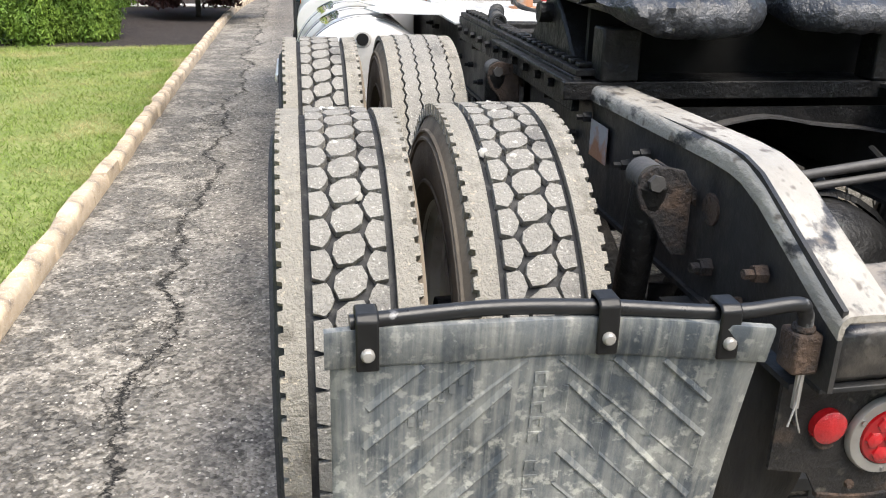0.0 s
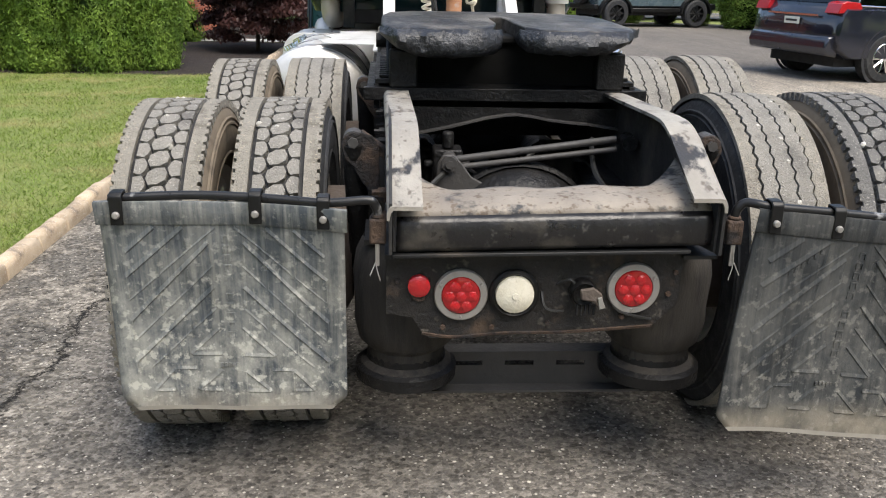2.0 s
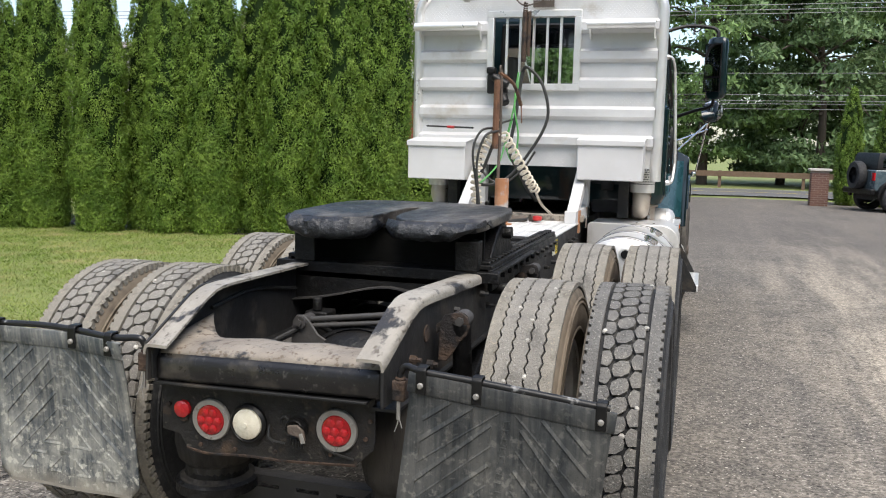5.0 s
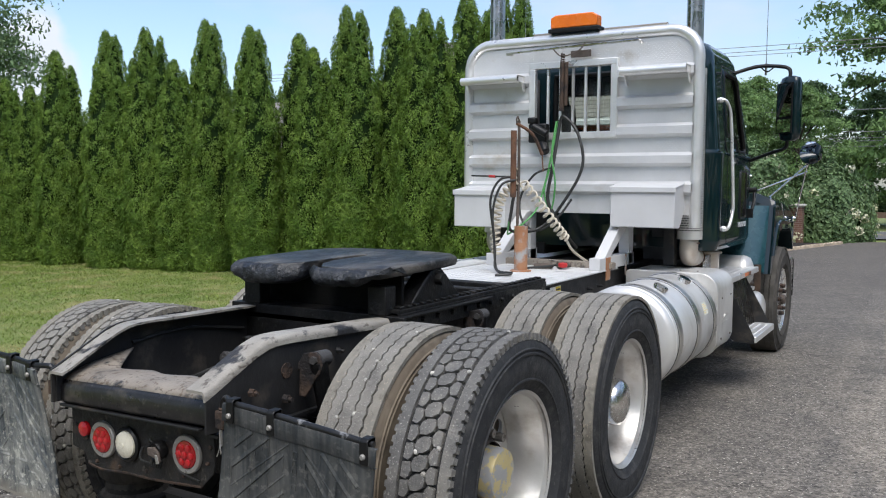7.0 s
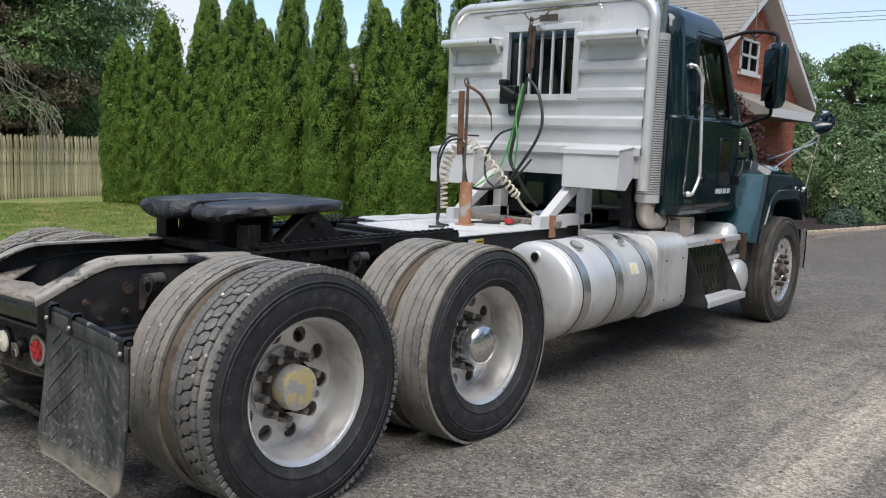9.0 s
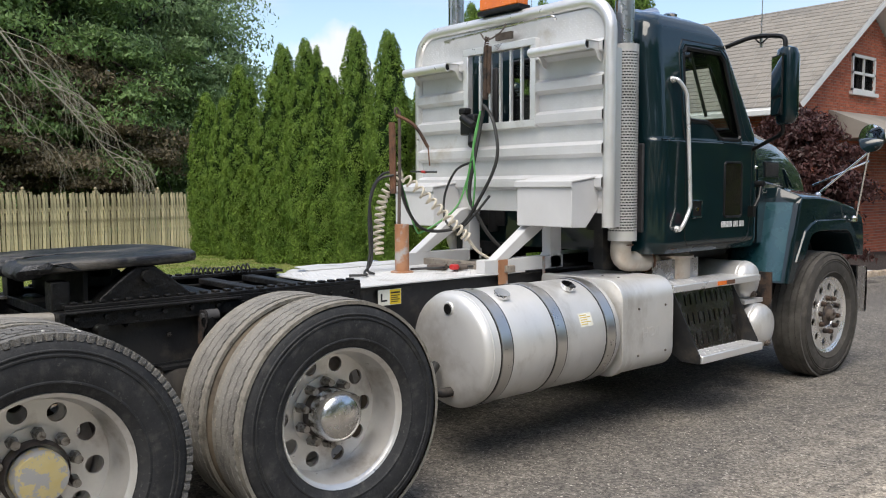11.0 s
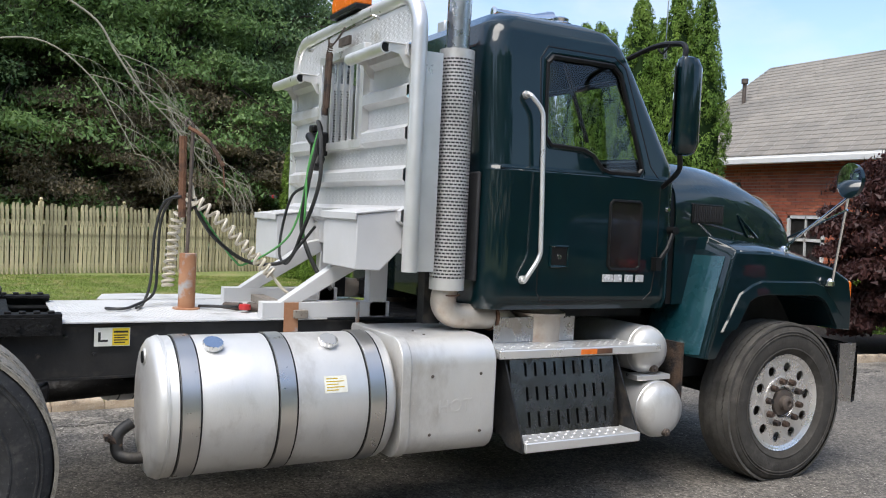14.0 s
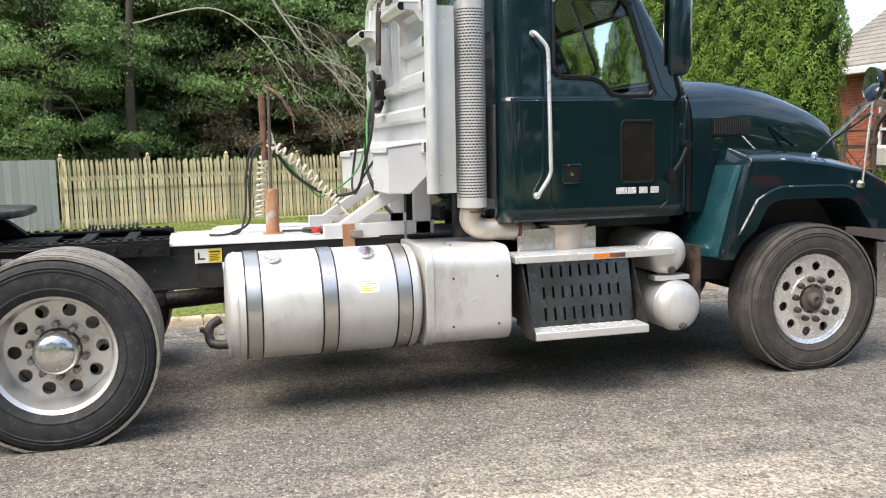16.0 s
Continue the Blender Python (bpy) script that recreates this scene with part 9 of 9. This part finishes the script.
# ---- parked cars ----
def car_wheel(parent, x, y, z, r, w, s, rim_mat, spokes):
    ty = part("wheel", M().lathe([(r * .62, -w / 2), (r * .9, -w / 2), (r, -w * .36), (r, w * .36), (r * .9, w / 2), (r * .62, w / 2)], (x, y, z), "y", 36), RUBBER, parent, "black tyre with alloy rim")
    m = M().lathe([(r * .64, s * w * .46), (r * .60, s * w * .5), (r * .57, s * w * .3), (r * .55, 0.0)], (x, y, z), "y", 32).lathe([(r * .16, s * w * .42), (0, s * w * .44)], (x, y, z), "y", 16)
    for k in range(spokes):
        a = 2 * math.pi * k / spokes
        c, d = math.cos(a), math.sin(a)
        m.tube([(x + c * r * .1, y + s * w * .38, z + d * r * .1), (x + c * r * .58, y + s * w * .40, z + d * r * .58)], r * .05, 6)
    part("rim", m, rim_mat, ty)
    part("brake", M().lathe([(r * .5, 0), (0, 0)], (x, y + s * w * .1, z), "y", 20), DARK_IN, ty)


def jeep(at):
    """Faces +x, wheels on z = 0."""
    j = thing("parked_jeep", "grey-blue boxy four-door off-road car with black hard top", "car", at=at)
    W = .76
    body = M().prism([(-2.0, .62), (-2.0, 1.22), (.85, 1.22), (.95, 1.18), (2.02, 1.10), (2.05, .72), (1.9, .62)], "y", -W, W)
    part("body", body, PAINT_GREY, j, "grey-blue painted body", 30, bevel=0.03)
    roof = M()
    roof.loft([[(-1.97, -W + .02, 1.225), (.72, -W + .02, 1.225), (.72, W - .02, 1.225), (-1.97, W - .02, 1.225)], [(-1.90, -W + .08, 1.65), (.42, -W + .08, 1.65), (.42, W - .08, 1.65), (-1.90, W - .08, 1.65)], [(-1.86, -W + .12, 1.71), (.36, -W + .12, 1.71), (.36, W - .12, 1.71), (-1.86, W - .12, 1.71)]])
    part("hard_top", roof, PLASTIC, j, "black hard top", bevel=0.02)
    for s in (-1, 1):
        for x0, x1, c in ((-1.80, -1.12, WINDOW_DARK), (-1.02, -.30, WINDOW), (-.22, .50, WINDOW)):
            t = lambda x, z: (x, s * (W - .018 - .06 * (z - 1.225) / .425), z)
            pn = M().add([t(x0, 1.28), t(x1, 1.28), t(x1 - (.22 if x1 > .4 else .02), 1.60), t(x0 + .03, 1.60)], [(0, 1, 2, 3)])
            part("window", pn, WINDOW_DARK, j, recalc=False)
        for xc in (-1.38, 1.52):
            fl = M().loft([[(xc + (r + .0) * math.cos(a), s * y, .42 + r * math.sin(a) * .92) for r, y in ((.52, W - .02), (.52, W + .13), (.58, W + .13), (.60, W - .02))] for a in [math.pi * i / 10 for i in range(11)]])
            part("fender_flare", fl, PLASTIC, j, "black plastic fender flare")
            car_wheel(j, xc, s * (W + .02), .42, .42, .26, s, PLASTIC, 8)
        part("door_mirror", M().box(.50, .62, min(s * W, s * (W + .2)), max(s * W, s * (W + .2)), 1.25, 1.42), PLASTIC, j, bevel=0.02)
        for x in (-1.06, -.26, .70):
            part("door_seam", M().box(x - .006, x + .006, min(s * (W + .001), s * (W + .004)), max(s * (W + .001), s * (W + .004)), .70, 1.2), PLASTIC, j)
        for x in (-.9, -.1):
            part("door_handle", M().box(x, x + .14, min(s * W, s * (W + .03)), max(s * W, s * (W + .03)), 1.08, 1.12), PLASTIC, j)
        part("sill", M().box(-.85, 1.0, min(s * (W - .1), s * (W + .06)), max(s * (W - .1), s * (W + .06)), .46, .58), PLASTIC, j, bevel=0.02)
    part("grille", M().box(2.04, 2.07, -.6, .6, .75, 1.08), PAINT_GREY, j)
    part("bumper", M().box(2.05, 2.25, -.85, .85, .55, .72), PLASTIC, j, bevel=0.03)
    part("bumper", M().box(-2.15, -2.0, -.85, .85, .52, .68), PLASTIC, j, bevel=0.03)
    part("tail_lamp", M().box(-2.03, -1.99, -W + .01, -W + .13, .92, 1.14), LENS_RED, j)
    part("tail_lamp", M().box(-2.03, -1.99, W - .13, W - .01, .92, 1.14), LENS_RED, j)
    sp = part("spare_wheel", M().lathe([(.24, -.12), (.38, -.12), (.41, -.08), (.41, .08), (.38, .12), (0, .12)], (-2.16, 0, 1.05), "x", 32), RUBBER, j, "spare wheel on the tail gate")
    part("underbody", M().box(-1.9, 1.9, -.6, .6, .35, .65), DARK_IN, j)
    return j


def suv(at):
    """Faces +x, wheels on z = 0."""
    c = thing("parked_suv", "dark navy sport utility car with red tail lamps", "car", at=at)
    W = .95
    side = [(-2.32, .48), (-2.36, .62), (-2.33, .98), (-2.26, 1.06), (1.0, 1.04), (2.05, .96), (2.34, .80), (2.38, .50), (2.2, .32), (-2.1, .34)]
    rings = []
    for y, k in ((-W, .93), (-W + .05, .99), (-W + .14, 1.0), (0, 1.0), (W - .14, 1.0), (W - .05, .99), (W, .93)):
        rings.append([(x * (1 - .03 * (y / W) ** 4), y, .65 + (z - .65) * k) for x, z in side])
    part("body", M().loft(rings), PAINT_NAVY, c, "dark navy paint", 40)
    low = [(-2.24, -W + .06), (1.25, -W + .06), (1.25, W - .06), (-2.24, W - .06)]
    cabin = M().loft([[(x, y, 1.035) for x, y in low], [(-2.05, -.72, 1.60), (.30, -.74, 1.62), (.30, .74, 1.62), (-2.05, .72, 1.60)], [(-1.92, -.60, 1.68), (.15, -.62, 1.70), (.15, .62, 1.70), (-1.92, .60, 1.68)]])
    part("cabin", cabin, PAINT_NAVY, c, "dark navy roof and pillars", 40, bevel=0.02)
    for s in (-1, 1):
        t = lambda x, z: (x, s * (W - .055 - .165 * (z - 1.035) / .57), z)
        for q in ([(-1.95, 1.10), (-1.30, 1.08), (-1.22, 1.52), (-1.82, 1.50)], [(-1.22, 1.08), (-.36, 1.07), (-.34, 1.55), (-1.15, 1.53)], [(-.28, 1.07), (.80, 1.06), (.18, 1.53), (-.26, 1.55)]):
            part("window", M().add([t(*p) for p in q], [(0, 1, 2, 3)]), WINDOW_DARK, c, recalc=False)
        part("window_trim", M().tube([t(-1.98, 1.09), t(-1.2, 1.065), t(.0, 1.055), t(.92, 1.05)], .012, 6).tube([t(-1.98, 1.09), t(-1.84, 1.53), t(-1.2, 1.56), t(.18, 1.565)], .010, 6), CHROME, c)
        part("roof_rail", M().tube(curve([(-1.75, s * .62, 1.67), (-1.6, s * .63, 1.73), (-.4, s * .65, 1.745), (.05, s * .64, 1.70)], 5), .016, 6), CHROME, c)
        part("tail_lamp", M().prism([(-2.34, .98), (-1.92, 1.02), (-1.98, 1.13), (-2.22, 1.15), (-2.30, 1.12)], "y", s * (W - .32), s * (W - .035)), LENS_RED, c, "red tail lamp", bevel=0.01)
        for x in (-1.42, 1.42):
            part("wheel_arch", M().lathe([(.42, 0), (.37, .005)], (x, s * (W + .002), .37), "y", 32), DARK_IN, c)
            car_wheel(c, x, s * (W - .11), .36, .36, .24, s, CHROME, 10)
        part("door_mirror", M().box(.72, .88, min(s * W, s * (W + .2)), max(s * W, s * (W + .2)), 1.08, 1.22), PAINT_NAVY, c, bevel=0.03)
        for x in (-1.28, -.30, .72):
            part("door_seam", M().box(x - .004, x + .004, min(s * (W - .005), s * (W - .001)), max(s * (W - .005), s * (W - .001)), .5, 1.02), PLASTIC, c)
        for x in (-1.2, -.2):
            part("door_handle", M().box(x, x + .16, min(s * (W - .02), s * (W + .025)), max(s * (W - .02), s * (W + .025)), .90, .94), CHROME, c)
    part("rear_window", M().add([(-2.235, -.70, 1.12), (-2.235, .70, 1.12), (-2.075, .62, 1.55), (-2.075, -.62, 1.55)], [(0, 1, 2, 3)]), WINDOW_DARK, c, recalc=False)
    part("rear_bumper", M().prism([(-2.42, .40), (-2.45, .52), (-2.40, .66), (-2.2, .68), (-2.2, .36)], "y", -.86, .86), PAINT_NAVY, c, bevel=0.03)
    part("chrome_strip", M().box(-2.372, -2.34, -.55, .55, .93, .955), CHROME, c)
    part("number_plate", M().box(-2.372, -2.355, -.16, .16, .80, .90), PAPER, c, "pale number plate without characters")
    part("plate_bar", M().box(-2.376, -2.373, -.12, .12, .835, .865), INK, c)
    part("underbody", M().box(-2.1, 2.1, -.7, .7, .22, .5), DARK_IN, c)
    return c


jeep(pose(7.62, 25.5, ground_z(7.62, 25.5), 0, 0, 17))
suv(pose(7.95, 11.35, ground_z(7.95, 11.35), 0, 0, 14))
